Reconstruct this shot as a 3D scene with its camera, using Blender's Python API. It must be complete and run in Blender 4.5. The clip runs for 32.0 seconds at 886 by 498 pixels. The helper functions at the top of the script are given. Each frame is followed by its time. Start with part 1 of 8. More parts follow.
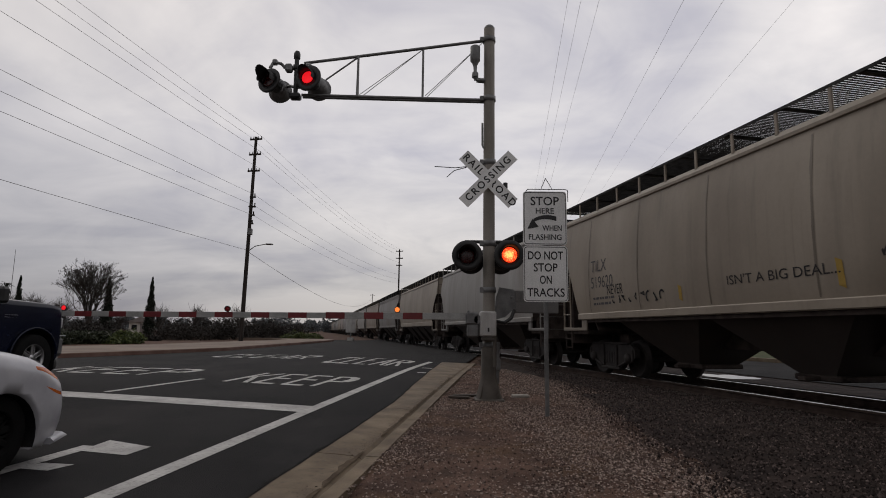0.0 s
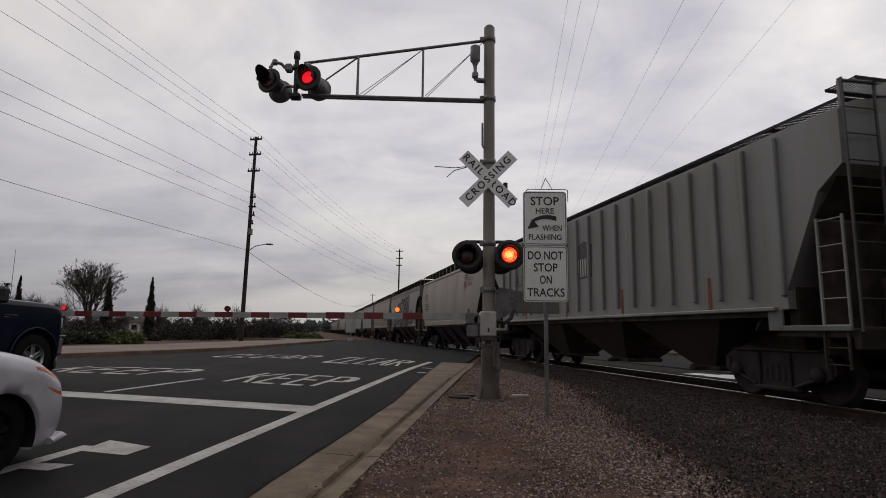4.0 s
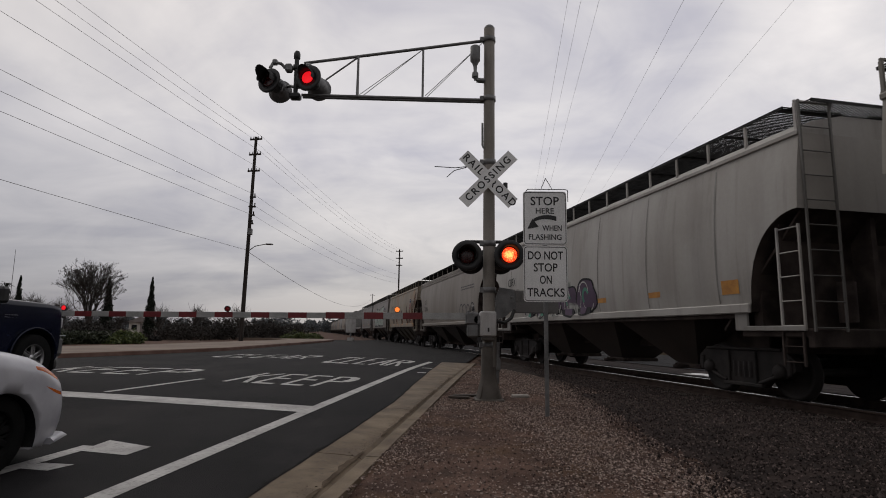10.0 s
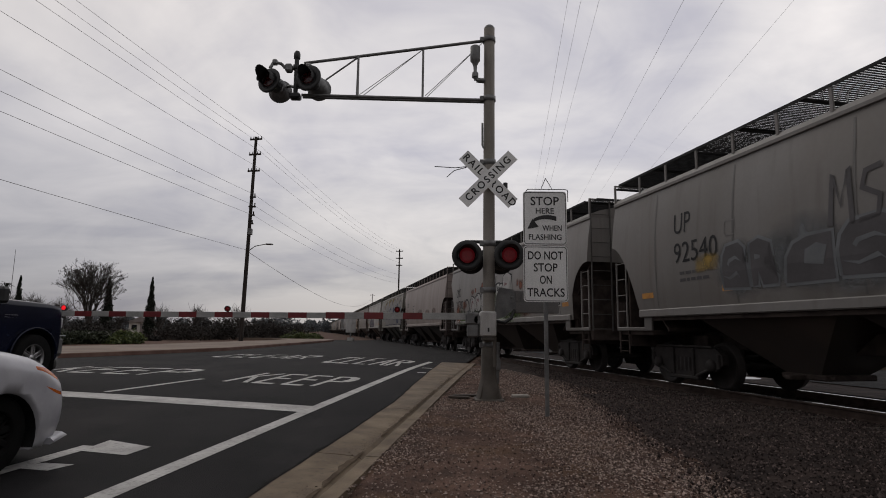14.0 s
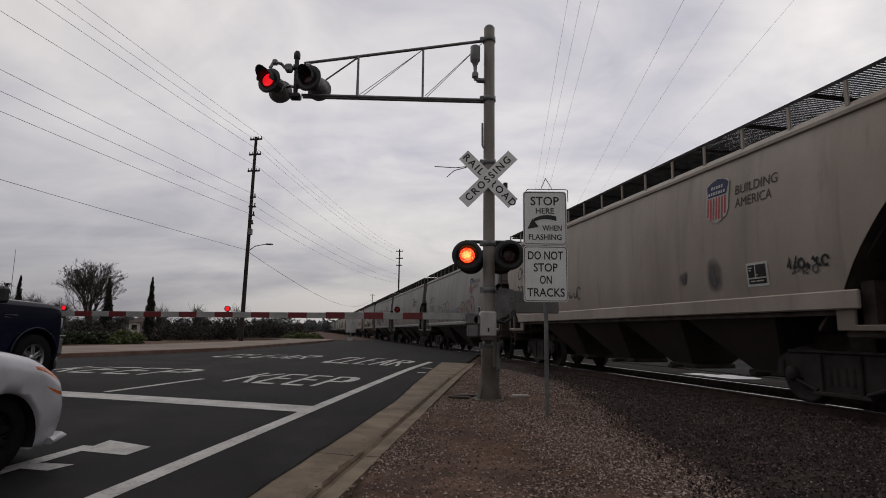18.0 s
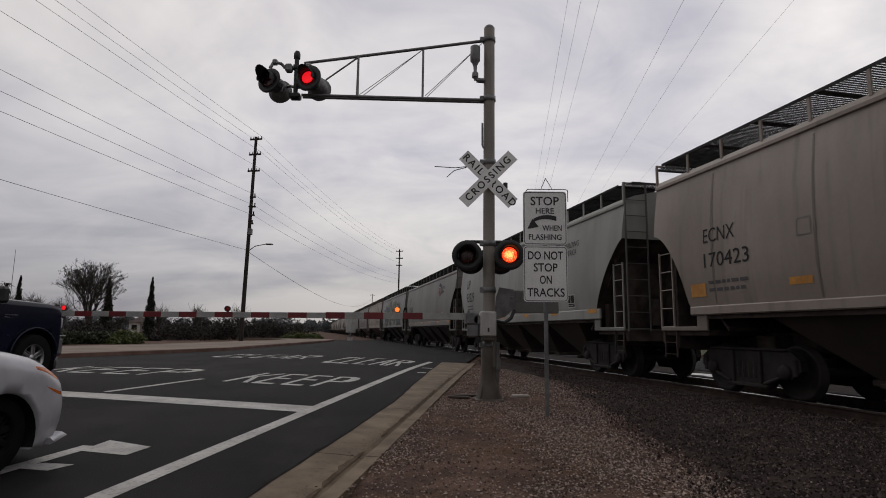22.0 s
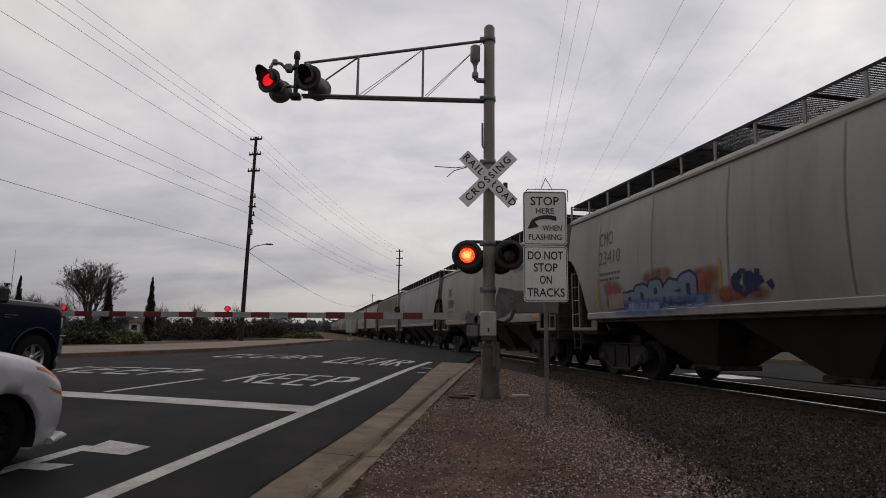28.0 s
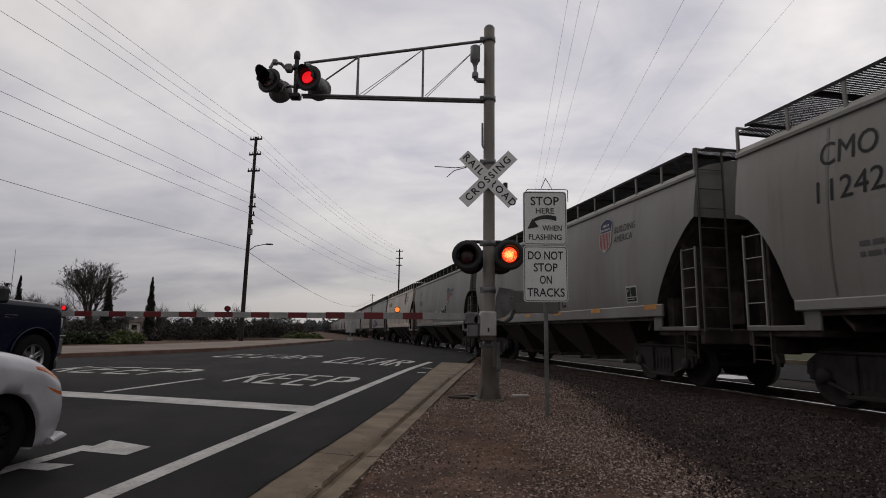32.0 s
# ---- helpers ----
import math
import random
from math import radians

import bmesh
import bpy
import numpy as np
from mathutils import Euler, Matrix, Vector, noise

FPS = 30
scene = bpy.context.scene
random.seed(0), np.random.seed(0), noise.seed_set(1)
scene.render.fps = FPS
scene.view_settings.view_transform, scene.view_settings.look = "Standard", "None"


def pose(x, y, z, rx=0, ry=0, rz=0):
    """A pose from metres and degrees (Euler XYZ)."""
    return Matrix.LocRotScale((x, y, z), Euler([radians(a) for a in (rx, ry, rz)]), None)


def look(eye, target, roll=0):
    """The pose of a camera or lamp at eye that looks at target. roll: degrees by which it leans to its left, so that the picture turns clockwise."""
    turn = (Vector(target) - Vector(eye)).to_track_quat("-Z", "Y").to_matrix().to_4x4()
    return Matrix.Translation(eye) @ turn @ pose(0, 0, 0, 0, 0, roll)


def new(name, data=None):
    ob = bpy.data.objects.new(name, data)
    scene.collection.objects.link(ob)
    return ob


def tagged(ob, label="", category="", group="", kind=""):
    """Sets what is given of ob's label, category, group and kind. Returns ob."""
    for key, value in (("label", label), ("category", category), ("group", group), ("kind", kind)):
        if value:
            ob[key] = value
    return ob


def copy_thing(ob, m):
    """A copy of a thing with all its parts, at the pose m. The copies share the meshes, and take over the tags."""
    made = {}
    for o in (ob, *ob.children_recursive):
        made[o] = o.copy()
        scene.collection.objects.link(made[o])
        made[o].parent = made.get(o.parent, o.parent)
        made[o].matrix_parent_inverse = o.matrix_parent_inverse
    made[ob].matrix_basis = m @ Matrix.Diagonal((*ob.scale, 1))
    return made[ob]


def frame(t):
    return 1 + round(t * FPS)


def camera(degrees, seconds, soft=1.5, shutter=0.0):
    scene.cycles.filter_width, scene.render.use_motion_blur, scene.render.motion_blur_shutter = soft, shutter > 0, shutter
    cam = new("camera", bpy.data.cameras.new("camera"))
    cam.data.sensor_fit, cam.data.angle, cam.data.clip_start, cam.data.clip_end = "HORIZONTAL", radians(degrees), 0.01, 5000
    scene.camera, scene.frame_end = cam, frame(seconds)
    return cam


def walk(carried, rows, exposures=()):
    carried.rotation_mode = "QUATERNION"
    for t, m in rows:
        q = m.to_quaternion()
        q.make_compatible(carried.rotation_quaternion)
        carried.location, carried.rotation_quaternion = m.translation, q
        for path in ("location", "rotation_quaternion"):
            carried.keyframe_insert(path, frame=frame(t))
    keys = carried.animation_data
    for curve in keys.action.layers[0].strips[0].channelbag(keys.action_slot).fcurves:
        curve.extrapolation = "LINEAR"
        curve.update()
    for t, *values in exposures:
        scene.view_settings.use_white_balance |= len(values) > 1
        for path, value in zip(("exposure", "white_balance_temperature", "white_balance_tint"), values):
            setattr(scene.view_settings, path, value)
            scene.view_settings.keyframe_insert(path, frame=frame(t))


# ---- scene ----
import collections

# ---- camera ----
cam = camera(75.1, 32.0, soft=0.95, shutter=0.03)
EYE = pose(0, 0, 1.17, 90 + 8.173, 0, 0) @ pose(0, 0, 0, 0, 0, 0.6)
walk(cam, [(0, EYE), (32, EYE)], [(0, 0.0, 6620, 10.6), (32, 0.0, 6620, 10.6)])

# ---- plan: track along TD at distance from the camera's foot along TN; road along RD ----
TA = 102.343
TD = Vector((-0.21376, 0.97689, 0))
TN = Vector((0.97689, 0.21376, 0))
RAIL_Z, TRACK_D = 0.085, 8.78
BODY_Z, DROP = 0.28, 0.195
RD = Vector((0.11667, 0.99317, 0))
RL = Vector((-0.99317, 0.11667, 0))
K0 = Vector((-0.7945, 4.2745, 0))


def road_z(x, y):
    q = (x - K0.x) * RL.x + (y - K0.y) * RL.y
    a = x * RD.x + y * RD.y
    z = -0.06 + 0.0105 * a + 0.035 * min(q, 14)
    z = -0.05 * math.log(math.exp(-min(z, 1.5) / 0.05) + math.exp(-0.272 / 0.05))
    # the crossing lies level with the rails
    near = max(0.0, min(1.0, (7.0 - abs(TRACK_D - x * TN.x - y * TN.y)) / 4.0))
    near = near * near * (3 - 2 * near)
    return z * (1 - near) + 0.07 * near


def road_xy(q, a):
    """Point of the road q to the left of the kerb, a along it."""
    a0 = K0.x * RD.x + K0.y * RD.y
    p = K0 + RL * q + RD * (a - a0)
    return p.x, p.y


def on_track(s, dist=TRACK_D, z=0.0):
    p = TN * dist + TD * s
    return Vector((p.x, p.y, z))


# ---- world and sun ----
SKY_BACK = 0.74
world = bpy.data.worlds.new("world")
scene.world = world
world.use_nodes = True
nt = world.node_tree
nt.nodes.clear()


def wn(kind, **kw):
    node = nt.nodes.new(kind)
    for key, value in kw.items():
        node.inputs[key].default_value = value
    return node


coord = wn("ShaderNodeTexCoord")
sep = wn("ShaderNodeSeparateXYZ")
nt.links.new(coord.outputs["Generated"], sep.inputs[0])
zup = wn("ShaderNodeMath"); zup.operation = "MAXIMUM"; zup.inputs[1].default_value = 0.0
nt.links.new(sep.outputs["Z"], zup.inputs[0])
zad = wn("ShaderNodeMath"); zad.operation = "ADD"; zad.inputs[1].default_value = 0.32
nt.links.new(zup.outputs[0], zad.inputs[0])
flat = []
for axis in ("X", "Y"):
    dv = wn("ShaderNodeMath"); dv.operation = "DIVIDE"
    nt.links.new(sep.outputs[axis], dv.inputs[0]); nt.links.new(zad.outputs[0], dv.inputs[1])
    flat.append(dv)
comb = wn("ShaderNodeCombineXYZ")
nt.links.new(flat[0].outputs[0], comb.inputs[0]); nt.links.new(flat[1].outputs[0], comb.inputs[1])
turn = wn("ShaderNodeMapping"); turn.inputs["Rotation"].default_value = (0, 0, radians(-32)); turn.inputs["Scale"].default_value = (0.9, 1.3, 1)
nt.links.new(comb.outputs[0], turn.inputs["Vector"])
big = wn("ShaderNodeTexNoise", Scale=0.95, Detail=6.0, Roughness=0.52, Distortion=0.9)
fine = wn("ShaderNodeTexNoise", Scale=3.2, Detail=5.0, Roughness=0.55, Distortion=0.8)
nt.links.new(turn.outputs[0], big.inputs["Vector"]); nt.links.new(turn.outputs[0], fine.inputs["Vector"])
mixn = wn("ShaderNodeMath"); mixn.operation = "MULTIPLY_ADD"; mixn.inputs[1].default_value = 0.35
nt.links.new(fine.outputs["Fac"], mixn.inputs[0]); nt.links.new(big.outputs["Fac"], mixn.inputs[2])
ramp = wn("ShaderNodeValToRGB")
ramp.color_ramp.elements[0].position, ramp.color_ramp.elements[0].color = 0.50, (0.425, 0.42, 0.47, 1)
ramp.color_ramp.elements[1].position, ramp.color_ramp.elements[1].color = 0.82, (0.76, 0.73, 0.72, 1)
mid = ramp.color_ramp.elements.new(0.66); mid.color = (0.595, 0.58, 0.592, 1)
nt.links.new(mixn.outputs[0], ramp.inputs[0])
sky = wn("ShaderNodeTexSky"); sky.sky_type = "NISHITA"; sky.sun_disc = False
sky.sun_elevation, sky.sun_rotation = radians(40), radians(-30)
sky_dim = wn("ShaderNodeVectorMath"); sky_dim.operation = "SCALE"; sky_dim.inputs["Scale"].default_value = 0.1
nt.links.new(sky.outputs[0], sky_dim.inputs[0])
cover = wn("ShaderNodeMixRGB"); cover.inputs[0].default_value = 0.94
nt.links.new(sky_dim.outputs[0], cover.inputs[1]); nt.links.new(ramp.outputs[0], cover.inputs[2])
# the sun stands behind the cloud ahead, so that the overcast dims towards the back
ahead_dot = wn("ShaderNodeVectorMath"); ahead_dot.operation = "DOT_PRODUCT"; ahead_dot.inputs[1].default_value = (0.585, 0.806, -0.087)
nt.links.new(coord.outputs["Generated"], ahead_dot.inputs[0])
fade = wn("ShaderNodeMapRange"); fade.inputs["From Min"].default_value, fade.inputs["From Max"].default_value = -0.6, 1.02
fade.inputs["To Min"].default_value, fade.inputs["To Max"].default_value = SKY_BACK, 1.28
fade.interpolation_type = "SMOOTHSTEP"
nt.links.new(ahead_dot.outputs["Value"], fade.inputs["Value"])
# greyer, heavier cloud low over the horizon
low = wn("ShaderNodeMapRange"); low.inputs["From Min"].default_value, low.inputs["From Max"].default_value = 0.0, 0.30
low.inputs["To Min"].default_value, low.inputs["To Max"].default_value = 0.56, 1.0
nt.links.new(sep.outputs["Z"], low.inputs["Value"])
both = wn("ShaderNodeMath"); both.operation = "MULTIPLY"
nt.links.new(fade.outputs[0], both.inputs[0]); nt.links.new(low.outputs[0], both.inputs[1])
lit = wn("ShaderNodeVectorMath"); lit.operation = "SCALE"
nt.links.new(cover.outputs[0], lit.inputs[0]); nt.links.new(both.outputs[0], lit.inputs["Scale"])
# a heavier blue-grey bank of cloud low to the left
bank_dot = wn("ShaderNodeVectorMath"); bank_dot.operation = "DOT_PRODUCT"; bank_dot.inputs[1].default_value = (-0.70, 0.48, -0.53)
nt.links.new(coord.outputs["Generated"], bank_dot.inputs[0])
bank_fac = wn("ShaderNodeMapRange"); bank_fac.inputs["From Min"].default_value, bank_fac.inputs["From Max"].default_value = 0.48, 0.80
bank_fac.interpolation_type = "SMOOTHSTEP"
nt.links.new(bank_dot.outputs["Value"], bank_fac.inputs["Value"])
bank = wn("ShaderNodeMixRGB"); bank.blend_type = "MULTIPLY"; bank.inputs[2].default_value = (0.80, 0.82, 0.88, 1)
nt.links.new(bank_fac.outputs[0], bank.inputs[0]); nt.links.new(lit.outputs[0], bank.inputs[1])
bg = wn("ShaderNodeBackground"); bg.inputs["Strength"].default_value = 1.0
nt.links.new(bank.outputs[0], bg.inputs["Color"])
wout = wn("ShaderNodeOutputWorld")
nt.links.new(bg.outputs[0], wout.inputs["Surface"])

sun = new("sun", bpy.data.lights.new("sun", "SUN"))
sun.data.energy, sun.data.angle, sun.data.color = 0.5, radians(25), (1, 0.96, 0.9)
sun.matrix_world = look((-20, 30, 33), (0, 0, 0))


# ---- materials ----
def surf(name, c1, c2, scale=4.0, rough=0.7, metal=0.0, bump=0.15, fine=60.0, paint=False, grime=None, stretch=(1, 1, 1), lo=0.35, hi=0.65, glow=0.0, spec=0.5, island=False, speck=0.35, power=1.0):
    """Two-scale varied surface; with paint the base colour is the object's own colour."""
    m = bpy.data.materials.new(name)
    m.use_nodes = True
    t = m.node_tree
    b = t.nodes["Principled BSDF"]
    tc = t.nodes.new("ShaderNodeTexCoord")
    oi = t.nodes.new("ShaderNodeObjectInfo")
    sh = t.nodes.new("ShaderNodeVectorMath"); sh.operation = "MULTIPLY_ADD"
    cmb = t.nodes.new("ShaderNodeCombineXYZ")
    for i in range(3):
        t.links.new(oi.outputs["Random"], cmb.inputs[i])
    sh.inputs[1].default_value = (37, 53, 29)
    t.links.new(cmb.outputs[0], sh.inputs[0]); t.links.new(tc.outputs["Object"], sh.inputs[2])
    mp = t.nodes.new("ShaderNodeMapping"); mp.inputs["Scale"].default_value = stretch
    t.links.new(sh.outputs[0], mp.inputs["Vector"])
    n1 = t.nodes.new("ShaderNodeTexNoise"); n1.inputs["Scale"].default_value = scale; n1.inputs["Detail"].default_value = 5
    n2 = t.nodes.new("ShaderNodeTexNoise"); n2.inputs["Scale"].default_value = fine; n2.inputs["Detail"].default_value = 3
    t.links.new(mp.outputs[0], n1.inputs["Vector"]); t.links.new(sh.outputs[0], n2.inputs["Vector"])
    r1 = t.nodes.new("ShaderNodeValToRGB")
    r1.color_ramp.elements[0].position, r1.color_ramp.elements[1].position = lo, hi
    t.links.new(n1.outputs["Fac"], r1.inputs[0])
    mx = t.nodes.new("ShaderNodeMixRGB")
    t.links.new(r1.outputs[0], mx.inputs[0])
    if island:
        gi = t.nodes.new("ShaderNodeNewGeometry")
        skew = t.nodes.new("ShaderNodeMath"); skew.operation = "POWER"; skew.inputs[1].default_value = power
        t.links.new(gi.outputs["Random Per Island"], skew.inputs[0]); t.links.new(skew.outputs[0], mx.inputs[0])
    if paint:
        mul = t.nodes.new("ShaderNodeMixRGB"); mul.blend_type = "MULTIPLY"; mul.inputs[0].default_value = 1
        t.links.new(oi.outputs["Color"], mul.inputs[1]); mul.inputs[2].default_value = (*c1, 1)
        t.links.new(oi.outputs["Color"], mx.inputs[2]); t.links.new(mul.outputs[0], mx.inputs[1])
    else:
        mx.inputs[1].default_value, mx.inputs[2].default_value = (*c1, 1), (*c2, 1)
    sp = t.nodes.new("ShaderNodeMixRGB"); sp.blend_type = "MULTIPLY"; sp.inputs[0].default_value = speck
    gr = t.nodes.new("ShaderNodeValToRGB"); gr.color_ramp.elements[0].position, gr.color_ramp.elements[1].position = 0.3, 0.7
    gr.color_ramp.elements[0].color = (0.45, 0.45, 0.45, 1)
    t.links.new(n2.outputs["Fac"], gr.inputs[0]); t.links.new(mx.outputs[0], sp.inputs[1]); t.links.new(gr.outputs[0], sp.inputs[2])
    last = sp
    # rust or soot in runs down the face
    for g_col, g_scale, g_stretch, g_lo, g_hi, g_amt in (grime if isinstance(grime, list) else [grime] if grime else []):
        gm = t.nodes.new("ShaderNodeMapping"); gm.inputs["Scale"].default_value = g_stretch
        t.links.new(sh.outputs[0], gm.inputs["Vector"])
        gn = t.nodes.new("ShaderNodeTexNoise"); gn.inputs["Scale"].default_value = g_scale; gn.inputs["Detail"].default_value = 6
        t.links.new(gm.outputs[0], gn.inputs["Vector"])
        g2 = t.nodes.new("ShaderNodeValToRGB"); g2.color_ramp.elements[0].position, g2.color_ramp.elements[1].position = g_lo, g_hi
        g2.color_ramp.elements[1].color = (g_amt, g_amt, g_amt, 1)
        t.links.new(gn.outputs["Fac"], g2.inputs[0])
        gx = t.nodes.new("ShaderNodeMixRGB"); gx.inputs[2].default_value = (*g_col, 1)
        t.links.new(g2.outputs[0], gx.inputs[0]); t.links.new(last.outputs[0], gx.inputs[1])
        last = gx
    t.links.new(last.outputs[0], b.inputs["Base Color"])
    b.inputs["Roughness"].default_value, b.inputs["Metallic"].default_value = rough, metal
    b.inputs["Specular IOR Level"].default_value = spec
    if bump:
        bp = t.nodes.new("ShaderNodeBump"); bp.inputs["Strength"].default_value = bump; bp.inputs["Distance"].default_value = 0.02
        t.links.new(n2.outputs["Fac"], bp.inputs["Height"]); t.links.new(bp.outputs[0], b.inputs["Normal"])
    if glow:
        b.inputs["Emission Color"].default_value = (*c2, 1); b.inputs["Emission Strength"].default_value = glow
    return m


M_asphalt = surf("asphalt", (0.0098, 0.0093, 0.0102), (0.0195, 0.0183, 0.0194), 0.9, 0.9, bump=0.6, fine=110, spec=0.15, speck=0.8, grime=((0.034, 0.031, 0.031), 1.1, (1, 0.45, 1), 0.5, 0.72, 0.5))
M_earth = surf("earth", (0.064, 0.037, 0.029), (0.155, 0.094, 0.071), 1.7, 0.95, bump=0.8, fine=55, spec=0.15, speck=0.6, grime=[((0.1, 0.058, 0.034), 1.3, (1, 1, 1), 0.52, 0.66, 0.7), ((0.028, 0.02, 0.016), 5.0, (1, 1, 1), 0.55, 0.7, 0.6)])
M_concrete = surf("gutter_concrete", (0.125, 0.09, 0.056), (0.225, 0.172, 0.116), 2.2, 0.9, bump=0.3, fine=90, grime=[((0.085, 0.06, 0.042), 3.2, (1, 1, 1), 0.45, 0.75, 0.7), ((0.07, 0.055, 0.042), 0.9, (1, 0.5, 1), 0.5, 0.66, 0.5), ((0.05, 0.04, 0.032), 16.0, (1, 1, 1), 0.6, 0.72, 0.6)])
M_pave = surf("pavement_concrete", (0.135, 0.098, 0.072), (0.21, 0.157, 0.122), 0.5, 0.9, bump=0.2, fine=30)
M_redkerb = surf("painted_kerb", (0.12, 0.06, 0.045), (0.2, 0.12, 0.095), 1.5, 0.85)
M_line = surf("road_paint", (0.34, 0.33, 0.32), (0.5, 0.49, 0.475), 3.0, 0.75, bump=0.25, fine=150, grime=((0.09, 0.088, 0.085), 24.0, (1, 1, 1), 0.5, 0.72, 0.55))
M_rock = surf("ballast_bed", (0.019, 0.0135, 0.012), (0.044, 0.031, 0.027), 3.0, 0.95, bump=0.6, fine=30, spec=0.15)
M_stone = surf("ballast_stone", (0.016, 0.0115, 0.0105), (0.17, 0.13, 0.12), 3.0, 0.9, bump=0.2, fine=80, island=True, spec=0.2, power=2.0)
M_pebble = surf("pebble", (0.048, 0.029, 0.0235), (0.54, 0.425, 0.365), 9.0, 0.85, bump=0.1, fine=90, island=True, spec=0.2, power=1.75)
M_crack = surf("crack_dirt", (0.006, 0.005, 0.0045), (0.014, 0.011, 0.01), 6.0, 0.95, bump=0.3, spec=0.1)
M_rail = surf("rail_steel", (0.032, 0.021, 0.017), (0.06, 0.041, 0.034), 6.0, 0.85, 0.0, spec=0.2)
M_railhead = surf("rail_head", (0.45, 0.44, 0.43), (0.6, 0.6, 0.6), 8.0, 0.25, 1.0, bump=0.02)
M_tie = surf("sleeper_wood", (0.03, 0.023, 0.018), (0.07, 0.055, 0.045), 4.0, 0.9, stretch=(1, 6, 1))
M_paint = surf("car_paint", (0.74, 0.72, 0.69), (1, 1, 1), 0.6, 0.5, bump=0.0, fine=14, speck=0.1, spec=0.3, paint=True, stretch=(1, 1, 0.35),
               grime=[((0.07, 0.056, 0.045), 0.9, (1.6, 1.6, 0.18), 0.5, 0.95, 0.42), ((0.062, 0.046, 0.037), 1.0, (5.5, 5.5, 0.22), 0.56, 0.86, 0.42), ((0.12, 0.09, 0.07), 0.5, (1, 1, 0.8), 0.52, 0.75, 0.35)])
M_rusty = surf("rusted_car_paint", (0.72, 0.70, 0.68), (1, 1, 1), 0.8, 0.6, bump=0.02, fine=18, speck=0.2, paint=True, stretch=(1, 1, 0.35),
               grime=((0.24, 0.12, 0.045), 1.3, (0.9, 1, 0.7), 0.5, 0.68, 0.85))
# underframe steel; its dark tone also stands in for shade on bellies and slope sheets
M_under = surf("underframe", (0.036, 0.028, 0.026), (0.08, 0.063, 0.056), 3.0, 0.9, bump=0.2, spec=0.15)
M_wheel = surf("wheel_steel", (0.0135, 0.011, 0.0105), (0.028, 0.023, 0.0215), 4.0, 0.75, 0.0, spec=0.3)
M_grate = surf("galvanised_grating", (0.018, 0.018, 0.019), (0.045, 0.045, 0.045), 6.0, 0.8, 0.0, spec=0.2)
M_grass = surf("verge_grass", (0.035, 0.042, 0.016), (0.075, 0.082, 0.035), 2.5, 0.9, bump=0.5, fine=30, spec=0.15)
M_weight = surf("grey_plate", (0.12, 0.115, 0.112), (0.17, 0.163, 0.158), 2.0, 0.7, bump=0.05)
M_casting = surf("dark_casting", (0.07, 0.06, 0.05), (0.12, 0.105, 0.09), 3.0, 0.75, 0.1, bump=0.1)
M_dirt = surf("gutter_dirt", (0.075, 0.054, 0.038), (0.125, 0.095, 0.066), 5.0, 0.95, bump=0.6, fine=60, spec=0.1)
M_alu = surf("aluminium_post", (0.2, 0.18, 0.155), (0.28, 0.255, 0.225), 2.5, 0.6, 0.15, bump=0.05, stretch=(1, 1, 0.3), grime=((0.09, 0.075, 0.06), 2.0, (2, 2, 0.4), 0.5, 0.8, 0.6))
M_galv = surf("galvanised_steel", (0.13, 0.13, 0.13), (0.22, 0.22, 0.22), 5.0, 0.5, 0.5, bump=0.05)
M_black = surf("black_paint", (0.008, 0.008, 0.009), (0.018, 0.018, 0.018), 4.0, 0.5, bump=0.03)
M_sign = surf("sign_white", (0.74, 0.74, 0.73), (0.83, 0.83, 0.82), 2.0, 0.5, bump=0.02)
M_ink = surf("sign_black", (0.01, 0.01, 0.01), (0.02, 0.02, 0.02), 5.0, 0.5, bump=0.0)
M_white = surf("box_white", (0.38, 0.37, 0.36), (0.52, 0.51, 0.5), 2.0, 0.6, bump=0.03, grime=((0.12, 0.1, 0.08), 2.5, (2, 2, 0.5), 0.5, 0.8, 0.5))
M_stripe_r = surf("arm_red", (0.12, 0.008, 0.011), (0.18, 0.013, 0.016), 6.0, 0.45, bump=0.02)
M_stripe_w = surf("arm_white", (0.27, 0.27, 0.26), (0.37, 0.37, 0.36), 6.0, 0.45, bump=0.02)
M_lens = surf("dark_red_lens", (0.03, 0.003, 0.003), (0.06, 0.005, 0.006), 40.0, 0.25, bump=0.1)
M_armlens = surf("arm_lamp_lens", (0.3, 0.014, 0.016), (0.45, 0.022, 0.025), 30.0, 0.3, bump=0)
M_glow = surf("lamp_orange_glow", (0.2, 0.03, 0.01), (1.0, 0.26, 0.035), 30.0, 0.4, glow=1.25)
bulb = M_glow.node_tree
b_tc, b_len, b_ramp = bulb.nodes.new("ShaderNodeTexCoord"), bulb.nodes.new("ShaderNodeVectorMath"), bulb.nodes.new("ShaderNodeValToRGB")
b_len.operation = "LENGTH"
b_noise = bulb.nodes.new("ShaderNodeTexVoronoi"); b_noise.inputs["Scale"].default_value = 38
b_mix = bulb.nodes.new("ShaderNodeMath"); b_mix.operation = "MULTIPLY_ADD"; b_mix.inputs[1].default_value = 0.11
bulb.links.new(b_tc.outputs["Object"], b_len.inputs[0]); bulb.links.new(b_tc.outputs["Object"], b_noise.inputs["Vector"])
bulb.links.new(b_noise.outputs["Distance"], b_mix.inputs[0]); bulb.links.new(b_len.outputs["Value"], b_mix.inputs[2])
b_ramp.color_ramp.elements[0].position, b_ramp.color_ramp.elements[0].color = 0.095, (1.0, 0.62, 0.17, 1)
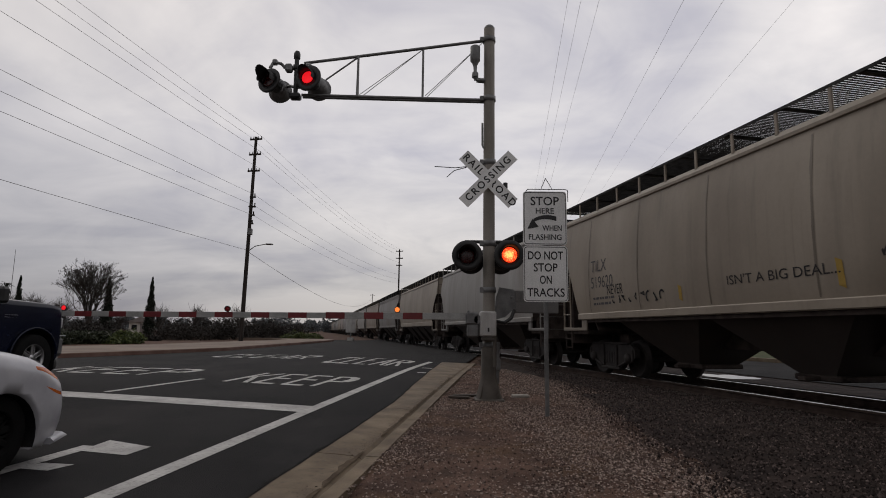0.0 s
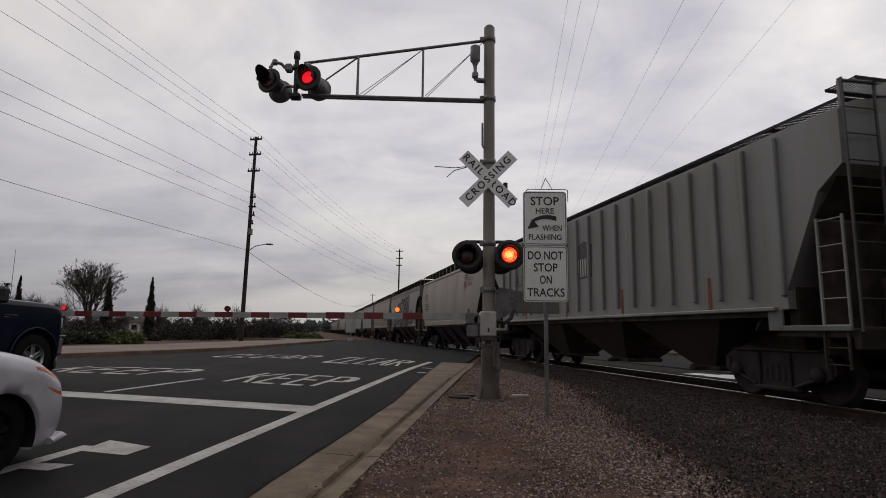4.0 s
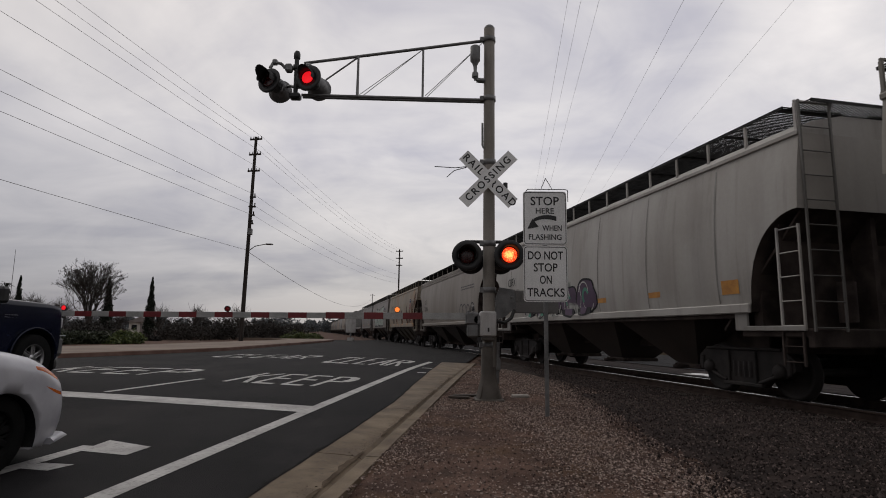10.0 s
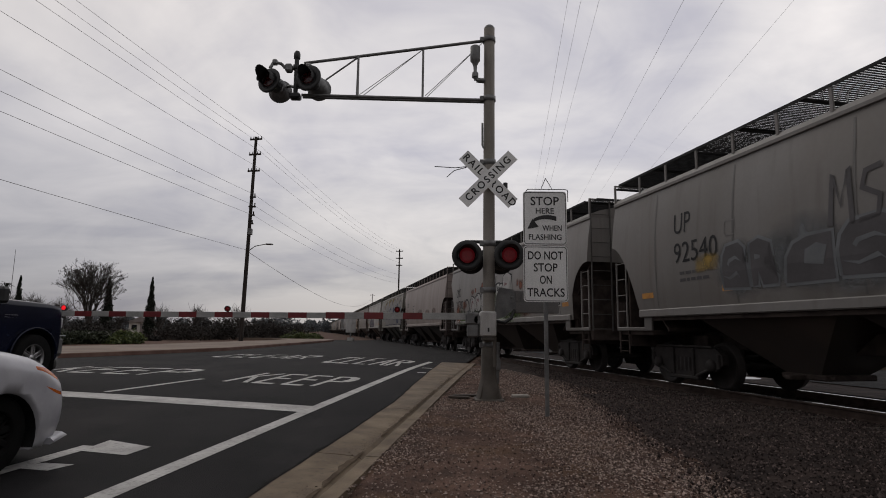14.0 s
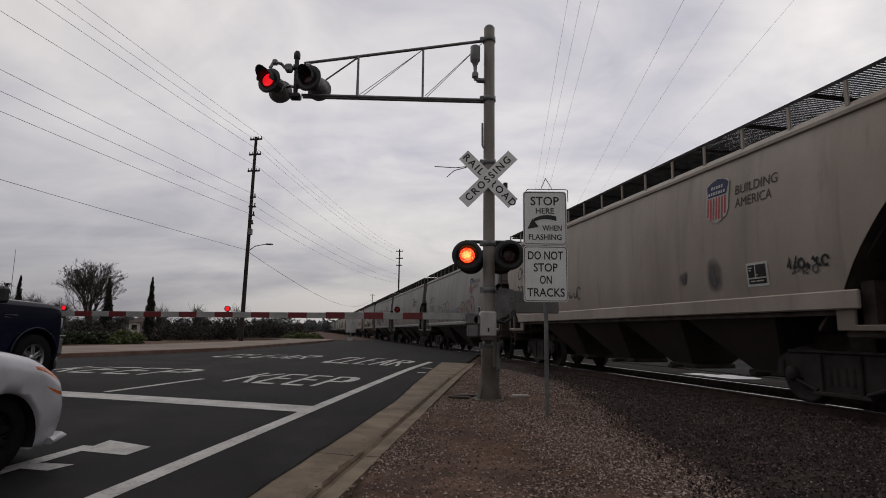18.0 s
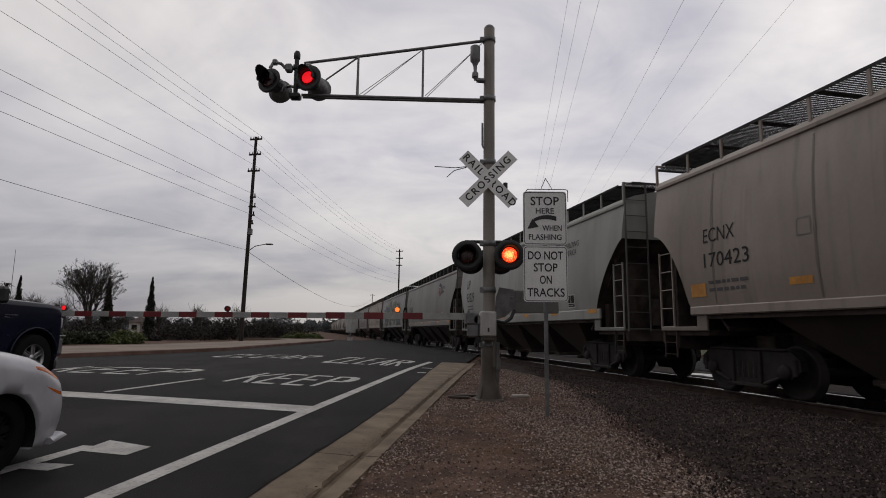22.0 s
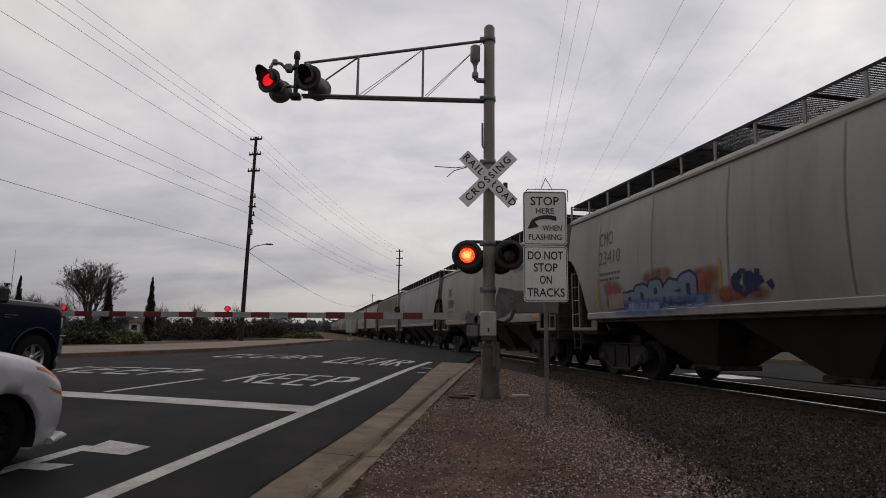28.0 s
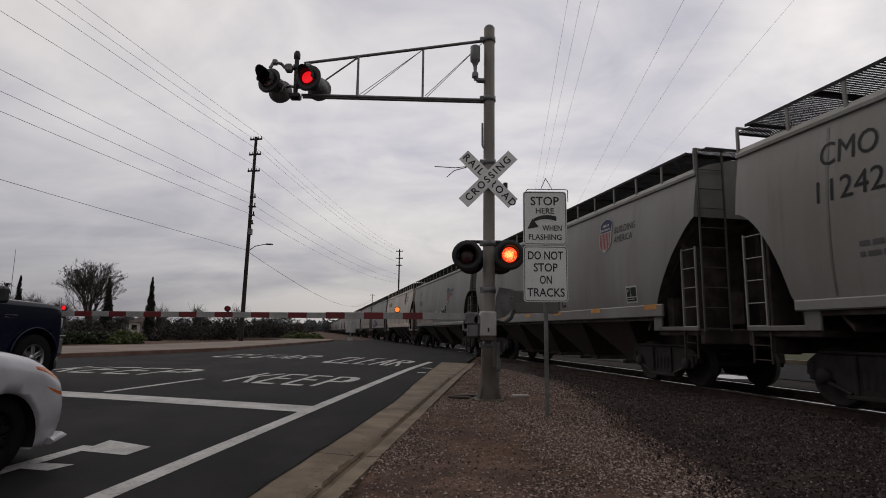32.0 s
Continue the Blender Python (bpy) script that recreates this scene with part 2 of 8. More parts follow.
b_ramp.color_ramp.elements[1].position, b_ramp.color_ramp.elements[1].color = 0.165, (1.0, 0.045, 0.012, 1)
bulb.links.new(b_mix.outputs[0], b_ramp.inputs[0]); bulb.links.new(b_ramp.outputs[0], bulb.nodes["Principled BSDF"].inputs["Emission Color"])
M_glowarm = surf("arm_lamp_glow", (0.3, 0.05, 0.01), (1.0, 0.25, 0.05), 30.0, 0.4, glow=1.0)
M_ember = surf("lamp_fading_glow", (0.05, 0.004, 0.005), (0.10, 0.006, 0.009), 30.0, 0.4, glow=0.28)
M_glowred = surf("lamp_red_glow", (0.9, 0.012, 0.02), (0.9, 0.012, 0.02), 30.0, 0.4, glow=0.85)
M_wood = surf("pole_wood", (0.016, 0.012, 0.01), (0.036, 0.028, 0.023), 3.0, 0.9, stretch=(3, 3, 0.2))
M_cable = surf("cable", (0.13, 0.13, 0.135), (0.18, 0.18, 0.185), 3.0, 0.7, bump=0)
M_orange = surf("reflector_orange", (0.4, 0.17, 0.03), (0.58, 0.27, 0.04), 5.0, 0.5, bump=0.02)
M_spray = {}
for spray, tone in (("white", (0.5, 0.5, 0.48)), ("mint", (0.42, 0.47, 0.43)), ("black", (0.02, 0.02, 0.022)), ("purple", (0.11, 0.075, 0.12)), ("blue", (0.1, 0.16, 0.3)), ("paleblue", (0.15, 0.19, 0.25)),
                    ("orange", (0.23, 0.075, 0.042)), ("chalk", (0.4, 0.39, 0.38)), ("green", (0.07, 0.105, 0.032)), ("palegreen", (0.21, 0.245, 0.2)), ("pink", (0.27, 0.205, 0.185)), ("yellow", (0.36, 0.24, 0.06)), ("teal", (0.09, 0.25, 0.19)),
                    ("ash", (0.25, 0.24, 0.235)), ("mist", (0.175, 0.185, 0.195)), ("soot", (0.038, 0.035, 0.037)), ("olive", (0.085, 0.13, 0.02)), ("charcoal", (0.10, 0.095, 0.10)), ("rose", (0.22, 0.12, 0.13)), ("navy", (0.025, 0.03, 0.085)), ("red", (0.33, 0.05, 0.05)), ("brown", (0.15, 0.068, 0.034))):
    M_spray[spray] = surf("spray_" + spray, tuple(0.75 * v for v in tone), tone, 1.5, 0.6, bump=0.0, fine=20, spec=0.15, speck=0.15)
M_soft = {}
for spray in M_spray:
    m = M_soft[spray] = M_spray[spray].copy()
    m.name = "soft_spray_" + spray
    nt = m.node_tree
    shader = next(n for n in nt.nodes if n.type == "BSDF_PRINCIPLED")
    cover, grain, mixed = nt.nodes.new("ShaderNodeAttribute"), nt.nodes.new("ShaderNodeTexNoise"), nt.nodes.new("ShaderNodeMath")
    cover.attribute_name = "cover"
    grain.inputs["Scale"].default_value, grain.inputs["Detail"].default_value = 3.2, 8.0
    place = nt.nodes.new("ShaderNodeTexCoord")
    runs = nt.nodes.new("ShaderNodeMapping"); runs.inputs["Scale"].default_value = (1.0, 1.0, 0.4)
    nt.links.new(place.outputs["Object"], runs.inputs["Vector"])
    nt.links.new(runs.outputs["Vector"], grain.inputs["Vector"])
    scaled = nt.nodes.new("ShaderNodeMath"); scaled.operation = "MULTIPLY_ADD"
    scaled.inputs[1].default_value, scaled.inputs[2].default_value = 2.6, -0.55
    nt.links.new(grain.outputs["Fac"], scaled.inputs[0])
    mixed.operation, mixed.use_clamp = "MULTIPLY", True
    nt.links.new(cover.outputs["Fac"], mixed.inputs[0])
    nt.links.new(scaled.outputs[0], mixed.inputs[1])
    nt.links.new(mixed.outputs[0], shader.inputs["Alpha"])
M_leaf = surf("shrub_leaf", (0.028, 0.044, 0.011), (0.12, 0.145, 0.035), 3.0, 0.7, bump=0, island=True)
M_deepleaf = surf("deep_leaf", (0.01, 0.014, 0.005), (0.032, 0.042, 0.013), 3.0, 0.7, bump=0, island=True)
M_cypress = surf("cypress_leaf", (0.006, 0.011, 0.007), (0.02, 0.028, 0.015), 3.0, 0.8, bump=0, island=True)
M_twig = surf("bare_twig", (0.03, 0.025, 0.022), (0.06, 0.05, 0.043), 5.0, 0.9, bump=0)
M_hedge = surf("dark_hedge", (0.010, 0.008, 0.0065), (0.021, 0.017, 0.013), 3.0, 0.9, bump=0, island=True)
M_dry = surf("dry_brush", (0.017, 0.0135, 0.011), (0.033, 0.026, 0.021), 3.0, 0.9, bump=0, island=True)
# distance haze is mixed into this pale leaf colour
M_haze = surf("hazed_tree_leaf", (0.07, 0.08, 0.085), (0.12, 0.13, 0.14), 3.0, 0.9, bump=0, island=True)
M_carwhite = surf("white_car_paint", (0.44, 0.44, 0.47), (0.48, 0.48, 0.51), 2.0, 0.22, bump=0, fine=5)
M_carblue = surf("navy_car_paint", (0.004, 0.006, 0.018), (0.006, 0.009, 0.026), 2.0, 0.25, bump=0, fine=5, spec=0.3)
M_tyre = surf("tyre_rubber", (0.005, 0.005, 0.005), (0.01, 0.01, 0.01), 8.0, 0.9, spec=0.15)
M_rim = surf("alloy_rim", (0.35, 0.35, 0.36), (0.5, 0.5, 0.5), 5.0, 0.3, 0.9, bump=0)
M_glass = surf("tinted_glass", (0.006, 0.007, 0.008), (0.01, 0.011, 0.012), 2.0, 0.06, bump=0)
M_lampglass = surf("headlight_glass", (0.4, 0.4, 0.42), (0.55, 0.55, 0.58), 12.0, 0.1, bump=0.05)
M_amber = surf("amber_lens", (0.5, 0.1, 0.01), (0.6, 0.15, 0.02), 12.0, 0.2, bump=0)
M_water = surf("puddle_water", (0.01, 0.01, 0.01), (0.014, 0.014, 0.014), 2.0, 0.02, bump=0.0, spec=1.0)
M_stucco = surf("pale_stucco", (0.45, 0.42, 0.38), (0.6, 0.56, 0.5), 1.0, 0.9)
M_roof = surf("roof_tiles", (0.16, 0.14, 0.13), (0.24, 0.21, 0.2), 2.0, 0.9)


# ---- mesh helpers ----
class Geo:
    """A mesh under construction."""

    def __init__(self):
        self.v, self.f, self.s = [], [], []

    def add(self, verts, faces, smooth=False):
        o = len(self.v)
        self.v += [tuple(p) for p in verts]
        self.f += [tuple(i + o for i in f) for f in faces]
        self.s += [smooth] * len(faces)
        return self

    def box(self, c, size, bev=0.0, m=None):
        hx, hy, hz = (s / 2 for s in size)
        b = min(bev, hx * 0.9, hy * 0.9, hz * 0.9)
        sg = [(x, y, z) for x in (-1, 1) for y in (-1, 1) for z in (-1, 1)]
        if b <= 0:
            vs = [Vector((x * hx, y * hy, z * hz)) for x, y, z in sg]
            fs = [(0, 1, 3, 2), (4, 6, 7, 5), (0, 4, 5, 1), (2, 3, 7, 6), (0, 2, 6, 4), (1, 5, 7, 3)]
        else:
            vs = []
            for x, y, z in sg:
                vs += [Vector((x * hx, y * (hy - b), z * (hz - b))), Vector((x * (hx - b), y * hy, z * (hz - b))), Vector((x * (hx - b), y * (hy - b), z * hz))]
            k = {s: i for i, s in enumerate(sg)}
            fs = []
            for ax, quad in ((0, (0, 1, 3, 2)), (0, (4, 6, 7, 5)), (1, (0, 4, 5, 1)), (1, (2, 3, 7, 6)), (2, (0, 2, 6, 4)), (2, (1, 5, 7, 3))):
                fs.append(tuple(3 * i + ax for i in quad))
            for i, s in enumerate(sg):
                fs.append((3 * i, 3 * i + 1, 3 * i + 2))
                for ax in range(3):
                    if s[ax] < 0:
                        o = list(s); o[ax] = 1; j = k[tuple(o)]
                        p, q = [a for a in range(3) if a != ax]
                        fs.append((3 * i + p, 3 * j + p, 3 * j + q, 3 * i + q))
        m = m or Matrix.Identity(4)
        c = Vector(c)
        return self.add([m @ (p + c) if m else p + c for p in vs], fs)

    def rod(self, p0, p1, r0, r1=None, seg=8, caps=True, smooth=True):
        p0, p1 = Vector(p0), Vector(p1)
        r1 = r0 if r1 is None else r1
        q = (p1 - p0).to_track_quat("Z", "Y")
        vs = []
        for p, r in ((p0, r0), (p1, r1)):
            vs += [p + q @ Vector((r * math.cos(2 * math.pi * i / seg), r * math.sin(2 * math.pi * i / seg), 0)) for i in range(seg)]
        self.add(vs, [(i, (i + 1) % seg, seg + (i + 1) % seg, seg + i) for i in range(seg)], smooth)
        if caps:
            self.add(vs, [tuple(range(seg)), tuple(range(seg, 2 * seg))])
        return self

    def pipe(self, pts, r, seg=6):
        for a, b in zip(pts, pts[1:]):
            self.rod(a, b, r, seg=seg)
        return self

    def turned(self, prof, origin=(0, 0, 0), axis=(0, 0, 1), seg=24):
        """A solid of revolution: prof holds (radius, height) pairs."""
        q = Vector(axis).to_track_quat("Z", "Y")
        o = Vector(origin)
        vs = [o + q @ Vector((r * math.cos(2 * math.pi * i / seg), r * math.sin(2 * math.pi * i / seg), h)) for r, h in prof for i in range(seg)]
        fs = [(j * seg + i, j * seg + (i + 1) % seg, (j + 1) * seg + (i + 1) % seg, (j + 1) * seg + i) for j in range(len(prof) - 1) for i in range(seg)]
        return self.add(vs, fs, True)

    def prism(self, pts, m, thick):
        """A flat outline in the plane of m's x and y, thick along its z."""
        k = len(pts)
        vs = [m @ Vector((x, y, 0)) for x, y in pts] + [m @ Vector((x, y, thick)) for x, y in pts]
        fs = [tuple(range(k)), tuple(range(k, 2 * k))] + [(i, (i + 1) % k, k + (i + 1) % k, k + i) for i in range(k)]
        return self.add(vs, fs)

    def mesh(self, name, mat):
        me = bpy.data.meshes.new(name)
        me.from_pydata(self.v, [], self.f)
        me.polygons.foreach_set("use_smooth", self.s)
        b = bmesh.new()
        b.from_mesh(me)
        bmesh.ops.recalc_face_normals(b, faces=b.faces)
        b.to_mesh(me)
        b.free()
        me.materials.append(mat)
        return me


def part(name, geo, mat, parent=None, label="", m=None):
    """One mesh object under a thing or a part."""
    me = geo.mesh(name, mat) if isinstance(geo, Geo) else geo
    ob = new(name, me)
    if parent:
        ob.parent = parent
    if m is not None:
        ob.matrix_basis = m
    if label:
        ob["label"] = label
    return ob


def thing(name, m, label, category, group="", kind=""):
    ob = new(name)
    ob.empty_display_size = 0.2
    ob.matrix_basis = m
    return tagged(ob, label, category, group, kind)


def letters(text, size, offset=0.0, spread=1.0):
    """The faces of a text in the built-in font, centred, as points and faces in the plane."""
    cu = bpy.data.curves.new("t", "FONT")
    cu.body, cu.size, cu.offset, cu.space_character, cu.align_x, cu.align_y = text, size, offset, spread, "CENTER", "CENTER"
    cu.resolution_u = 3
    ob = bpy.data.objects.new("t", cu)
    me = bpy.data.meshes.new_from_object(ob)
    pts = [tuple(v.co) for v in me.vertices]
    fs = [tuple(p.vertices) for p in me.polygons]
    bpy.data.objects.remove(ob); bpy.data.curves.remove(cu); bpy.data.meshes.remove(me)
    return pts, fs


def sheet(name, xs, ys, fn, mat, label, category="", kind="structure"):
    g = Geo()
    vs = [(x, y, fn(x, y)) for y in ys for x in xs]
    w = len(xs)
    g.add(vs, [(j * w + i, j * w + i + 1, (j + 1) * w + i + 1, (j + 1) * w + i) for j in range(len(ys) - 1) for i in range(w - 1)], True)
    return tagged(part(name, g, mat), label, category, kind=kind)


def steps(*spans):
    out = []
    for a, b, n in spans:
        out += [a + (b - a) * i / n for i in range(n)]
    return out + [spans[-1][1]]


# ---- ground, road ----
def verge_z(x, y):
    """Bare earth between the kerb and the ballast."""
    q = (x - K0.x) * RL.x + (y - K0.y) * RL.y
    dist = x * TN.x + y * TN.y
    base = 0.006 * max(0, min(y, 30) - 4)
    return base + 0.02 * noise.noise(Vector((x * 0.7, y * 0.7, 0))) + 0.012 * noise.noise(Vector((x * 2.7, y * 2.7, 3)))


def ground_z(x, y):
    q = (x - K0.x) * RL.x + (y - K0.y) * RL.y
    dist = x * TN.x + y * TN.y
    far = max(0.0, min(1.0, (math.hypot(x, y) - 60) / 60))
    if q > -0.06:
        z = road_z(x, y) - 0.07 if q < 30 else 0.2
    elif dist < 5.5:
        z = verge_z(x, y)
    elif dist < 12.2:
        z = -0.26
    else:
        z = 0.02
    return z * (1 - far) + 0.1 * far


gx = steps((-2500, -200, 6), (-200, -30, 10), (-30, -12, 9), (-12, 12, 96), (12, 40, 10), (40, 300, 8), (300, 2500, 5))
gy = steps((-400, -20, 5), (-20, 2, 11), (2, 16, 84), (16, 40, 36), (40, 120, 14), (120, 500, 8), (500, 3500, 6))
sheet("ground", gx, gy, ground_z, M_earth, "bare brown earth with scattered gravel", "ground")

rows_a = steps((-30, 0, 6), (0, 30, 60), (30, 130, 25))
g = Geo()
QS = steps((0.3, 16, 32))
vs = []
for a in rows_a:
    for q in QS:
        x, y = road_xy(q, a)
        vs.append((x, y, road_z(x, y)))
w = len(QS)
g.add(vs, [(j * w + i, j * w + i + 1, (j + 1) * w + i + 1, (j + 1) * w + i) for j in range(len(rows_a) - 1) for i in range(w - 1)], True)
tagged(part("road", g, M_asphalt), "dark grey worn asphalt road with white markings", "road", kind="structure")


def on_road(pts, lift=0.004):
    out = []
    for q, a in pts:
        x, y = road_xy(q, a)
        out.append((x, y, road_z(x, y) + lift))
    return out


def marking(name, quads, label):
    """Painted marking of quads given in road coordinates; long ones are cut along their length."""
    g = Geo()
    for p0, p1, p2, p3 in quads:
        n = max(1, int(max(math.dist(p0, p3), math.dist(p1, p2)) / 0.4))
        for i in range(n):
            s, t = i / n, (i + 1) / n
            mixq = lambda a, b, k: (a[0] + (b[0] - a[0]) * k, a[1] + (b[1] - a[1]) * k)
            g.add(on_road([mixq(p0, p3, s), mixq(p1, p2, s), mixq(p1, p2, t), mixq(p0, p3, t)]), [(0, 1, 2, 3)])
    return tagged(part(name, g, M_line), label, "road marking", kind="structure")


def bar(q0, a0, q1, a1, w):
    """A stroke of width w from (q0, a0) to (q1, a1)."""
    dx, dy = q1 - q0, a1 - a0
    k = w / 2 / math.hypot(dx, dy)
    return (q0 - dy * k, a0 + dx * k), (q0 + dy * k, a0 - dx * k), (q1 + dy * k, a1 - dx * k), (q1 - dy * k, a1 + dx * k)


marking("edge_line", [bar(1.5, -8, 1.47, 20.2, 0.17)], "worn white painted edge line on asphalt")
marking("stop_line", [((1.55, 7.75), (1.55, 8.32), (5.3, 8.32), (5.3, 7.82)), ((5.3, 7.82), (5.3, 8.32), (8.6, 8.4), (8.6, 7.95))], "worn white painted stop line across the lanes")
marking("lane_line", [bar(4.95, 8.5, 4.72, 10.95, 0.11)], "short white painted lane line")
marking("marking_tick", [bar(1.25, 16.7, 0.95, 16.75, 0.2)], "faded short white mark near the kerb")
marking("marking_tick", [bar(1.1, 14.95, 0.75, 15.0, 0.2)], "faded short white mark near the kerb")
STROKES = {
    "K": [(0, 0, 0, 1), (0.05, 0.42, 0.95, 1), (0.3, 0.55, 1, 0)],
    "E": [(0, 0, 0, 1), (0, 0.97, 0.9, 0.97), (0, 0.52, 0.75, 0.52), (0, 0.03, 0.9, 0.03)],
    "P": [(0, 0, 0, 1), (0, 0.97, 0.8, 0.97), (0.8, 0.97, 0.95, 0.75), (0.95, 0.75, 0.8, 0.5), (0.8, 0.5, 0, 0.5)],
    "C": [(0.95, 0.85, 0.7, 0.97), (0.7, 0.97, 0.2, 0.97), (0.2, 0.97, 0, 0.75), (0, 0.75, 0, 0.25), (0, 0.25, 0.2, 0.03), (0.2, 0.03, 0.7, 0.03), (0.7, 0.03, 0.95, 0.15)],
    "L": [(0, 0, 0, 1), (0, 0.03, 0.9, 0.03)],
    "A": [(0, 0, 0.48, 1), (0.48, 1, 0.96, 0), (0.2, 0.33, 0.78, 0.33)],
    "R": [(0, 0, 0, 1), (0, 0.97, 0.8, 0.97), (0.8, 0.97, 0.95, 0.75), (0.95, 0.75, 0.8, 0.52), (0.8, 0.52, 0, 0.52), (0.35, 0.5, 0.95, 0)],
}


def road_word(word, q_left, q_right, a0, a1):
    pitch = (q_left - q_right) / len(word)
    quads = []
    for i, ch in enumerate(word):
        q0 = q_left - i * pitch
        for x0, y0, x1, y1 in STROKES[ch]:
            steep = abs(y1 - y0) > 0.3
            quads.append(bar(q0 - x0 * pitch * 0.72, a0 + y0 * (a1 - a0), q0 - x1 * pitch * 0.72, a0 + y1 * (a1 - a0), 0.1 if steep else 0.2))
    marking("road_word", quads, "white painted word on the asphalt, partly worn")


road_word("KEEP", 4.15, 1.85, 10.7, 12.75)
road_word("CLEAR", 4.25, 1.85, 16.7, 20.0)
road_word("KEEP", 8.6, 5.5, 11.2, 12.9)
road_word("CLEAR", 8.5, 5.2, 18.2, 20.6)
marking("lane_arrow", [((2.6, 5.42), (2.08, 5.28), (2.08, 4.92), (2.55, 4.95)), bar(2.6, 5.15, 2.6, 2.3, 0.14), ((2.5, 4.5), (2.25, 4.52), (2.3, 4.3), (2.62, 4.3))], "worn white painted turn arrow")

# ---- gutter and kerb in cast lengths ----
tagged(new("kerb"), "tan concrete gutter and low kerb beside the road", "kerb", kind="structure")
kerb = bpy.data.objects["kerb"]
for i in range(-4, 8):
    a0, a1 = i * 3.05 - 0.6, min((i + 1) * 3.05 - 0.62, 20.5)
    if a0 > 20:
        break
    g = Geo()
    ks = [a0 + (a1 - a0) * j / 6 for j in range(7)]
    prof = []
    for a in ks:
        edge = 0.53 + 0.008 * math.sin(a * 1.7) + 0.004 * math.sin(a * 7.3) + (0.05 * max(0, a - 9))
        x, y = road_xy(0, a)
        top = max(0.006 * (a - 4), road_z(x, y) + 0.012)
        row = []
        for q, dz in ((-0.07, -0.12), (-0.07, 0), (0.06, 0), (0.1, -0.03)):
            px, py = road_xy(q, a)
            row.append((px, py, top + dz))
        for q in (0.14, 0.32, edge):
            px, py = road_xy(q, a)
            row.append((px, py, road_z(px, py) + (0.012 if q > 0.2 else 0.002)))
        px, py = road_xy(edge, a); row.append((px, py, road_z(px, py) - 0.1))
        prof.append(row)
    vs = [p for row in prof for p in row]
    g.add(vs, [(j * 8 + i2, j * 8 + i2 + 1, (j + 1) * 8 + i2 + 1, (j + 1) * 8 + i2) for j in range(6) for i2 in range(7)])
    g.add(vs, [tuple(range(8)), tuple(range(48, 56))])
    part("kerb_length", g, M_concrete, kerb)


def gutter_edge(a):
    return 0.53 + 0.008 * math.sin(a * 1.7) + 0.004 * math.sin(a * 7.3) + (0.05 * max(0, a - 9))


# dirt washed along the foot of the kerb, and the ragged crack where the asphalt meets the gutter
dirt, crack = Geo(), Geo()
da = [-2 + 0.04 * i for i in range(400)]
for a, b in zip(da, da[1:]):
    wa, wb = [0.08 * max(0.0, 0.2 + 0.8 * noise.noise(Vector((u * 0.9, 3, 0))) + 0.5 * noise.noise(Vector((u * 6.0, 8, 0)))) for u in (a, b)]
    if wa > 0.006 or wb > 0.006:
        dirt.add(on_road([(0.125, a), (0.125, b)], 0.0055) + on_road([(0.14 + wb, b), (0.14 + wa, a)], 0.0075 + 0.04 * min(wa, wb)), [(0, 1, 2, 3)])
for i in range(520):
    a, b = -2 + 0.04 * i, -2 + 0.04 * (i + 1)
    ra, rb = [0.022 + 0.04 * abs(noise.noise(Vector((u * 1.7, 5, 0)))) + 0.03 * noise.noise(Vector((u * 9.0, 9, 0))) for u in (a, b)]
    crack.add(on_road([(gutter_edge(a) - 0.004, a), (gutter_edge(b) - 0.004, b), (gutter_edge(b) + max(0.004, rb), b), (gutter_edge(a) + max(0.004, ra), a)], 0.015), [(0, 1, 2, 3)])
tagged(part("gutter_dirt", dirt, M_dirt), "dark dirt washed along the kerb foot", "dirt", kind="stuff")
tagged(part("asphalt_crack", crack, M_crack), "ragged dark crack between asphalt and gutter", "crack", kind="stuff")

# ---- left pavement with its kerb ----
LK = [(-13.4, -25), (-13.0, 5), (-12.4, 14.5), (-11.43, 17.6), (-10.47, 20.4), (-9.2, 25.0), (-8.97, 47.2), (-9.6, 52), (-12.5, 55), (-20, 57)]
LB = [(-20, -25), (-18.5, 5), (-17.4, 14.5), (-16.9, 19), (-16.4, 23.5), (-14.7, 28.5), (-13.0, 45), (-13.5, 51), (-15, 54), (-20, 56.5)]


def ribbon(name, left, right, z0, z1, mat, label, cat):
    g = Geo()
    for i in range(len(left) - 1):
        (ax, ay), (bx, by), (cx, cy), (dx, dy) = left[i], left[i + 1], right[i + 1], right[i]
        vs = [(ax, ay, z0), (bx, by, z0), (bx, by, z1), (ax, ay, z1), (dx, dy, z0), (cx, cy, z0), (cx, cy, z1), (dx, dy, z1)]
        g.add(vs, [(0, 1, 2, 3), (3, 2, 6, 7), (4, 5, 6, 7)])
    return tagged(part(name, g, mat), label, cat, kind="structure")


inner = [(x - 0.16, y) for x, y in LK]
ribbon("kerb_far", LK, inner, 0.1, 0.40, M_redkerb, "reddish worn painted kerb of the opposite pavement", "kerb")
ribbon("pavement", inner, LB, 0.1, 0.405, M_pave, "tan concrete pavement behind the far kerb", "pavement")

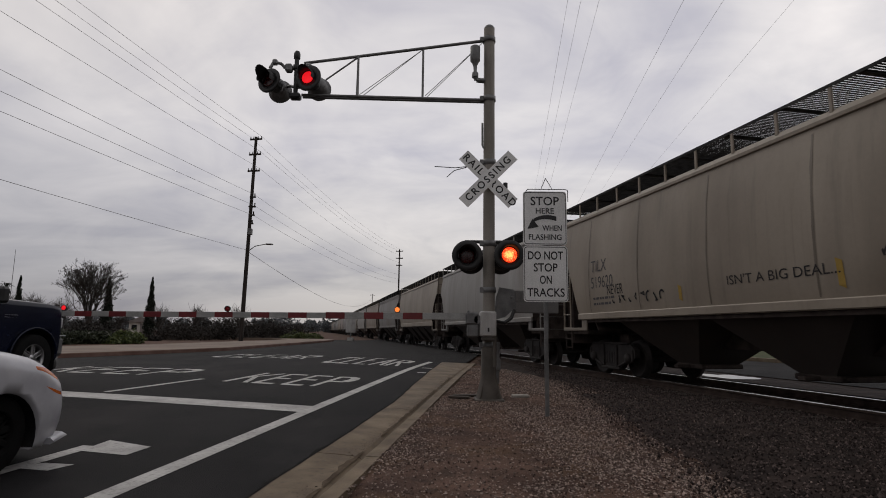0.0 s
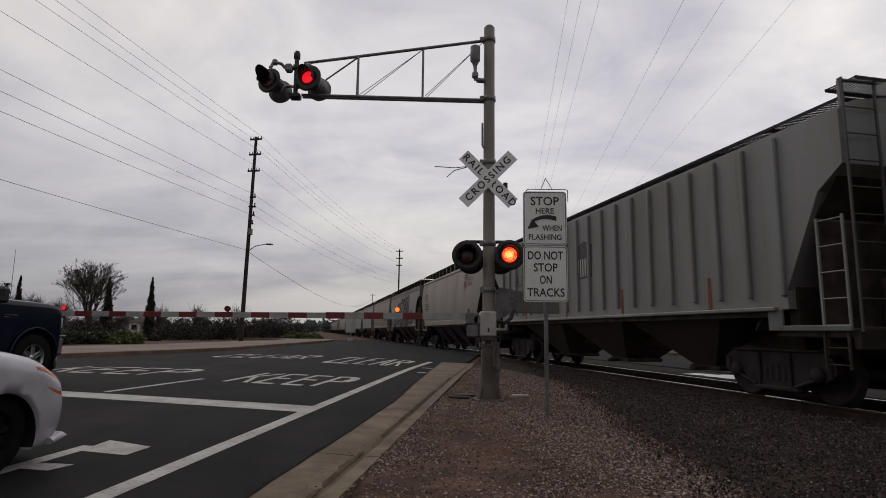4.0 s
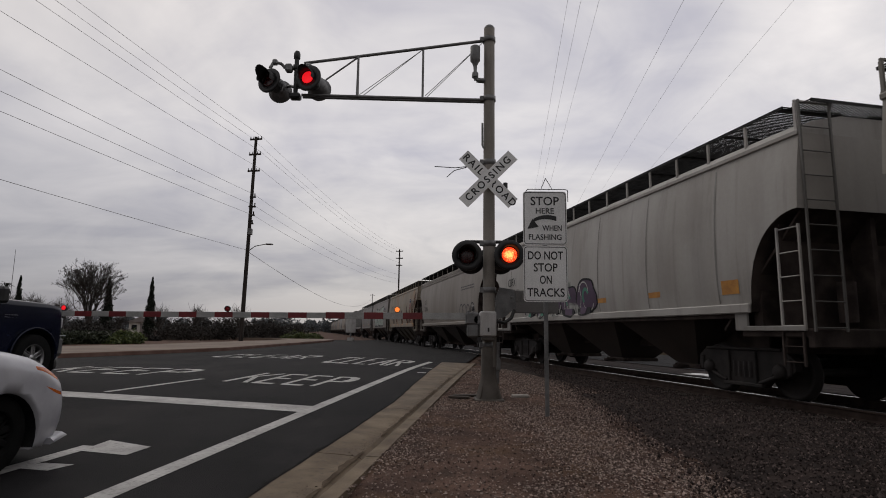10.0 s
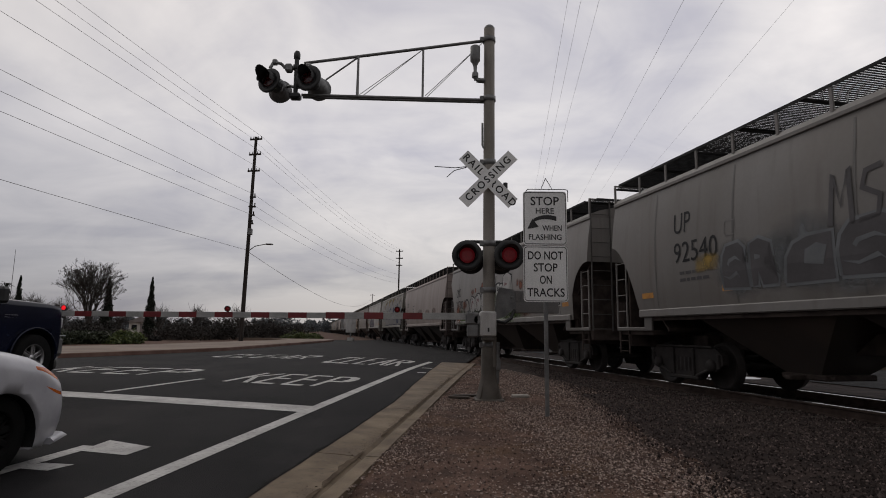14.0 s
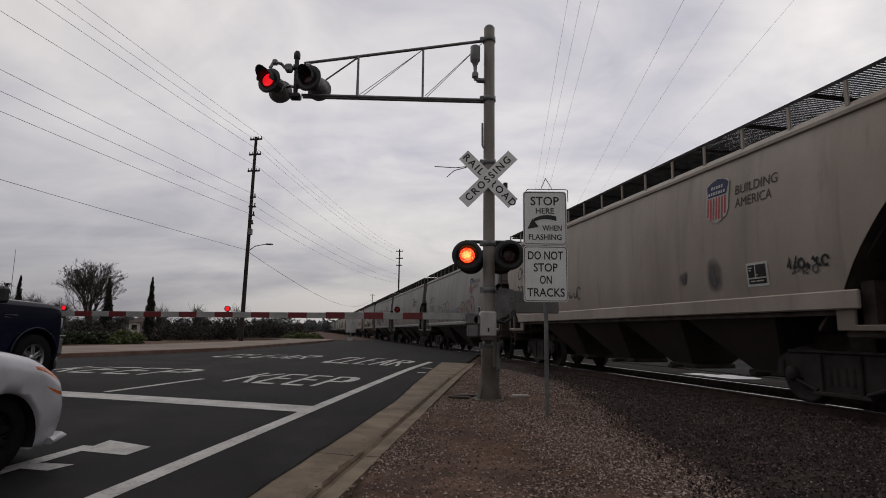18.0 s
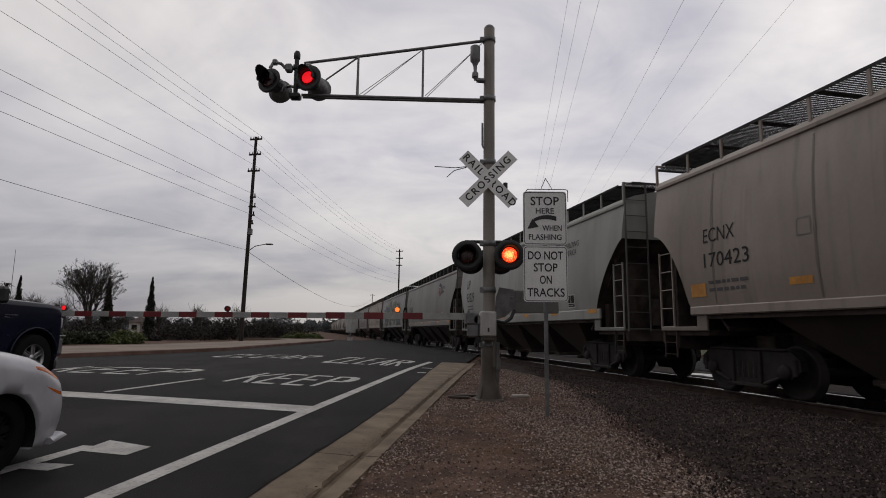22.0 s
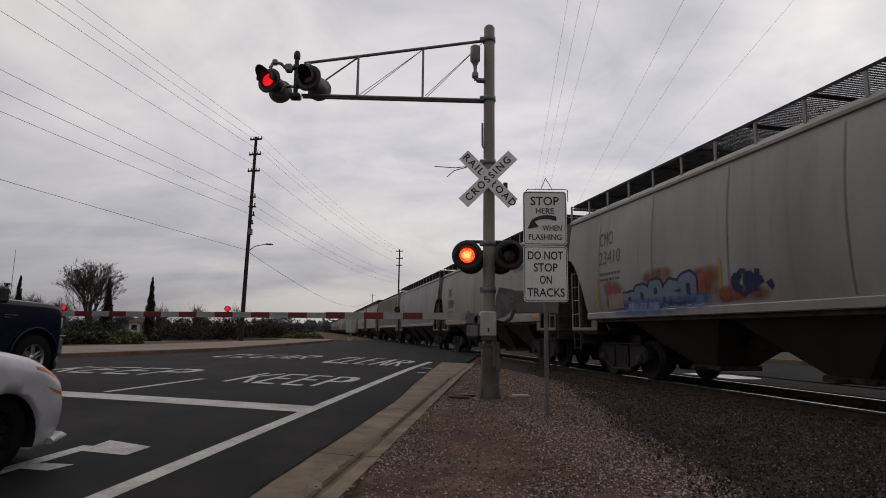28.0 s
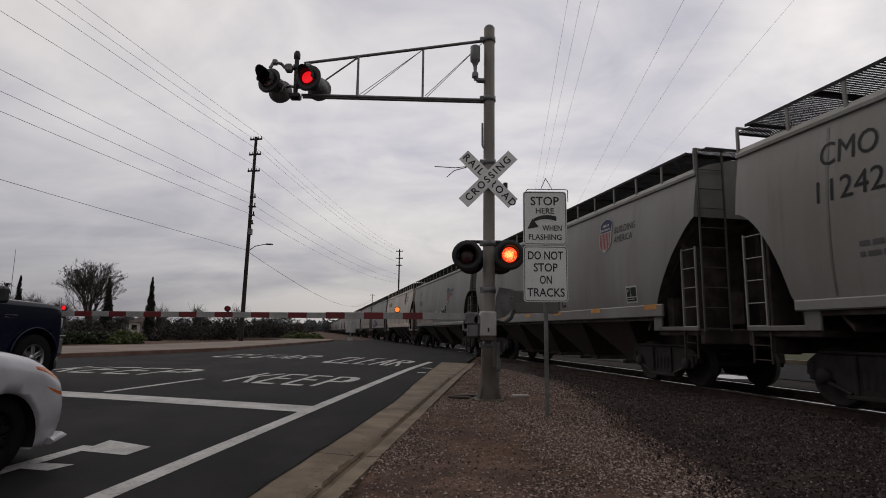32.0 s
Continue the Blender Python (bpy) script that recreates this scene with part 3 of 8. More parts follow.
# ---- track bed, rails, sleepers ----
TRACK = pose(*on_track(0, TRACK_D, 0), 0, 0, TA)
S0, S1 = -60, 900
g = Geo()
prof_bed = [(-3.4, -0.16), (-2.35, -0.12), (-1.75, -0.085), (0, -0.08), (1.75, -0.085), (2.6, -0.075), (3.3, 0.0), (5.8, -0.06)]
ss = steps((S0, 30, 60), (30, S1, 40))
vs = [(s, y, z) for s in ss for y, z in prof_bed]
g.add(vs, [(j * 8 + i, j * 8 + i + 1, (j + 1) * 8 + i + 1, (j + 1) * 8 + i) for j in range(len(ss) - 1) for i in range(7)])
bed = tagged(part("track_bed", g, M_rock, m=TRACK), "dark crushed stone ballast bed under the rails", "track bed", kind="structure")


def rail(side):
    ob = thing("rail", TRACK @ pose(0, 0, -DROP), "rust-brown steel rail with a polished head", "rail", "rails of the track", "structure")
    y = side * 0.755
    g = Geo()
    web = [(-0.07, 0.11), (0.07, 0.11), (0.07, 0.125), (0.012, 0.145), (0.012, 0.235), (0.036, 0.245), (0.036, 0.274), (-0.036, 0.274), (-0.036, 0.245), (-0.012, 0.235), (-0.012, 0.145), (-0.07, 0.125)]
    k = len(web)
    vs = [(s, y + a, b) for s in (S0, S1) for a, b in web]
    g.add(vs, [(i, (i + 1) % k, k + (i + 1) % k, k + i) for i in range(k)])
    part("rail_body", g, M_rail, ob)
    part("rail_top", Geo().box(((S0 + S1) / 2, y, 0.278), (S1 - S0, 0.066, 0.008)), M_railhead, ob, "polished running surface")


rail(1)
rail(-1)
sleepers = thing("sleepers", TRACK @ pose(0, 0, -DROP), "dark weathered wooden sleepers under the rails", "sleepers", kind="structure")
tie_mesh = Geo().box((0, 0, 0.03), (0.23, 2.6, 0.17), 0.015).mesh("sleeper", M_tie)
for i in range(110):
    part("sleeper", tie_mesh, M_tie, sleepers, m=pose(-12 + i * 0.55, random.uniform(-0.03, 0.03), 0.0, 0, 0, random.uniform(-1, 1)))

# ---- the train ----
PROF = [(1.27, 1.50), (1.6, 1.555), (2.0, 1.585), (2.5, 1.59), (3.0, 1.565), (3.45, 1.525), (3.96, 1.45), (4.08, 1.43)]


def half_width(z):
    for (z0, y0), (z1, y1) in zip(PROF, PROF[1:]):
        if z <= z1:
            return y0 + (y1 - y0) * (z - z0) / (z1 - z0)
    return PROF[-1][1]


# the opening at each end of a body, front then rear: its depth, its height and how round it is
CUT = {"round": ((1.1, 3.0, 1.6), (1.12, 2.85, 2.1)), "high": ((1.12, 3.4, 1.4), (1.06, 2.84, 2.1)), "acf": ((1.5, 3.3, 1.7), (1.32, 3.42, 2.3)), "flat_end": ((1.05, 2.95, 1.02), (1.5, 3.2, 1.22))}


def cut_top(style, e):
    return CUT[style][0 if e > 0 else 1][1] if style in CUT else 3.13 if e > 0 else 3.35


def cut_low(dist, style, e):
    """Height of the body's lower edge, dist in from its end."""
    drop, z0, curve = CUT[style][0 if e > 0 else 1]
    if dist >= drop:
        return 1.27
    return 1.27 + (z0 - 1.27) * (1 - (dist / drop) ** curve) ** (1 / curve)


def hopper_body(L, style):
    g = Geo()
    xs = steps((-L / 2, -L / 2 + 1.5, 14), (-L / 2 + 1.5, L / 2 - 1.5, 14), (L / 2 - 1.5, L / 2, 14))
    rows = 8
    for side in (1, -1):
        vs = []
        for x in xs:
            zb = cut_low(L / 2 - abs(x), style, x)
            for r in range(rows + 1):
                z = zb + (4.08 - zb) * r / rows
                vs.append((x, side * half_width(z), z))
        k = rows + 1
        g.add(vs, [(i * k + r, (i + 1) * k + r, (i + 1) * k + r + 1, i * k + r + 1) for i in range(len(xs) - 1) for r in range(rows)], True)
    for x in (xs[0], xs[-1]):
        z0 = cut_top(style, x)
        zs = [z0 + (4.08 - z0) * r / 5 for r in range(6)]
        g.add([(x, half_width(z), z) for z in zs] + [(x, -half_width(z), z) for z in reversed(zs)], [tuple(range(12))])
    return g


def belly(L, style):
    """The closed underside of the body."""
    g = Geo()
    xs = steps((-L / 2, -L / 2 + 1.5, 14), (-L / 2 + 1.5, L / 2 - 1.5, 4), (L / 2 - 1.5, L / 2, 14))
    low = [(x, cut_low(L / 2 - abs(x), style, x) + 0.01) for x in xs]
    vs = [(x, sd * (half_width(z) - 0.012), z) for x, z in low for sd in (1, -1)]
    g.add(vs, [(2 * i, 2 * i + 1, 2 * i + 3, 2 * i + 2) for i in range(len(xs) - 1)])
    return g


def ribbed_body(L):
    g = Geo()
    hx = L / 2
    out = [(-hx, 4.16), (-hx, 3.35), (-hx + 0.45, 3.03), (-hx + 1.15, 1.6), (-hx + 1.15, 1.3), (hx - 1.0, 1.3), (hx - 1.0, 2.25), (hx, 3.13), (hx, 4.16)]
    g.prism(out, Matrix.Translation((0, 1.5, 0)) @ pose(0, 0, 0, 90), 3.0)
    return g


def hopper_roof(L, z0=3.96, hw=1.45, top=4.42):
    g = Geo()
    pr = [(hw - 0.02, z0 - 0.03), (hw - 0.02, z0 + 0.2), (hw * 0.8, z0 + 0.33), (hw * 0.4, top), (-hw * 0.4, top), (-hw * 0.8, z0 + 0.33), (-hw + 0.02, z0 + 0.2), (-hw + 0.02, z0 - 0.03)]
    vs = [(x, y, z) for x in (-L / 2 + 0.004, L / 2 - 0.004) for y, z in pr]
    g.add(vs, [(i, i + 1, i + 9, i + 8) for i in range(7)] + [tuple(range(8)), tuple(range(8, 16))])
    return g


def grate(L, w, slat=0.034, pitch=0.064):
    """An open walkway of cross slats between two bars."""
    g = Geo()
    for y in (-w / 2, w / 2):
        g.box((0, y, 0), (L, 0.02, 0.05))
    for i in range(12) if L > 5 else ():
        g.box((-L / 2 + 0.1 + (L - 0.2) * i / 11, 0, -0.015), (0.09, w, 0.03))
    n = int(L / pitch)
    for i in range(n + 1):
        g.box((-L / 2 + L * i / n, 0, 0.005), (slat, w, 0.011))
    return g


def truck_frame():
    g = Geo()
    pts = [(-1.22, 0.5), (-1.2, 0.68), (-1.02, 0.81), (-0.5, 0.85), (0.5, 0.85), (1.02, 0.81), (1.2, 0.68), (1.22, 0.5), (1.02, 0.36), (0.72, 0.42), (0.5, 0.17), (-0.5, 0.17), (-0.72, 0.42), (-1.02, 0.36)]
    g.prism(pts, Matrix.Translation((0, 0.07, 0)) @ pose(0, 0, 0, 90), 0.14)
    g.box((0, 0.085, 0.835), (1.9, 0.05, 0.05), 0.015)
    for x0 in (-1, 1):
        g.box((x0 * 0.34, 0.085, 0.5), (0.07, 0.05, 0.6), 0.015)
        g.box((x0 * 1.1, 0.08, 0.55), (0.1, 0.05, 0.3), 0.02)
        g.rod((x0 * 0.42, 0.085, 0.24), (x0 * 0.98, 0.085, 0.44), 0.035, seg=6)
    g.box((0, 0.085, 0.2), (1.0, 0.06, 0.07), 0.015)
    for x in (-0.89, 0.89):
        g.turned([(0.0, 0.0), (0.11, 0.0), (0.13, -0.04), (0.13, -0.12)], (x, 0.14, 0.47), (0, 1, 0), 14)
    for x in (-0.2, -0.07, 0.07, 0.2):
        g.turned([(0.06, -0.14), (0.065, 0), (0.06, 0.14)], (x, 0.03, 0.47), (0, 0, 1), 8)
    return g


def wheelset_geo():
    g = Geo()
    g.rod((0, -0.95, 0), (0, 0.95, 0), 0.075, seg=10)
    for s in (1, -1):
        g.turned([(0.08, 0.1), (0.16, 0.09), (0.18, 0.03), (0.37, 0.03), (0.40, 0.07), (0.455, 0.07), (0.457, -0.03), (0.485, -0.04), (0.485, -0.07), (0.40, -0.07), (0.37, -0.02), (0.1, -0.04)], (0, s * 0.755, 0), (0, s, 0), 32)
    return g


def ladder_geo(z0, z1, w, axis, gap=0.38):
    """Two stiles and rungs; axis 'x' lies along the side, 'y' across the end."""
    g = Geo()
    e = Vector((1, 0, 0)) if axis == "x" else Vector((0, 1, 0))
    for s in (-w / 2, w / 2):
        g.box(e * s + Vector((0, 0, (z0 + z1) / 2)), (0.032, 0.032, z1 - z0))
    n = max(2, int((z1 - z0) / gap))
    for i in range(n + 1):
        z = z0 + 0.06 + (z1 - z0 - 0.1) * i / n
        g.rod(e * (-w / 2) + Vector((0, 0, z)), e * (w / 2) + Vector((0, 0, z)), 0.0115, seg=6)
    return g


SHARED = {}


def shared(key, make, mat):
    if key not in SHARED:
        SHARED[key] = make().mesh(key.split("/")[0], mat)
    return SHARED[key]


CARS = []


def hopper_car(style, L, bays):
    """A covered hopper car, its body hung DROP above the rails, its side towards +y."""
    key = f"{style}{L}"
    car = thing("hopper_car", Matrix.Identity(4), "covered hopper freight car", "freight car", "cars of the freight train")
    hx = L / 2
    smooth = style != "ribbed"
    if smooth:
        part("body", hopper_body(L, style), M_paint, car)
        # shade below the body put in as the dark underframe colour
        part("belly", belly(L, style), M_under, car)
        part("roof", hopper_roof(L), M_paint, car)
        for s in (1, -1):
            g = Geo()
            if style != "acf":
                g.add([(x, s * y, z) for x in (-hx - 0.01, hx + 0.01) for y, z in ((1.43, 4.03), (1.472, 4.05), (1.472, 4.11), (1.43, 4.2), (1.36, 4.2))], [(0, 1, 6, 5), (1, 2, 7, 6), (2, 3, 8, 7), (3, 4, 9, 8), (0, 1, 2, 3, 4), (5, 6, 7, 8, 9)])
            else:
                g.box((0, s * 1.455, 4.02), (L + 0.02, 0.05, 0.13), 0.012)
                g.box((0, s * 1.435, 4.14), (L + 0.06, 0.09, 0.12), 0.02)
                g.box((0, s * 1.47, 3.93), (L - 0.1, 0.04, 0.05), 0.01)
                g.box((0, s * 1.462, 4.05), (L, 0.07, 0.03), 0.01)
            part("roof_edge", g, M_paint, car)
        zw, yp = 4.575, 1.38
    else:
        part("body", ribbed_body(L), M_paint, car)
        part("roof", hopper_roof(L, 4.0, 1.48, 4.42), M_paint, car)
        rib = shared("rib/r", lambda: Geo().box((0, 0, 0), (0.085, 0.09, 2.62), 0.02), M_paint)
        n = 20
        for s in (1, -1):
            for i in range(n):
                part("rib", rib, M_paint, car, m=pose(-hx + 1.19 + (L - 2.36) * i / (n - 1), s * 1.53, 2.81))
        zw, yp = 4.6, 1.34
    # side sills and end brackets
    for s in (1, -1):
        g = Geo()
        if smooth:
            top = 1.53 if style == "flat_end" else 1.427
            g.box((0, s * 1.548, (top + 1.257) / 2), (L - 2.3, 0.066, top - 1.257), 0.02)
        else:
            g.box((0, s * 1.535, 1.31), (L - 2.7, 0.11, 0.07), 0.015)
        part("side_sill", g, M_paint, car)
        part("sill_recess", Geo().box((0, s * 1.47, 1.225), (L - 2.9, 0.06, 0.09)), M_under, car)
        for e in (1, -1):
            g = Geo()
            g.box((e * (hx - 0.72), s * 1.5, 1.0), (1.3, 0.05, 0.085), 0.01)
            g.box((e * (hx - 1.42), s * 1.5, 1.13), (0.3, 0.05, 0.34), 0.01)
            part("corner_sill", g, M_paint, car)
    # walkways
    board = shared(f"walkway/{L}{style}", lambda: grate(L - 0.5, 1.15, *((0.064, 0.075) if style == "acf" else ())), M_grate)
    n_post = 13 if style == "acf" else 16
    spots = [(hx - 0.12) * (2 * i / (n_post - 1) - 1) for i in range(1, n_post - 1)]
    part("walkway", board, M_grate, car, m=pose(0, yp - 0.50 if smooth else 0.5, zw if smooth else 4.5))

    def far_board():
        far = grate(L - 0.5, 1.15)
        for x in spots if smooth else ():
            far.box((x, -0.56, -0.22), (0.06, 0.03, 0.44))
        return far

    part("walkway", shared(f"walkway/far{L}{style}", far_board, M_grate), M_grate, car, m=pose(0, 0.50 - yp if smooth else -0.5, zw if smooth else 4.5))
    cross = shared("end_walkway/e", lambda: grate(2.6, 0.5), M_grate)
    for e in (1, -1) if smooth else (-1,):
        part("end_walkway", cross, M_grate, car, m=pose(e * (hx - 0.1), 0, zw, 0, 0, 90))
    post = shared(f"walkway_post/{zw}", lambda: Geo().box((0, 0, -0.2), (0.055, 0.03, 0.42)), M_paint)
    for x in spots if smooth else ():
        part("walkway_post", post, M_paint, car, m=pose(x, yp + 0.06, zw))
    corner = shared(f"corner_post/{zw}", lambda: Geo().box((0, 0, -0.22), (0.06, 0.045, 0.46), 0.008).box((0, -0.35, 0.03), (0.045, 0.74, 0.04), 0.008), M_paint)
    for s in (1, -1):
        for e in (1, -1) if smooth else (-1,):
            part("corner_post", corner, M_paint, car, m=pose(e * (hx - 0.03), s * (yp + 0.06), zw, 0, 0, 0 if s > 0 else 180))
    part("hatch_trough", Geo().box((0, 0, 4.45), (L - 1.2, 0.7, 0.14), 0.05), M_paint, car)
    # ladders
    for s, e in ((1, 1), (1, -1), (-1, 1), (-1, -1)):
        part("side_ladder", shared("side_ladder/a", lambda: ladder_geo(0.98, 2.62, 0.44, "x"), M_paint), M_paint, car, m=pose(e * (hx - 0.3), s * 1.5, 0))
    for s, e in ((1, -1), (-1, 1)):
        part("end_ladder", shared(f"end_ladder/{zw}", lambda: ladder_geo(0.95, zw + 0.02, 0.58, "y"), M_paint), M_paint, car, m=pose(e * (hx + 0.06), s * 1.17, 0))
    part("step", shared("step/a", lambda: ladder_geo(0.42, 1.0, 0.4, "x", 0.3), M_under), M_under, car, m=pose(hx - 0.35, 1.48, 0))
    part("step", SHARED["step/a"], M_under, car, m=pose(-hx + 0.35, 1.48, 0))
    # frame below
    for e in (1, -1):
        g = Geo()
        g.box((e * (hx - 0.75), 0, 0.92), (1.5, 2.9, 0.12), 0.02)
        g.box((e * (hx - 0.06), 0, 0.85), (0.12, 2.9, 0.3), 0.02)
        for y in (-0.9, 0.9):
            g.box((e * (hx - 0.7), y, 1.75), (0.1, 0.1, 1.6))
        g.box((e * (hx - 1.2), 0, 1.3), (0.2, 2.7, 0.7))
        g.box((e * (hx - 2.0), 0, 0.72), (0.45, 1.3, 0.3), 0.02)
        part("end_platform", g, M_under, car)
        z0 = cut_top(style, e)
        # plate added to close the view across below the body end
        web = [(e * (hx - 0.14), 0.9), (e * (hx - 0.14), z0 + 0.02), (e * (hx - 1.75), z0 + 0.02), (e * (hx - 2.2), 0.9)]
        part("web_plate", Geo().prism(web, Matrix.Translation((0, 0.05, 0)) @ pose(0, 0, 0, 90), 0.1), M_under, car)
        g = Geo()
        g.rod((e * (hx - 0.3), 0.45, 1.1), (e * (hx - 0.3), 0.45, 1.75), 0.14, seg=12)
        g.rod((e * (hx - 0.95), -0.2, 1.25), (e * (hx - 0.2), -0.2, 1.25), 0.17, seg=12)
        part("brake_gear", g, M_under, car)
        g = Geo()
        g.box((e * (hx + 0.2), 0, 0.68), (0.9, 0.14, 0.16), 0.03)
        g.box((e * (hx + 0.62), 0.04, 0.68), (0.26, 0.3, 0.28), 0.05)
        part("coupler", g, M_wheel, car)
    part("centre_sill", Geo().box((0, 0, 0.76), (L - 1.0, 0.5, 0.36), 0.02), M_under, car)
    span = (L - 5.6) / bays
    bay = Geo()
    w2 = span / 2 - 0.04
    top = [(-w2, 1.42), (w2, 1.42), (w2, -1.42), (-w2, -1.42)]
    low = [(-0.36, 0.5), (0.36, 0.5), (0.36, -0.5), (-0.36, -0.5)]
    bay.add([(x, y, 1.29) for x, y in top] + [(x, y, 0.24) for x, y in low], [(0, 1, 5, 4), (1, 2, 6, 5), (2, 3, 7, 6), (3, 0, 4, 7), (0, 1, 2, 3), (4, 5, 6, 7)])
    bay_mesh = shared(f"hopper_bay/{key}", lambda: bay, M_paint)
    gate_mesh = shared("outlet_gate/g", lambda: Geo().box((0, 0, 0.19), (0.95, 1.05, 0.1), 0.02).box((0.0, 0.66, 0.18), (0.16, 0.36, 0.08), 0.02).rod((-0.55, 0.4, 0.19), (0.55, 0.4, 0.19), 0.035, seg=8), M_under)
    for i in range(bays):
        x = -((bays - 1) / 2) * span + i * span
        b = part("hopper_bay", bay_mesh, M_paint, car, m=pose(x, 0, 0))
        part("outlet_gate", gate_mesh, M_under, b)
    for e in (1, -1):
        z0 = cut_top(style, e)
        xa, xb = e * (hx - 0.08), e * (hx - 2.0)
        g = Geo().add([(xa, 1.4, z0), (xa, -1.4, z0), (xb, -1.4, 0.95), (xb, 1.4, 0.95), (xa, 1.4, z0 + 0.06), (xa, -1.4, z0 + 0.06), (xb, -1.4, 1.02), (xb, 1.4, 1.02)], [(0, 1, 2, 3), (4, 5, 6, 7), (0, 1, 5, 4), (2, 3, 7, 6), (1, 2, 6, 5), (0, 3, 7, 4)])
        # body sheet given the dark colour of the shaded end opening
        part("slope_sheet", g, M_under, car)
        # full-width dark plate added so no sky shows through the car ends
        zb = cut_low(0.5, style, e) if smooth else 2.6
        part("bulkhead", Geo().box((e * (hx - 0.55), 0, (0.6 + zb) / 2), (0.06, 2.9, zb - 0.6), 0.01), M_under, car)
    # trucks
    side_mesh = shared("side_frame/t", truck_frame, M_wheel)
    set_mesh = shared("wheelset/w", wheelset_geo, M_wheel)
    for e in (1, -1):
        truck = part("truck", Geo().box((0, 0, 0.5), (0.34, 2.0, 0.3), 0.03).box((0, 0, 0.72), (0.5, 0.5, 0.16), 0.03), M_wheel, car, m=pose(e * (hx - 2.0), 0, -DROP))
        for s in (1, -1):
            part("side_frame", side_mesh, M_wheel, truck, m=pose(0, s * 1.0, 0, 0, 0, 0 if s > 0 else 180))
        for x in (0.89, -0.89):
            part("wheelset", set_mesh, M_wheel, truck, m=pose(x, 0, 0.457))
    return car


CAR_TONE = 0.55


def recolour(car, rgb, under=None, edge=None, rusty=False):
    """Give a car's painted parts their own colour under years of dirt; bays and end ladders darker."""
    rgb = tuple(v * CAR_TONE for v in rgb)
    under = under and tuple(v * CAR_TONE for v in under)
    for o in car.children_recursive:
        if o.type == "MESH" and o.data.materials and o.data.materials[0] is M_paint:
            kind = o.name.split(".")[0]
            c = rgb
            # bays near-black, or the given fraction of the body colour
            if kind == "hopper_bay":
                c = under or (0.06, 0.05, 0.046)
            elif kind in ("roof_edge", "side_sill") and edge:
                c = edge
            elif kind == "corner_sill":
                c = tuple(0.68 * v for v in rgb)
            # end ladders at 0.36 of the body colour
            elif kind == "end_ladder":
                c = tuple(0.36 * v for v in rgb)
            elif kind in ("side_ladder", "walkway_post", "corner_post"):
                c = tuple(1.05 * v for v in rgb)
            o.color = (*c, 1)
            o.material_slots[0].link = "DATA"
            if rusty and kind in ("body", "roof_edge", "side_sill", "rib"):
                o.material_slots[0].link = "OBJECT"
                o.material_slots[0].material = M_rusty


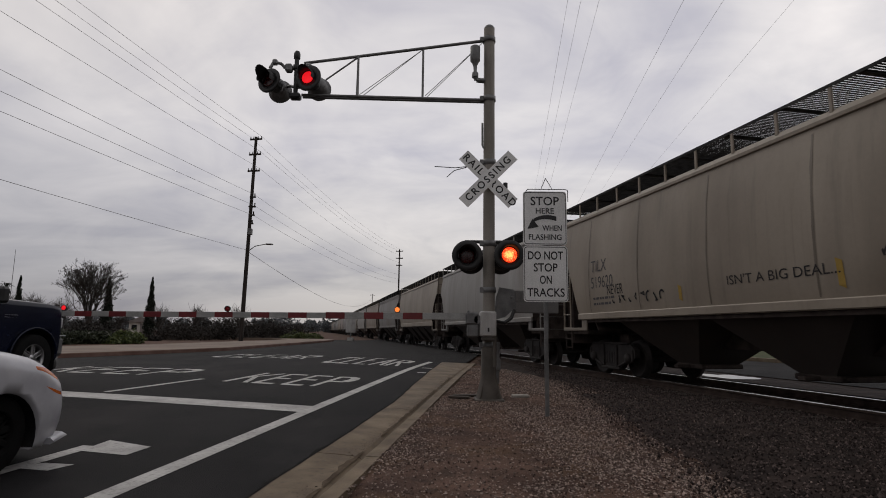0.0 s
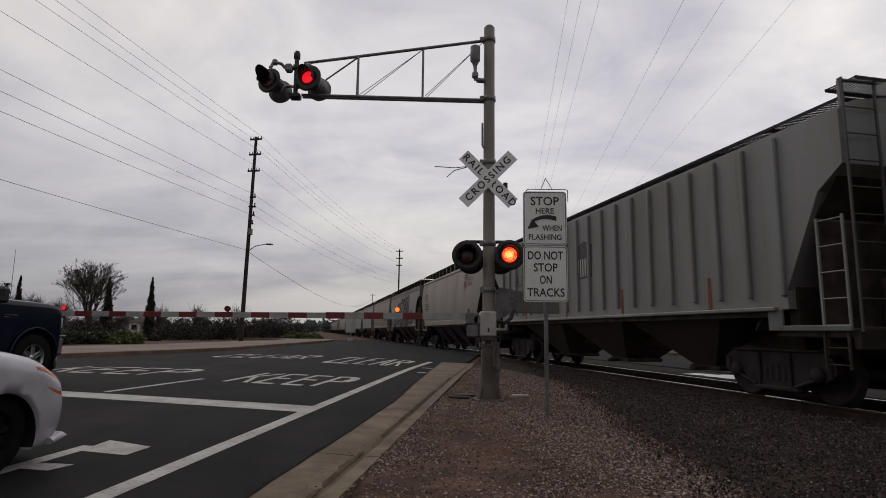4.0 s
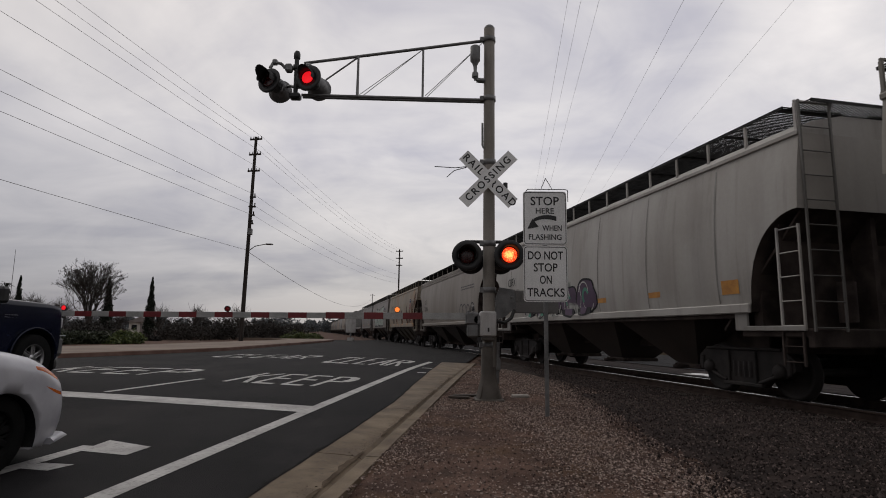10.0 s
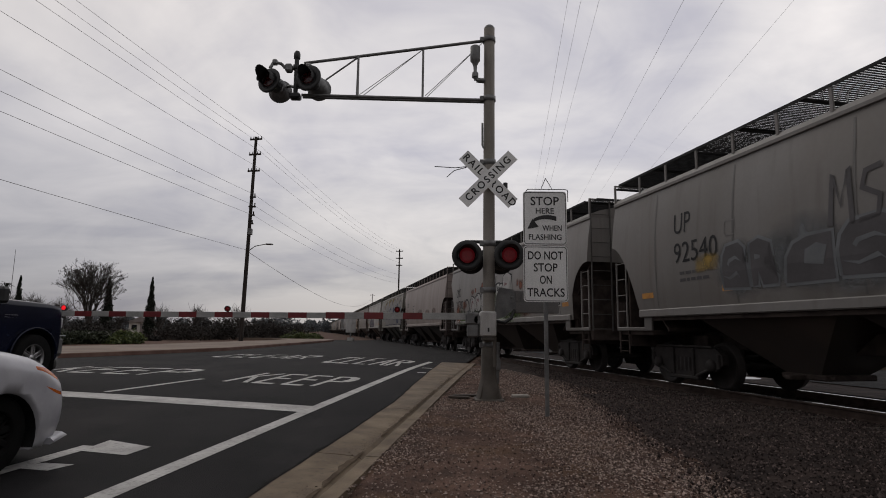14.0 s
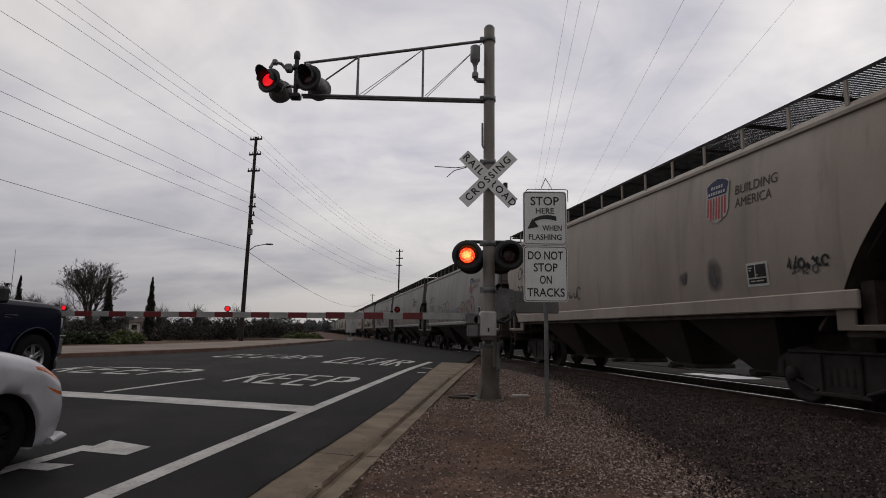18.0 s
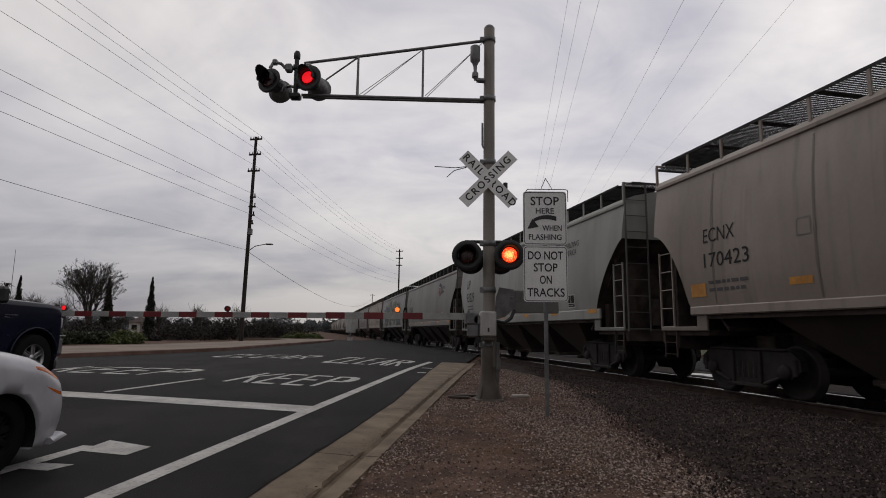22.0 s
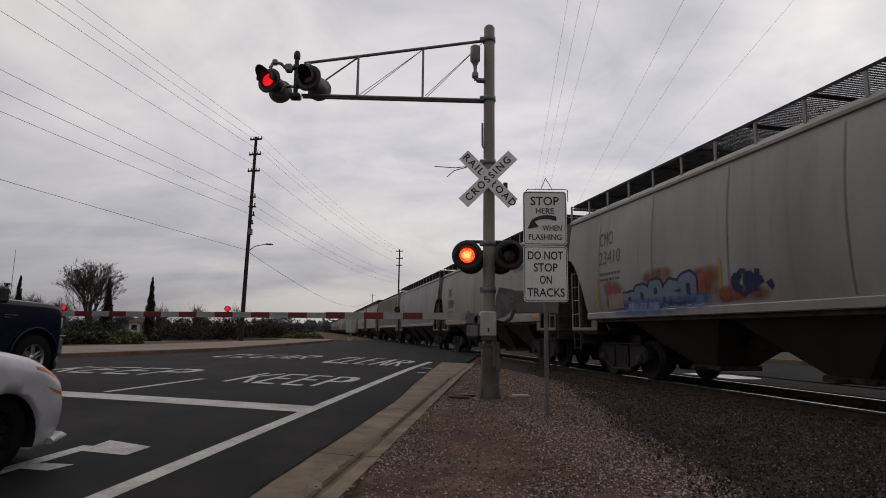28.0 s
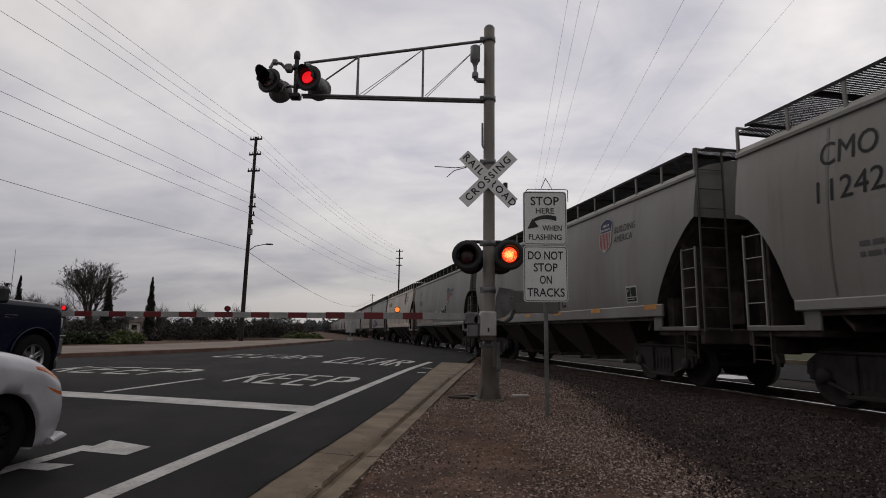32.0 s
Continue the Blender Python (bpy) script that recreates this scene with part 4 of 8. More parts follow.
# colour, length, style, label of each car from the head of the train back; gap behind it at t = 0
BEIGE, GREY, LIGHT, DARK, PINK = (0.52, 0.445, 0.36), (0.36, 0.345, 0.335), (0.50, 0.485, 0.465), (0.27, 0.265, 0.262), (0.46, 0.385, 0.35)
GREEN = (0.40, 0.42, 0.395)
PLAN = [
    ("beige", BEIGE, "high", "beige covered hopper car with black scrawls along its side", -0.31),
    ("grey", (0.40, 0.355, 0.33), "acf", "beige-grey covered hopper car with purple-grey graffiti letters", -17.54),
    ("cream", (0.53, 0.457, 0.40), "flat_end", "cream covered hopper car with a shield emblem", -34.21),
    ("pale", (0.43, 0.44, 0.435), "ribbed", "pale grey hopper car with vertical side ribs", -51.9),
    ("grey", GREY, "round", "grey covered hopper car", -69.43),
    ("grey", (0.40, 0.37, 0.345), "round", "grey covered hopper car with big white graffiti letters", -86.9),
    ("rust", (0.50, 0.43, 0.33), "flat_end", "yellow-beige covered hopper car with rust patches", -104.21),
    ("beige", (0.46, 0.41, 0.36), "acf", "beige covered hopper car with outlined graffiti", -122.23),
    ("light", (0.74, 0.715, 0.68), "round", "light grey covered hopper car with purple and white graffiti", -138.76),
    ("white", (0.45, 0.43, 0.38), "round", "white covered hopper car with large yellow and white graffiti", -156.23),
    ("pink", (0.57, 0.478, 0.445), "high", "pinkish faded covered hopper car", -172.96),
    ("grey", (0.42, 0.40, 0.385), "high", "grey covered hopper car with green and orange graffiti", -190.78),
    ("grey", GREY, "round", "grey covered hopper car with faded blue graffiti", -208.0),
    ("grey", GREY, "round", "grey covered hopper car", -225.22),
    ("grey", (0.40, 0.385, 0.37), "round", "grey covered hopper car with white and blue graffiti", -242.25),
    ("cream", (0.54, 0.468, 0.41), "flat_end", "cream covered hopper car with a shield emblem", -259.36),
    ("green", (0.43, 0.44, 0.425), "round", "grey covered hopper car with washed-out blue and green graffiti", -277.15),
    ("dark", (0.37, 0.355, 0.345), "flat_end", "dark grey covered hopper car with a shield emblem", -294.85),
    ("light", (0.53, 0.55, 0.525), "flat_end", "pale green-grey covered hopper car with a shield emblem", -312.07),
    ("beige", (0.515, 0.444, 0.40), "round", "beige covered hopper car with a black scrawl", -328.86),
    ("beige", (0.525, 0.453, 0.405), "round", "clean beige covered hopper car with yellow patches", -345.76),
    ("white", (0.70, 0.67, 0.63), "ribbed", "white hopper car with rusty vertical side ribs", -363.65),
    ("grey", (0.43, 0.435, 0.435), "round", "pale grey covered hopper car", -381.2),
    ("light", (0.44, 0.42, 0.395), "flat_end", "light grey covered hopper car with a small emblem", -398.77),
    ("grey", (0.47, 0.463, 0.45), "round", "grey covered hopper car with blue and orange graffiti", -415.71),
    ("offwhite", (0.95, 0.86, 0.76), "flat_end", "off-white covered hopper car with a large shield emblem", -432.85),
    ("dark", (0.345, 0.335, 0.325), "round", "dark grey covered hopper car with pinkish graffiti", -449.85),
    ("grey", (0.37, 0.36, 0.35), "flat_end", "grey covered hopper car with black scrawls", -466.81),
    ("grey", (0.42, 0.41, 0.395), "round", "grey covered hopper car", -484.0),
    ("grey", (0.40, 0.38, 0.36), "round", "grey covered hopper car", -501.2),
]
MASTERS = {}


def car_of(style, spacing):
    L = 15.3 if spacing < 16.9 else 15.9 if spacing < 17.5 else 16.4
    key = (style, L)
    if key not in MASTERS:
        MASTERS[key] = hopper_car(style, L, 4 if style == "flat_end" else 3)
        return MASTERS[key], L
    return copy_thing(MASTERS[key], Matrix.Identity(4)), L


front = 16.9
for shade, rgb, style, label, gap in PLAN:
    car, L = car_of(style, front - gap)
    tagged(car, label)
    # rust and white cars: bays at 0.45 and 0.4 of the body colour
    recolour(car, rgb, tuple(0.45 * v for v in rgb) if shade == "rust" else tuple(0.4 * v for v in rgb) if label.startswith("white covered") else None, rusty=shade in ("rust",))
    CARS.append([car, (front + gap) / 2, L])
    front = gap
# cars ahead, already far along the line
ahead = 16.9
HEAD = [LIGHT, BEIGE, GREY, (0.47, 0.40, 0.33), LIGHT, BEIGE, GREEN, GREY, PINK, BEIGE, LIGHT, DARK]
for i in range(34):
    style = "ribbed" if i % 11 == 6 else "flat_end" if i % 3 == 1 else "acf" if i % 5 == 2 else "round"
    car, L = car_of(style, 17.2)
    tagged(car, "weathered covered hopper car far along the train")
    recolour(car, HEAD[i % 12])
    CARS.append([car, ahead + 8.6, L])
    ahead += 17.2


def travel(t):
    """Metres that the train has gone by t seconds."""
    return 14.4 * t + 0.015 * t * t


# ---- lettering, emblems and graffiti on the cars ----
LEVELS = [z for z, _ in PROF[1:-1]]


def decal(car, name, polys, mat, lift=0.008, label="", ribbed=False):
    """Flat shapes given as (x, z) outlines, laid on the side of a car."""
    b = bmesh.new()
    for pts in polys:
        vs = [b.verts.new((x, 0, z)) for x, z in pts]
        try:
            b.faces.new(vs)
        except ValueError:
            pass
    bmesh.ops.triangulate(b, faces=[f for f in b.faces if len(f.verts) > 4])
    if not ribbed:
        for z in LEVELS:
            geom = b.verts[:] + b.edges[:] + b.faces[:]
            bmesh.ops.bisect_plane(b, geom=geom, plane_co=(0, 0, z), plane_no=(0, 0, 1))
    bmesh.ops.remove_doubles(b, verts=b.verts, dist=0.0005)
    for v in b.verts:
        if v.co.z < 1.44 and v.co.z > 1.2 and not ribbed:
            v.co.y = 1.581 + lift
        else:
            v.co.y = (1.502 if ribbed else half_width(v.co.z)) + lift
    bmesh.ops.recalc_face_normals(b, faces=b.faces)
    islands = [b.faces[:]]
    if name not in ("small_lettering", "emblem_stripes"):
        islands, left = [], set(b.faces)
        while left:
            todo, isle = [next(f for f in b.faces if f in left)], []
            left.discard(todo[0])
            while todo:
                f = todo.pop()
                isle.append(f)
                for e in f.edges:
                    for o in e.link_faces:
                        if o in left:
                            left.discard(o)
                            todo.append(o)
            islands.append(isle)
    out = None
    for isle in islands:
        ids = {}
        for f in isle:
            for v in f.verts:
                ids.setdefault(v, len(ids))
        me = bpy.data.meshes.new(name)
        me.from_pydata([v.co[:] for v in ids], [], [[ids[v] for v in f.verts] for f in isle])
        me.materials.append(mat)
        out = part(name, me, mat, car, label)
    b.free()
    return out


def fitted(text, x0, x1, z0, z1, offset, lean=0.0):
    """A text stretched into a rectangle of the side; x0 is its left end."""
    pts, fs = letters(text, 1.0, offset)
    xs, ys = [p[0] for p in pts], [p[1] for p in pts]
    ax, bx, ay, by = min(xs), max(xs), min(ys), max(ys)
    out = []
    for f in fs:
        poly = []
        for i in f:
            u, w = (pts[i][0] - ax) / (bx - ax), (pts[i][1] - ay) / (by - ay)
            poly.append((x0 + (x1 - x0) * u - lean * w, z0 + (z1 - z0) * w))
        out.append(poly)
    return out


def mark(car, text, x, z, h, mat="black", ribbed=False, wide=0.62, bold=0.0):
    w = h * wide * len(text) * 1.02
    decal(car, "lettering", fitted(text, x + w / 2, x - w / 2, z - h / 2, z + h / 2, bold), M_spray[mat], 0.006, "stencilled lettering", ribbed)


def bars(car, x, z, w, h, n, mat="black"):
    """Small stencilled lines too small to read."""
    polys = []
    for i in range(n):
        zz = z - i * h * 2.1
        k = 0
        while k < w:
            s = random.uniform(0.06, 0.2)
            polys.append([(x - k, zz), (x - k - s, zz), (x - k - s, zz + h), (x - k, zz + h)])
            k += s + 0.04
    decal(car, "small_lettering", polys, M_spray[mat], 0.006)


def emblem(car, x, z, h):
    """A shield with a dark blue head over red and white bars."""
    i = next(k for k, c in enumerate(CARS) if c[0] is car)
    z += 0.27 if PLAN[i][2] == "flat_end" else -0.08
    h *= 0.84
    w = h * 0.7
    side = [(0.5, 0.36), (0.44, 0.24), (0.43, 0.1), (0.48, -0.08), (0.49, -0.22), (0.4, -0.36), (0.2, -0.43), (0, -0.5)]
    crown = [(-0.5, 0.36), (-0.36, 0.43), (-0.2, 0.42), (0, 0.5), (0.2, 0.42), (0.36, 0.43)]
    outline = crown + side + [(-u, v) for u, v in reversed(side[1:-1])]
    decal(car, "emblem", [[(x - u * w * 1.08, z + v * h * 1.06) for u, v in outline]], M_spray["chalk"], 0.0125, "shield emblem with blue head and red stripes")
    head = crown + [(0.5, 0.36), (0.44, 0.24), (0.43, 0.1), (-0.43, 0.1), (-0.44, 0.24)]
    decal(car, "emblem_head", [[(x - u * w, z + v * h) for u, v in head]], M_spray["navy"], 0.0165)
    words = []
    for n, zz in ((5, 0.27), (7, 0.14)):
        for k in range(n):
            u = (k - n / 2) * 0.115
            words.append([(x - u * w, z + zz * h), (x - (u + 0.075) * w, z + zz * h), (x - (u + 0.075) * w, z + (zz + 0.07) * h), (x - u * w, z + (zz + 0.07) * h)])
    decal(car, "emblem_stripes", words, M_spray["chalk"], 0.02)
    polys = []
    for k in range(7):
        u = -0.44 + k * 0.13
        lo = -0.34 if abs(u + 0.04) > 0.3 else -0.43
        polys.append([(x - u * w, z + 0.07 * h), (x - (u + 0.07) * w, z + 0.07 * h), (x - (u + 0.07) * w, z + lo * h), (x - u * w, z + lo * h)])
    decal(car, "emblem_stripes", polys, M_spray["red"], 0.0165)


def wavy(x0, x1, z0, z1, rng, n=14, rough=0.16):
    """A closed uneven outline filling a rectangle."""
    pts = []
    cx, cz, rx, rz = (x0 + x1) / 2, (z0 + z1) / 2, abs(x1 - x0) / 2, abs(z1 - z0) / 2
    k = [1 + rng.uniform(-rough, rough) for _ in range(n)]
    for i in range(n * 3):
        a = 2 * math.pi * i / (n * 3)
        f = i / 3
        s = k[int(f) % n] * (1 - f % 1) + k[(int(f) + 1) % n] * (f % 1)
        c, d = math.cos(a), math.sin(a)
        p = (abs(c) ** 3.2 + abs(d) ** 3.2) ** (-1 / 3.2)
        pts.append((cx - rx * s * p * c, cz + rz * s * p * d))
    return pts


def grow(pts, d):
    cx, cz = sum(p[0] for p in pts) / len(pts), sum(p[1] for p in pts) / len(pts)
    out = []
    for x, z in pts:
        r = math.hypot(x - cx, z - cz) or 1
        out.append((x + (x - cx) / r * d, z + (z - cz) / r * d))
    return out


def stroke(pts, w):
    """A brush stroke as a joined strip of quads."""
    left, right = [], []
    for i, (x, z) in enumerate(pts):
        (x0, z0), (x1, z1) = pts[max(0, i - 1)], pts[min(len(pts) - 1, i + 1)]
        l = math.hypot(x1 - x0, z1 - z0) or 1
        nx, nz = -(z1 - z0) / l * w / 2, (x1 - x0) / l * w / 2
        left.append((x + nx, z + nz)); right.append((x - nx, z - nz))
    return [[left[i], left[i + 1], right[i + 1], right[i]] for i in range(len(pts) - 1)]


def arc(cx, cz, r, a0, a1, n=9, sx=1.0):
    return [(cx - sx * r * math.cos(radians(a0 + (a1 - a0) * i / n)), cz + r * math.sin(radians(a0 + (a1 - a0) * i / n))) for i in range(n + 1)]


def burner(car, x0, x1, z0, z1, fill, edge, inner, n, seed, line=None, ramp=None):
    """A row of fat painted letter shapes with outlines and counters, none of them readable."""
    rng = random.Random(seed)
    back, front, holes, lines = [], [], [], []
    step = (x0 - x1) / n
    for i in range(n):
        top = z1 if ramp is None else z1 + ramp[i % len(ramp)]
        a, b = x0 - i * step - step * rng.uniform(-0.05, 0.06), x0 - (i + 1) * step - step * rng.uniform(-0.06, 0.1)
        pts = wavy(a, b, z0 + rng.uniform(0, 0.08), top, rng)
        back.append(grow(pts, 0.06)); front.append(pts)
        cx, cz, w, h = (a + b) / 2, (z0 + top) / 2, step, top - z0
        kind = rng.randrange(4)
        if kind == 0:
            holes.append(wavy(cx + w * 0.13, cx - w * 0.13, cz - h * 0.05, cz + h * 0.2, rng, 8))
            holes.append([(cx + w * 0.12, z0 + h * 0.02), (cx - w * 0.12, z0 + h * 0.02), (cx - w * 0.02, z0 + h * 0.3)])
        elif kind == 1:
            holes.append(wavy(cx + w * 0.1, cx - w * 0.14, cz - h * 0.2, cz + h * 0.16, rng, 8))
        elif kind == 2:
            holes.append([(cx - w * 0.5, cz + h * 0.12), (cx, cz + h * 0.05), (cx - w * 0.45, cz - h * 0.02)])
            holes.append([(cx + w * 0.3, z0 + h * 0.0), (cx + w * 0.05, z0), (cx + w * 0.1, z0 + h * 0.32)])
        else:
            holes += stroke(arc(cx, cz, h * 0.22, 20, 230, 8, 0.8), 0.1)
        if line:
            lines += stroke(arc(cx + w * 0.1, cz + h * 0.1, h * 0.34, 10, 170, 8, 0.9), 0.035)
            lines += stroke(arc(cx - w * 0.15, cz - h * 0.12, h * 0.3, 190, 340, 8, 1.1), 0.03)
            lines += stroke([(cx + w * 0.35, z0 + h * 0.1), (cx + w * 0.25, cz), (cx + w * 0.32, top - h * 0.1)], 0.03)
    g = decal(car, "graffiti", front, M_spray[fill], 0.0105, "sprayed graffiti letter shapes")
    for i, (polys, mat, lift) in enumerate(((back, edge, 0.0075), (holes, inner, 0.0135), (lines, line, 0.0155))):
        if polys:
            decal(car, "graffiti_outline" if i == 0 else "graffiti_detail", polys, M_spray[mat], lift)


def shards(car, x0, x1, z0, z1, n, seed, fill, line, ramp):
    """Jagged flat letter shapes with pale chalky edges, not readable."""
    rng = random.Random(seed)
    step = (x0 - x1) / n
    for i in range(n):
        a, b, top = x0 - i * step, x0 - (i + 1.04) * step, z1 + ramp[i % len(ramp)]
        h = top - z0
        pts = [(a + 0.06, z0), (b, z0), (b - 0.05, z0 + h * rng.uniform(0.7, 0.95)), (b + step * 0.25, top), (a - step * 0.5, z0 + h * rng.uniform(0.6, 0.8)), (a - step * 0.25, top - h * rng.uniform(0, 0.2)), (a, z0 + h * rng.uniform(0.5, 0.9))]
        decal(car, "graffiti", [pts], M_spray[fill], 0.009 + 0.0006 * (i % 3), "jagged sprayed graffiti letter")
        decal(car, "graffiti_outline", stroke(pts + pts[:1], 0.05), M_spray[line], 0.0125)
        m = (a + b) / 2
        decal(car, "graffiti_detail", stroke([(m + 0.1, z0 + h * 0.15), (m - 0.03, z0 + h * 0.55), (m - step * 0.2, z0 + h * 0.2)], 0.035), M_spray[line], 0.0135)


# fat sprayed letters in a unit box, u along the car and v up: outlines, then dark openings
BLOCK = {
    "H": ([[(0, 0), (0, 0.86), (0.36, 0.97), (0.5, 0.74), (0.54, 1), (1, 1.04), (0.98, 0), (0.68, 0.02), (0.52, 0.26), (0.44, 0.02)]], []),
    "O": ([[(0, 0.5), (0.06, 0.9), (0.3, 1), (0.95, 1), (1, 0.02), (0.1, 0)]], [[(0.3, 0.3), (0.32, 0.68), (0.6, 0.7), (0.62, 0.28)]]),
    "R": ([[(0, 0), (0, 0.92), (0.35, 1), (0.8, 0.86), (0.84, 0.62), (0.5, 0.46), (1, 0.12), (0.98, 0.03), (0.42, 0.02), (0.27, 0.32), (0.2, 0.02)]], [[(0.16, 0.56), (0.16, 0.68), (0.4, 0.64), (0.38, 0.58)]]),
    "I": ([[(0, 0.62), (0, 0.93), (0.9, 1.05), (0.8, 0.72), (0.25, 0.58)], [(0.05, 0), (0, 0.42), (0.9, 0.68), (1, 0.02)]], []),
    "Z": ([[(0, 0.68), (0, 0.93), (0.3, 1.06), (1, 1.08), (1, 0.72), (0.55, 0.42), (1, 0.44), (1, 0), (0.05, 0), (0.05, 0.3), (0.42, 0.62)]], []),
    "S": ([[(0, 0.04), (-0.02, 0.5), (0.04, 0.75), (0.2, 0.95), (0.75, 1), (0.97, 0.86), (0.9, 0.55), (1.05, 0.45), (1.1, 0)]], [[(0.22, 0.56), (0.3, 0.66), (0.6, 0.72), (0.84, 0.58), (0.6, 0.64), (0.34, 0.58), (0.28, 0.5)], [(0.0, 0.3), (0.3, 0.26), (0.62, 0.38), (0.78, 0.2), (0.66, 0.3), (0.3, 0.2)]]),
    "Q": ([[(0, 0.04), (0.02, 0.6), (0.1, 0.82), (0.27, 0.96), (0.6, 1), (0.85, 0.86), (0.97, 0.6), (1, 0)]], [[(0.32, 0.22), (0.28, 0.64), (0.46, 0.72), (0.62, 0.66), (0.6, 0.2)], [(0.86, 0.7), (0.93, 0.62), (0.97, 0.1), (0.86, 0.4)]]),
    "K": ([[(0, 0), (0, 0.82), (0.25, 1), (1, 1.06), (0.62, 0.52), (0.95, 0), (0.6, 0.02), (0.44, 0.26), (0.38, 0)]], [[(0.28, 0.46), (0.28, 0.76), (0.66, 0.82)]]),
    "A": ([[(0, 0), (0.06, 0.5), (0.22, 0.74), (0.5, 0.84), (1, 0.86), (1, 0)]], [[(0.42, 0.34), (0.46, 0.6), (0.7, 0.7), (0.9, 0.62), (0.8, 0.28)]]),
    "D": ([[(0, 0), (0, 0.86), (0.5, 0.97), (1, 0.93), (1.08, 0)]], [[(0.4, 0.25), (0.4, 0.55), (0.72, 0.62), (0.72, 0.22)]]),
}


def block_word(car, word, spans, z0, z1, fill, edge, inner, rim=0.15, tile=""):
    """Fat letters with a dark rim; spans holds the left and right end of each."""
    for k, (ch, (xl, xr)) in enumerate(zip(word, spans)):
        put = lambda u, v: (xl + (xr - xl) * u, z0 + (z1 - z0) * v)
        faces = [[put(u, v) for u, v in pts] for pts in BLOCK[ch][0]]
        holes = [[put(u, v) for u, v in pts] for pts in BLOCK[ch][1]]
        for pts in faces:
            decal(car, "graffiti_outline", stroke(pts + pts[:1] + pts[1:2], rim), M_spray[edge], 0.0072 + 0.0004 * (k % 4))
        decal(car, "graffiti", faces, M_spray[fill], 0.0115, "fat sprayed graffiti letter")
        if holes:
            decal(car, "graffiti_detail", holes, M_spray[inner], 0.0145)
        if tile:
            rng = random.Random(90 + k)
            for u, v in ((0.2, 0.72), (0.2, 0.24), (0.78, 0.3)):
                cx, cz = put(u, v)
                w, h = 0.17, 0.14
                box = [(cx + w, cz - h), (cx - w, cz - h * 0.8), (cx - w * 0.9, cz + h), (cx + w, cz + h * 0.8)]
                decal(car, "graffiti_detail", stroke(box + box[:2], 0.025), M_spray[tile], 0.0165)


def scrawl(car, x0, x1, z0, z1, mat, seed, w=0.045, n=9):
    """A loose handstyle tag that cannot be read."""
    rng = random.Random(seed)
    polys = []
    step = (x0 - x1) / n
    for i in range(n):
        a = x0 - i * step
        pts = [(a - step * rng.uniform(0, 0.9), rng.uniform(z0, z1)) for _ in range(4)]
        if rng.random() < 0.5:
            pts = arc(a - step / 2, (z0 + z1) / 2, (z1 - z0) * rng.uniform(0.25, 0.5), rng.uniform(0, 180), rng.uniform(220, 400), 8, 0.8)
        polys += stroke(pts, w)
    decal(car, "graffiti_tag", polys, M_spray[mat], 0.0115, "thin sprayed tag")


def splats(car, spots, mat, seed, lift=0.007):
    """Patches of spray that thin out towards their edges."""
    rng = random.Random(seed)
    for x, z, r, k in spots:
        rim = wavy(x + r * 1.15, x - r * 1.15, z - r * k * 1.15, z + r * k * 1.15, rng, 8, 0.22)
        b = bmesh.new()
        cover = b.verts.layers.float.new("cover")
        rings = []
        for f, c in ((1.0, 0.0), (0.78, 0.45), (0.45, 1.0)):
            ring = [b.verts.new((x + (p - x) * f, 0, z + (q - z) * f)) for p, q in rim]
            for v in ring:
                v[cover] = c
            rings.append(ring)
        for lo, hi in zip(rings, rings[1:]):
            for j in range(len(rim)):
                b.faces.new((lo[j - 1], lo[j], hi[j], hi[j - 1]))
        b.faces.new(rings[-1])
        bmesh.ops.triangulate(b, faces=[f for f in b.faces if len(f.verts) > 4])
        for level in LEVELS:
            bmesh.ops.bisect_plane(b, geom=b.verts[:] + b.edges[:] + b.faces[:], plane_co=(0, 0, level), plane_no=(0, 0, 1))
        for v in b.verts:
            v.co.y = (1.581 if 1.2 < v.co.z < 1.44 else half_width(v.co.z)) + lift
        bmesh.ops.recalc_face_normals(b, faces=b.faces)
        me = bpy.data.meshes.new("spray_patch")
        b.to_mesh(me)
        b.free()
        me.materials.append(M_soft[mat])
        part("spray_patch", me, M_soft[mat], car, "soft patch of sprayed paint")


def dress(i, seams=True, yellow=False):
    car, s0, L = CARS[i]
    rgb = PLAN[i][1]
    style = PLAN[i][2]
    if i not in (0, 2, 7, 10, 15) and style != "ribbed":
        for k in range(6) if style == "flat_end" or yellow or i in (11, 12, 14, 16) else (1, 4):
            x, z = (L / 2 - 1.5) * (1 - k / 2.5) + 0.1 * math.sin(5 * i + k), 1.73
            h = 0.125 if yellow and k in (0, 5) else 0.06
            if style == "flat_end":
                part("reflector", shared("reflector/o", lambda: Geo().box((0, 0, 0), (0.5, 0.006, 0.11)), M_orange), M_orange, car, m=pose(x, 1.583, 1.475))
            else:
                decal(car, "reflector", [[(x + 0.22, z - h), (x - 0.22, z - h), (x - 0.22, z + h), (x + 0.22, z + h)]], M_orange, 0.006)
    if seams:
        for k in range(6):
            x = (L / 2 - 1.9) * (1 - 2 * k / 5)
            zs = [1.45 + 2.5 * j / 9 for j in range(10)]
            wob = [0.013 + 0.02 * abs(noise.noise(Vector((7.3 * i + k, z * 1.3, 0)))) for z in zs]
            mid_x = [x + 0.03 * noise.noise(Vector((3.1 * i + k, z * 0.6, 5))) for z in zs]
            sm = decal(car, "weld_seam", [[(m + w, z) for m, w, z in zip(mid_x, wob, zs)] + [(m - w, z) for m, w, z in reversed(list(zip(mid_x, wob, zs)))]], M_paint, 0.004)
            sm.color = (*(0.62 * CAR_TONE * v for v in rgb), 1)
    return car


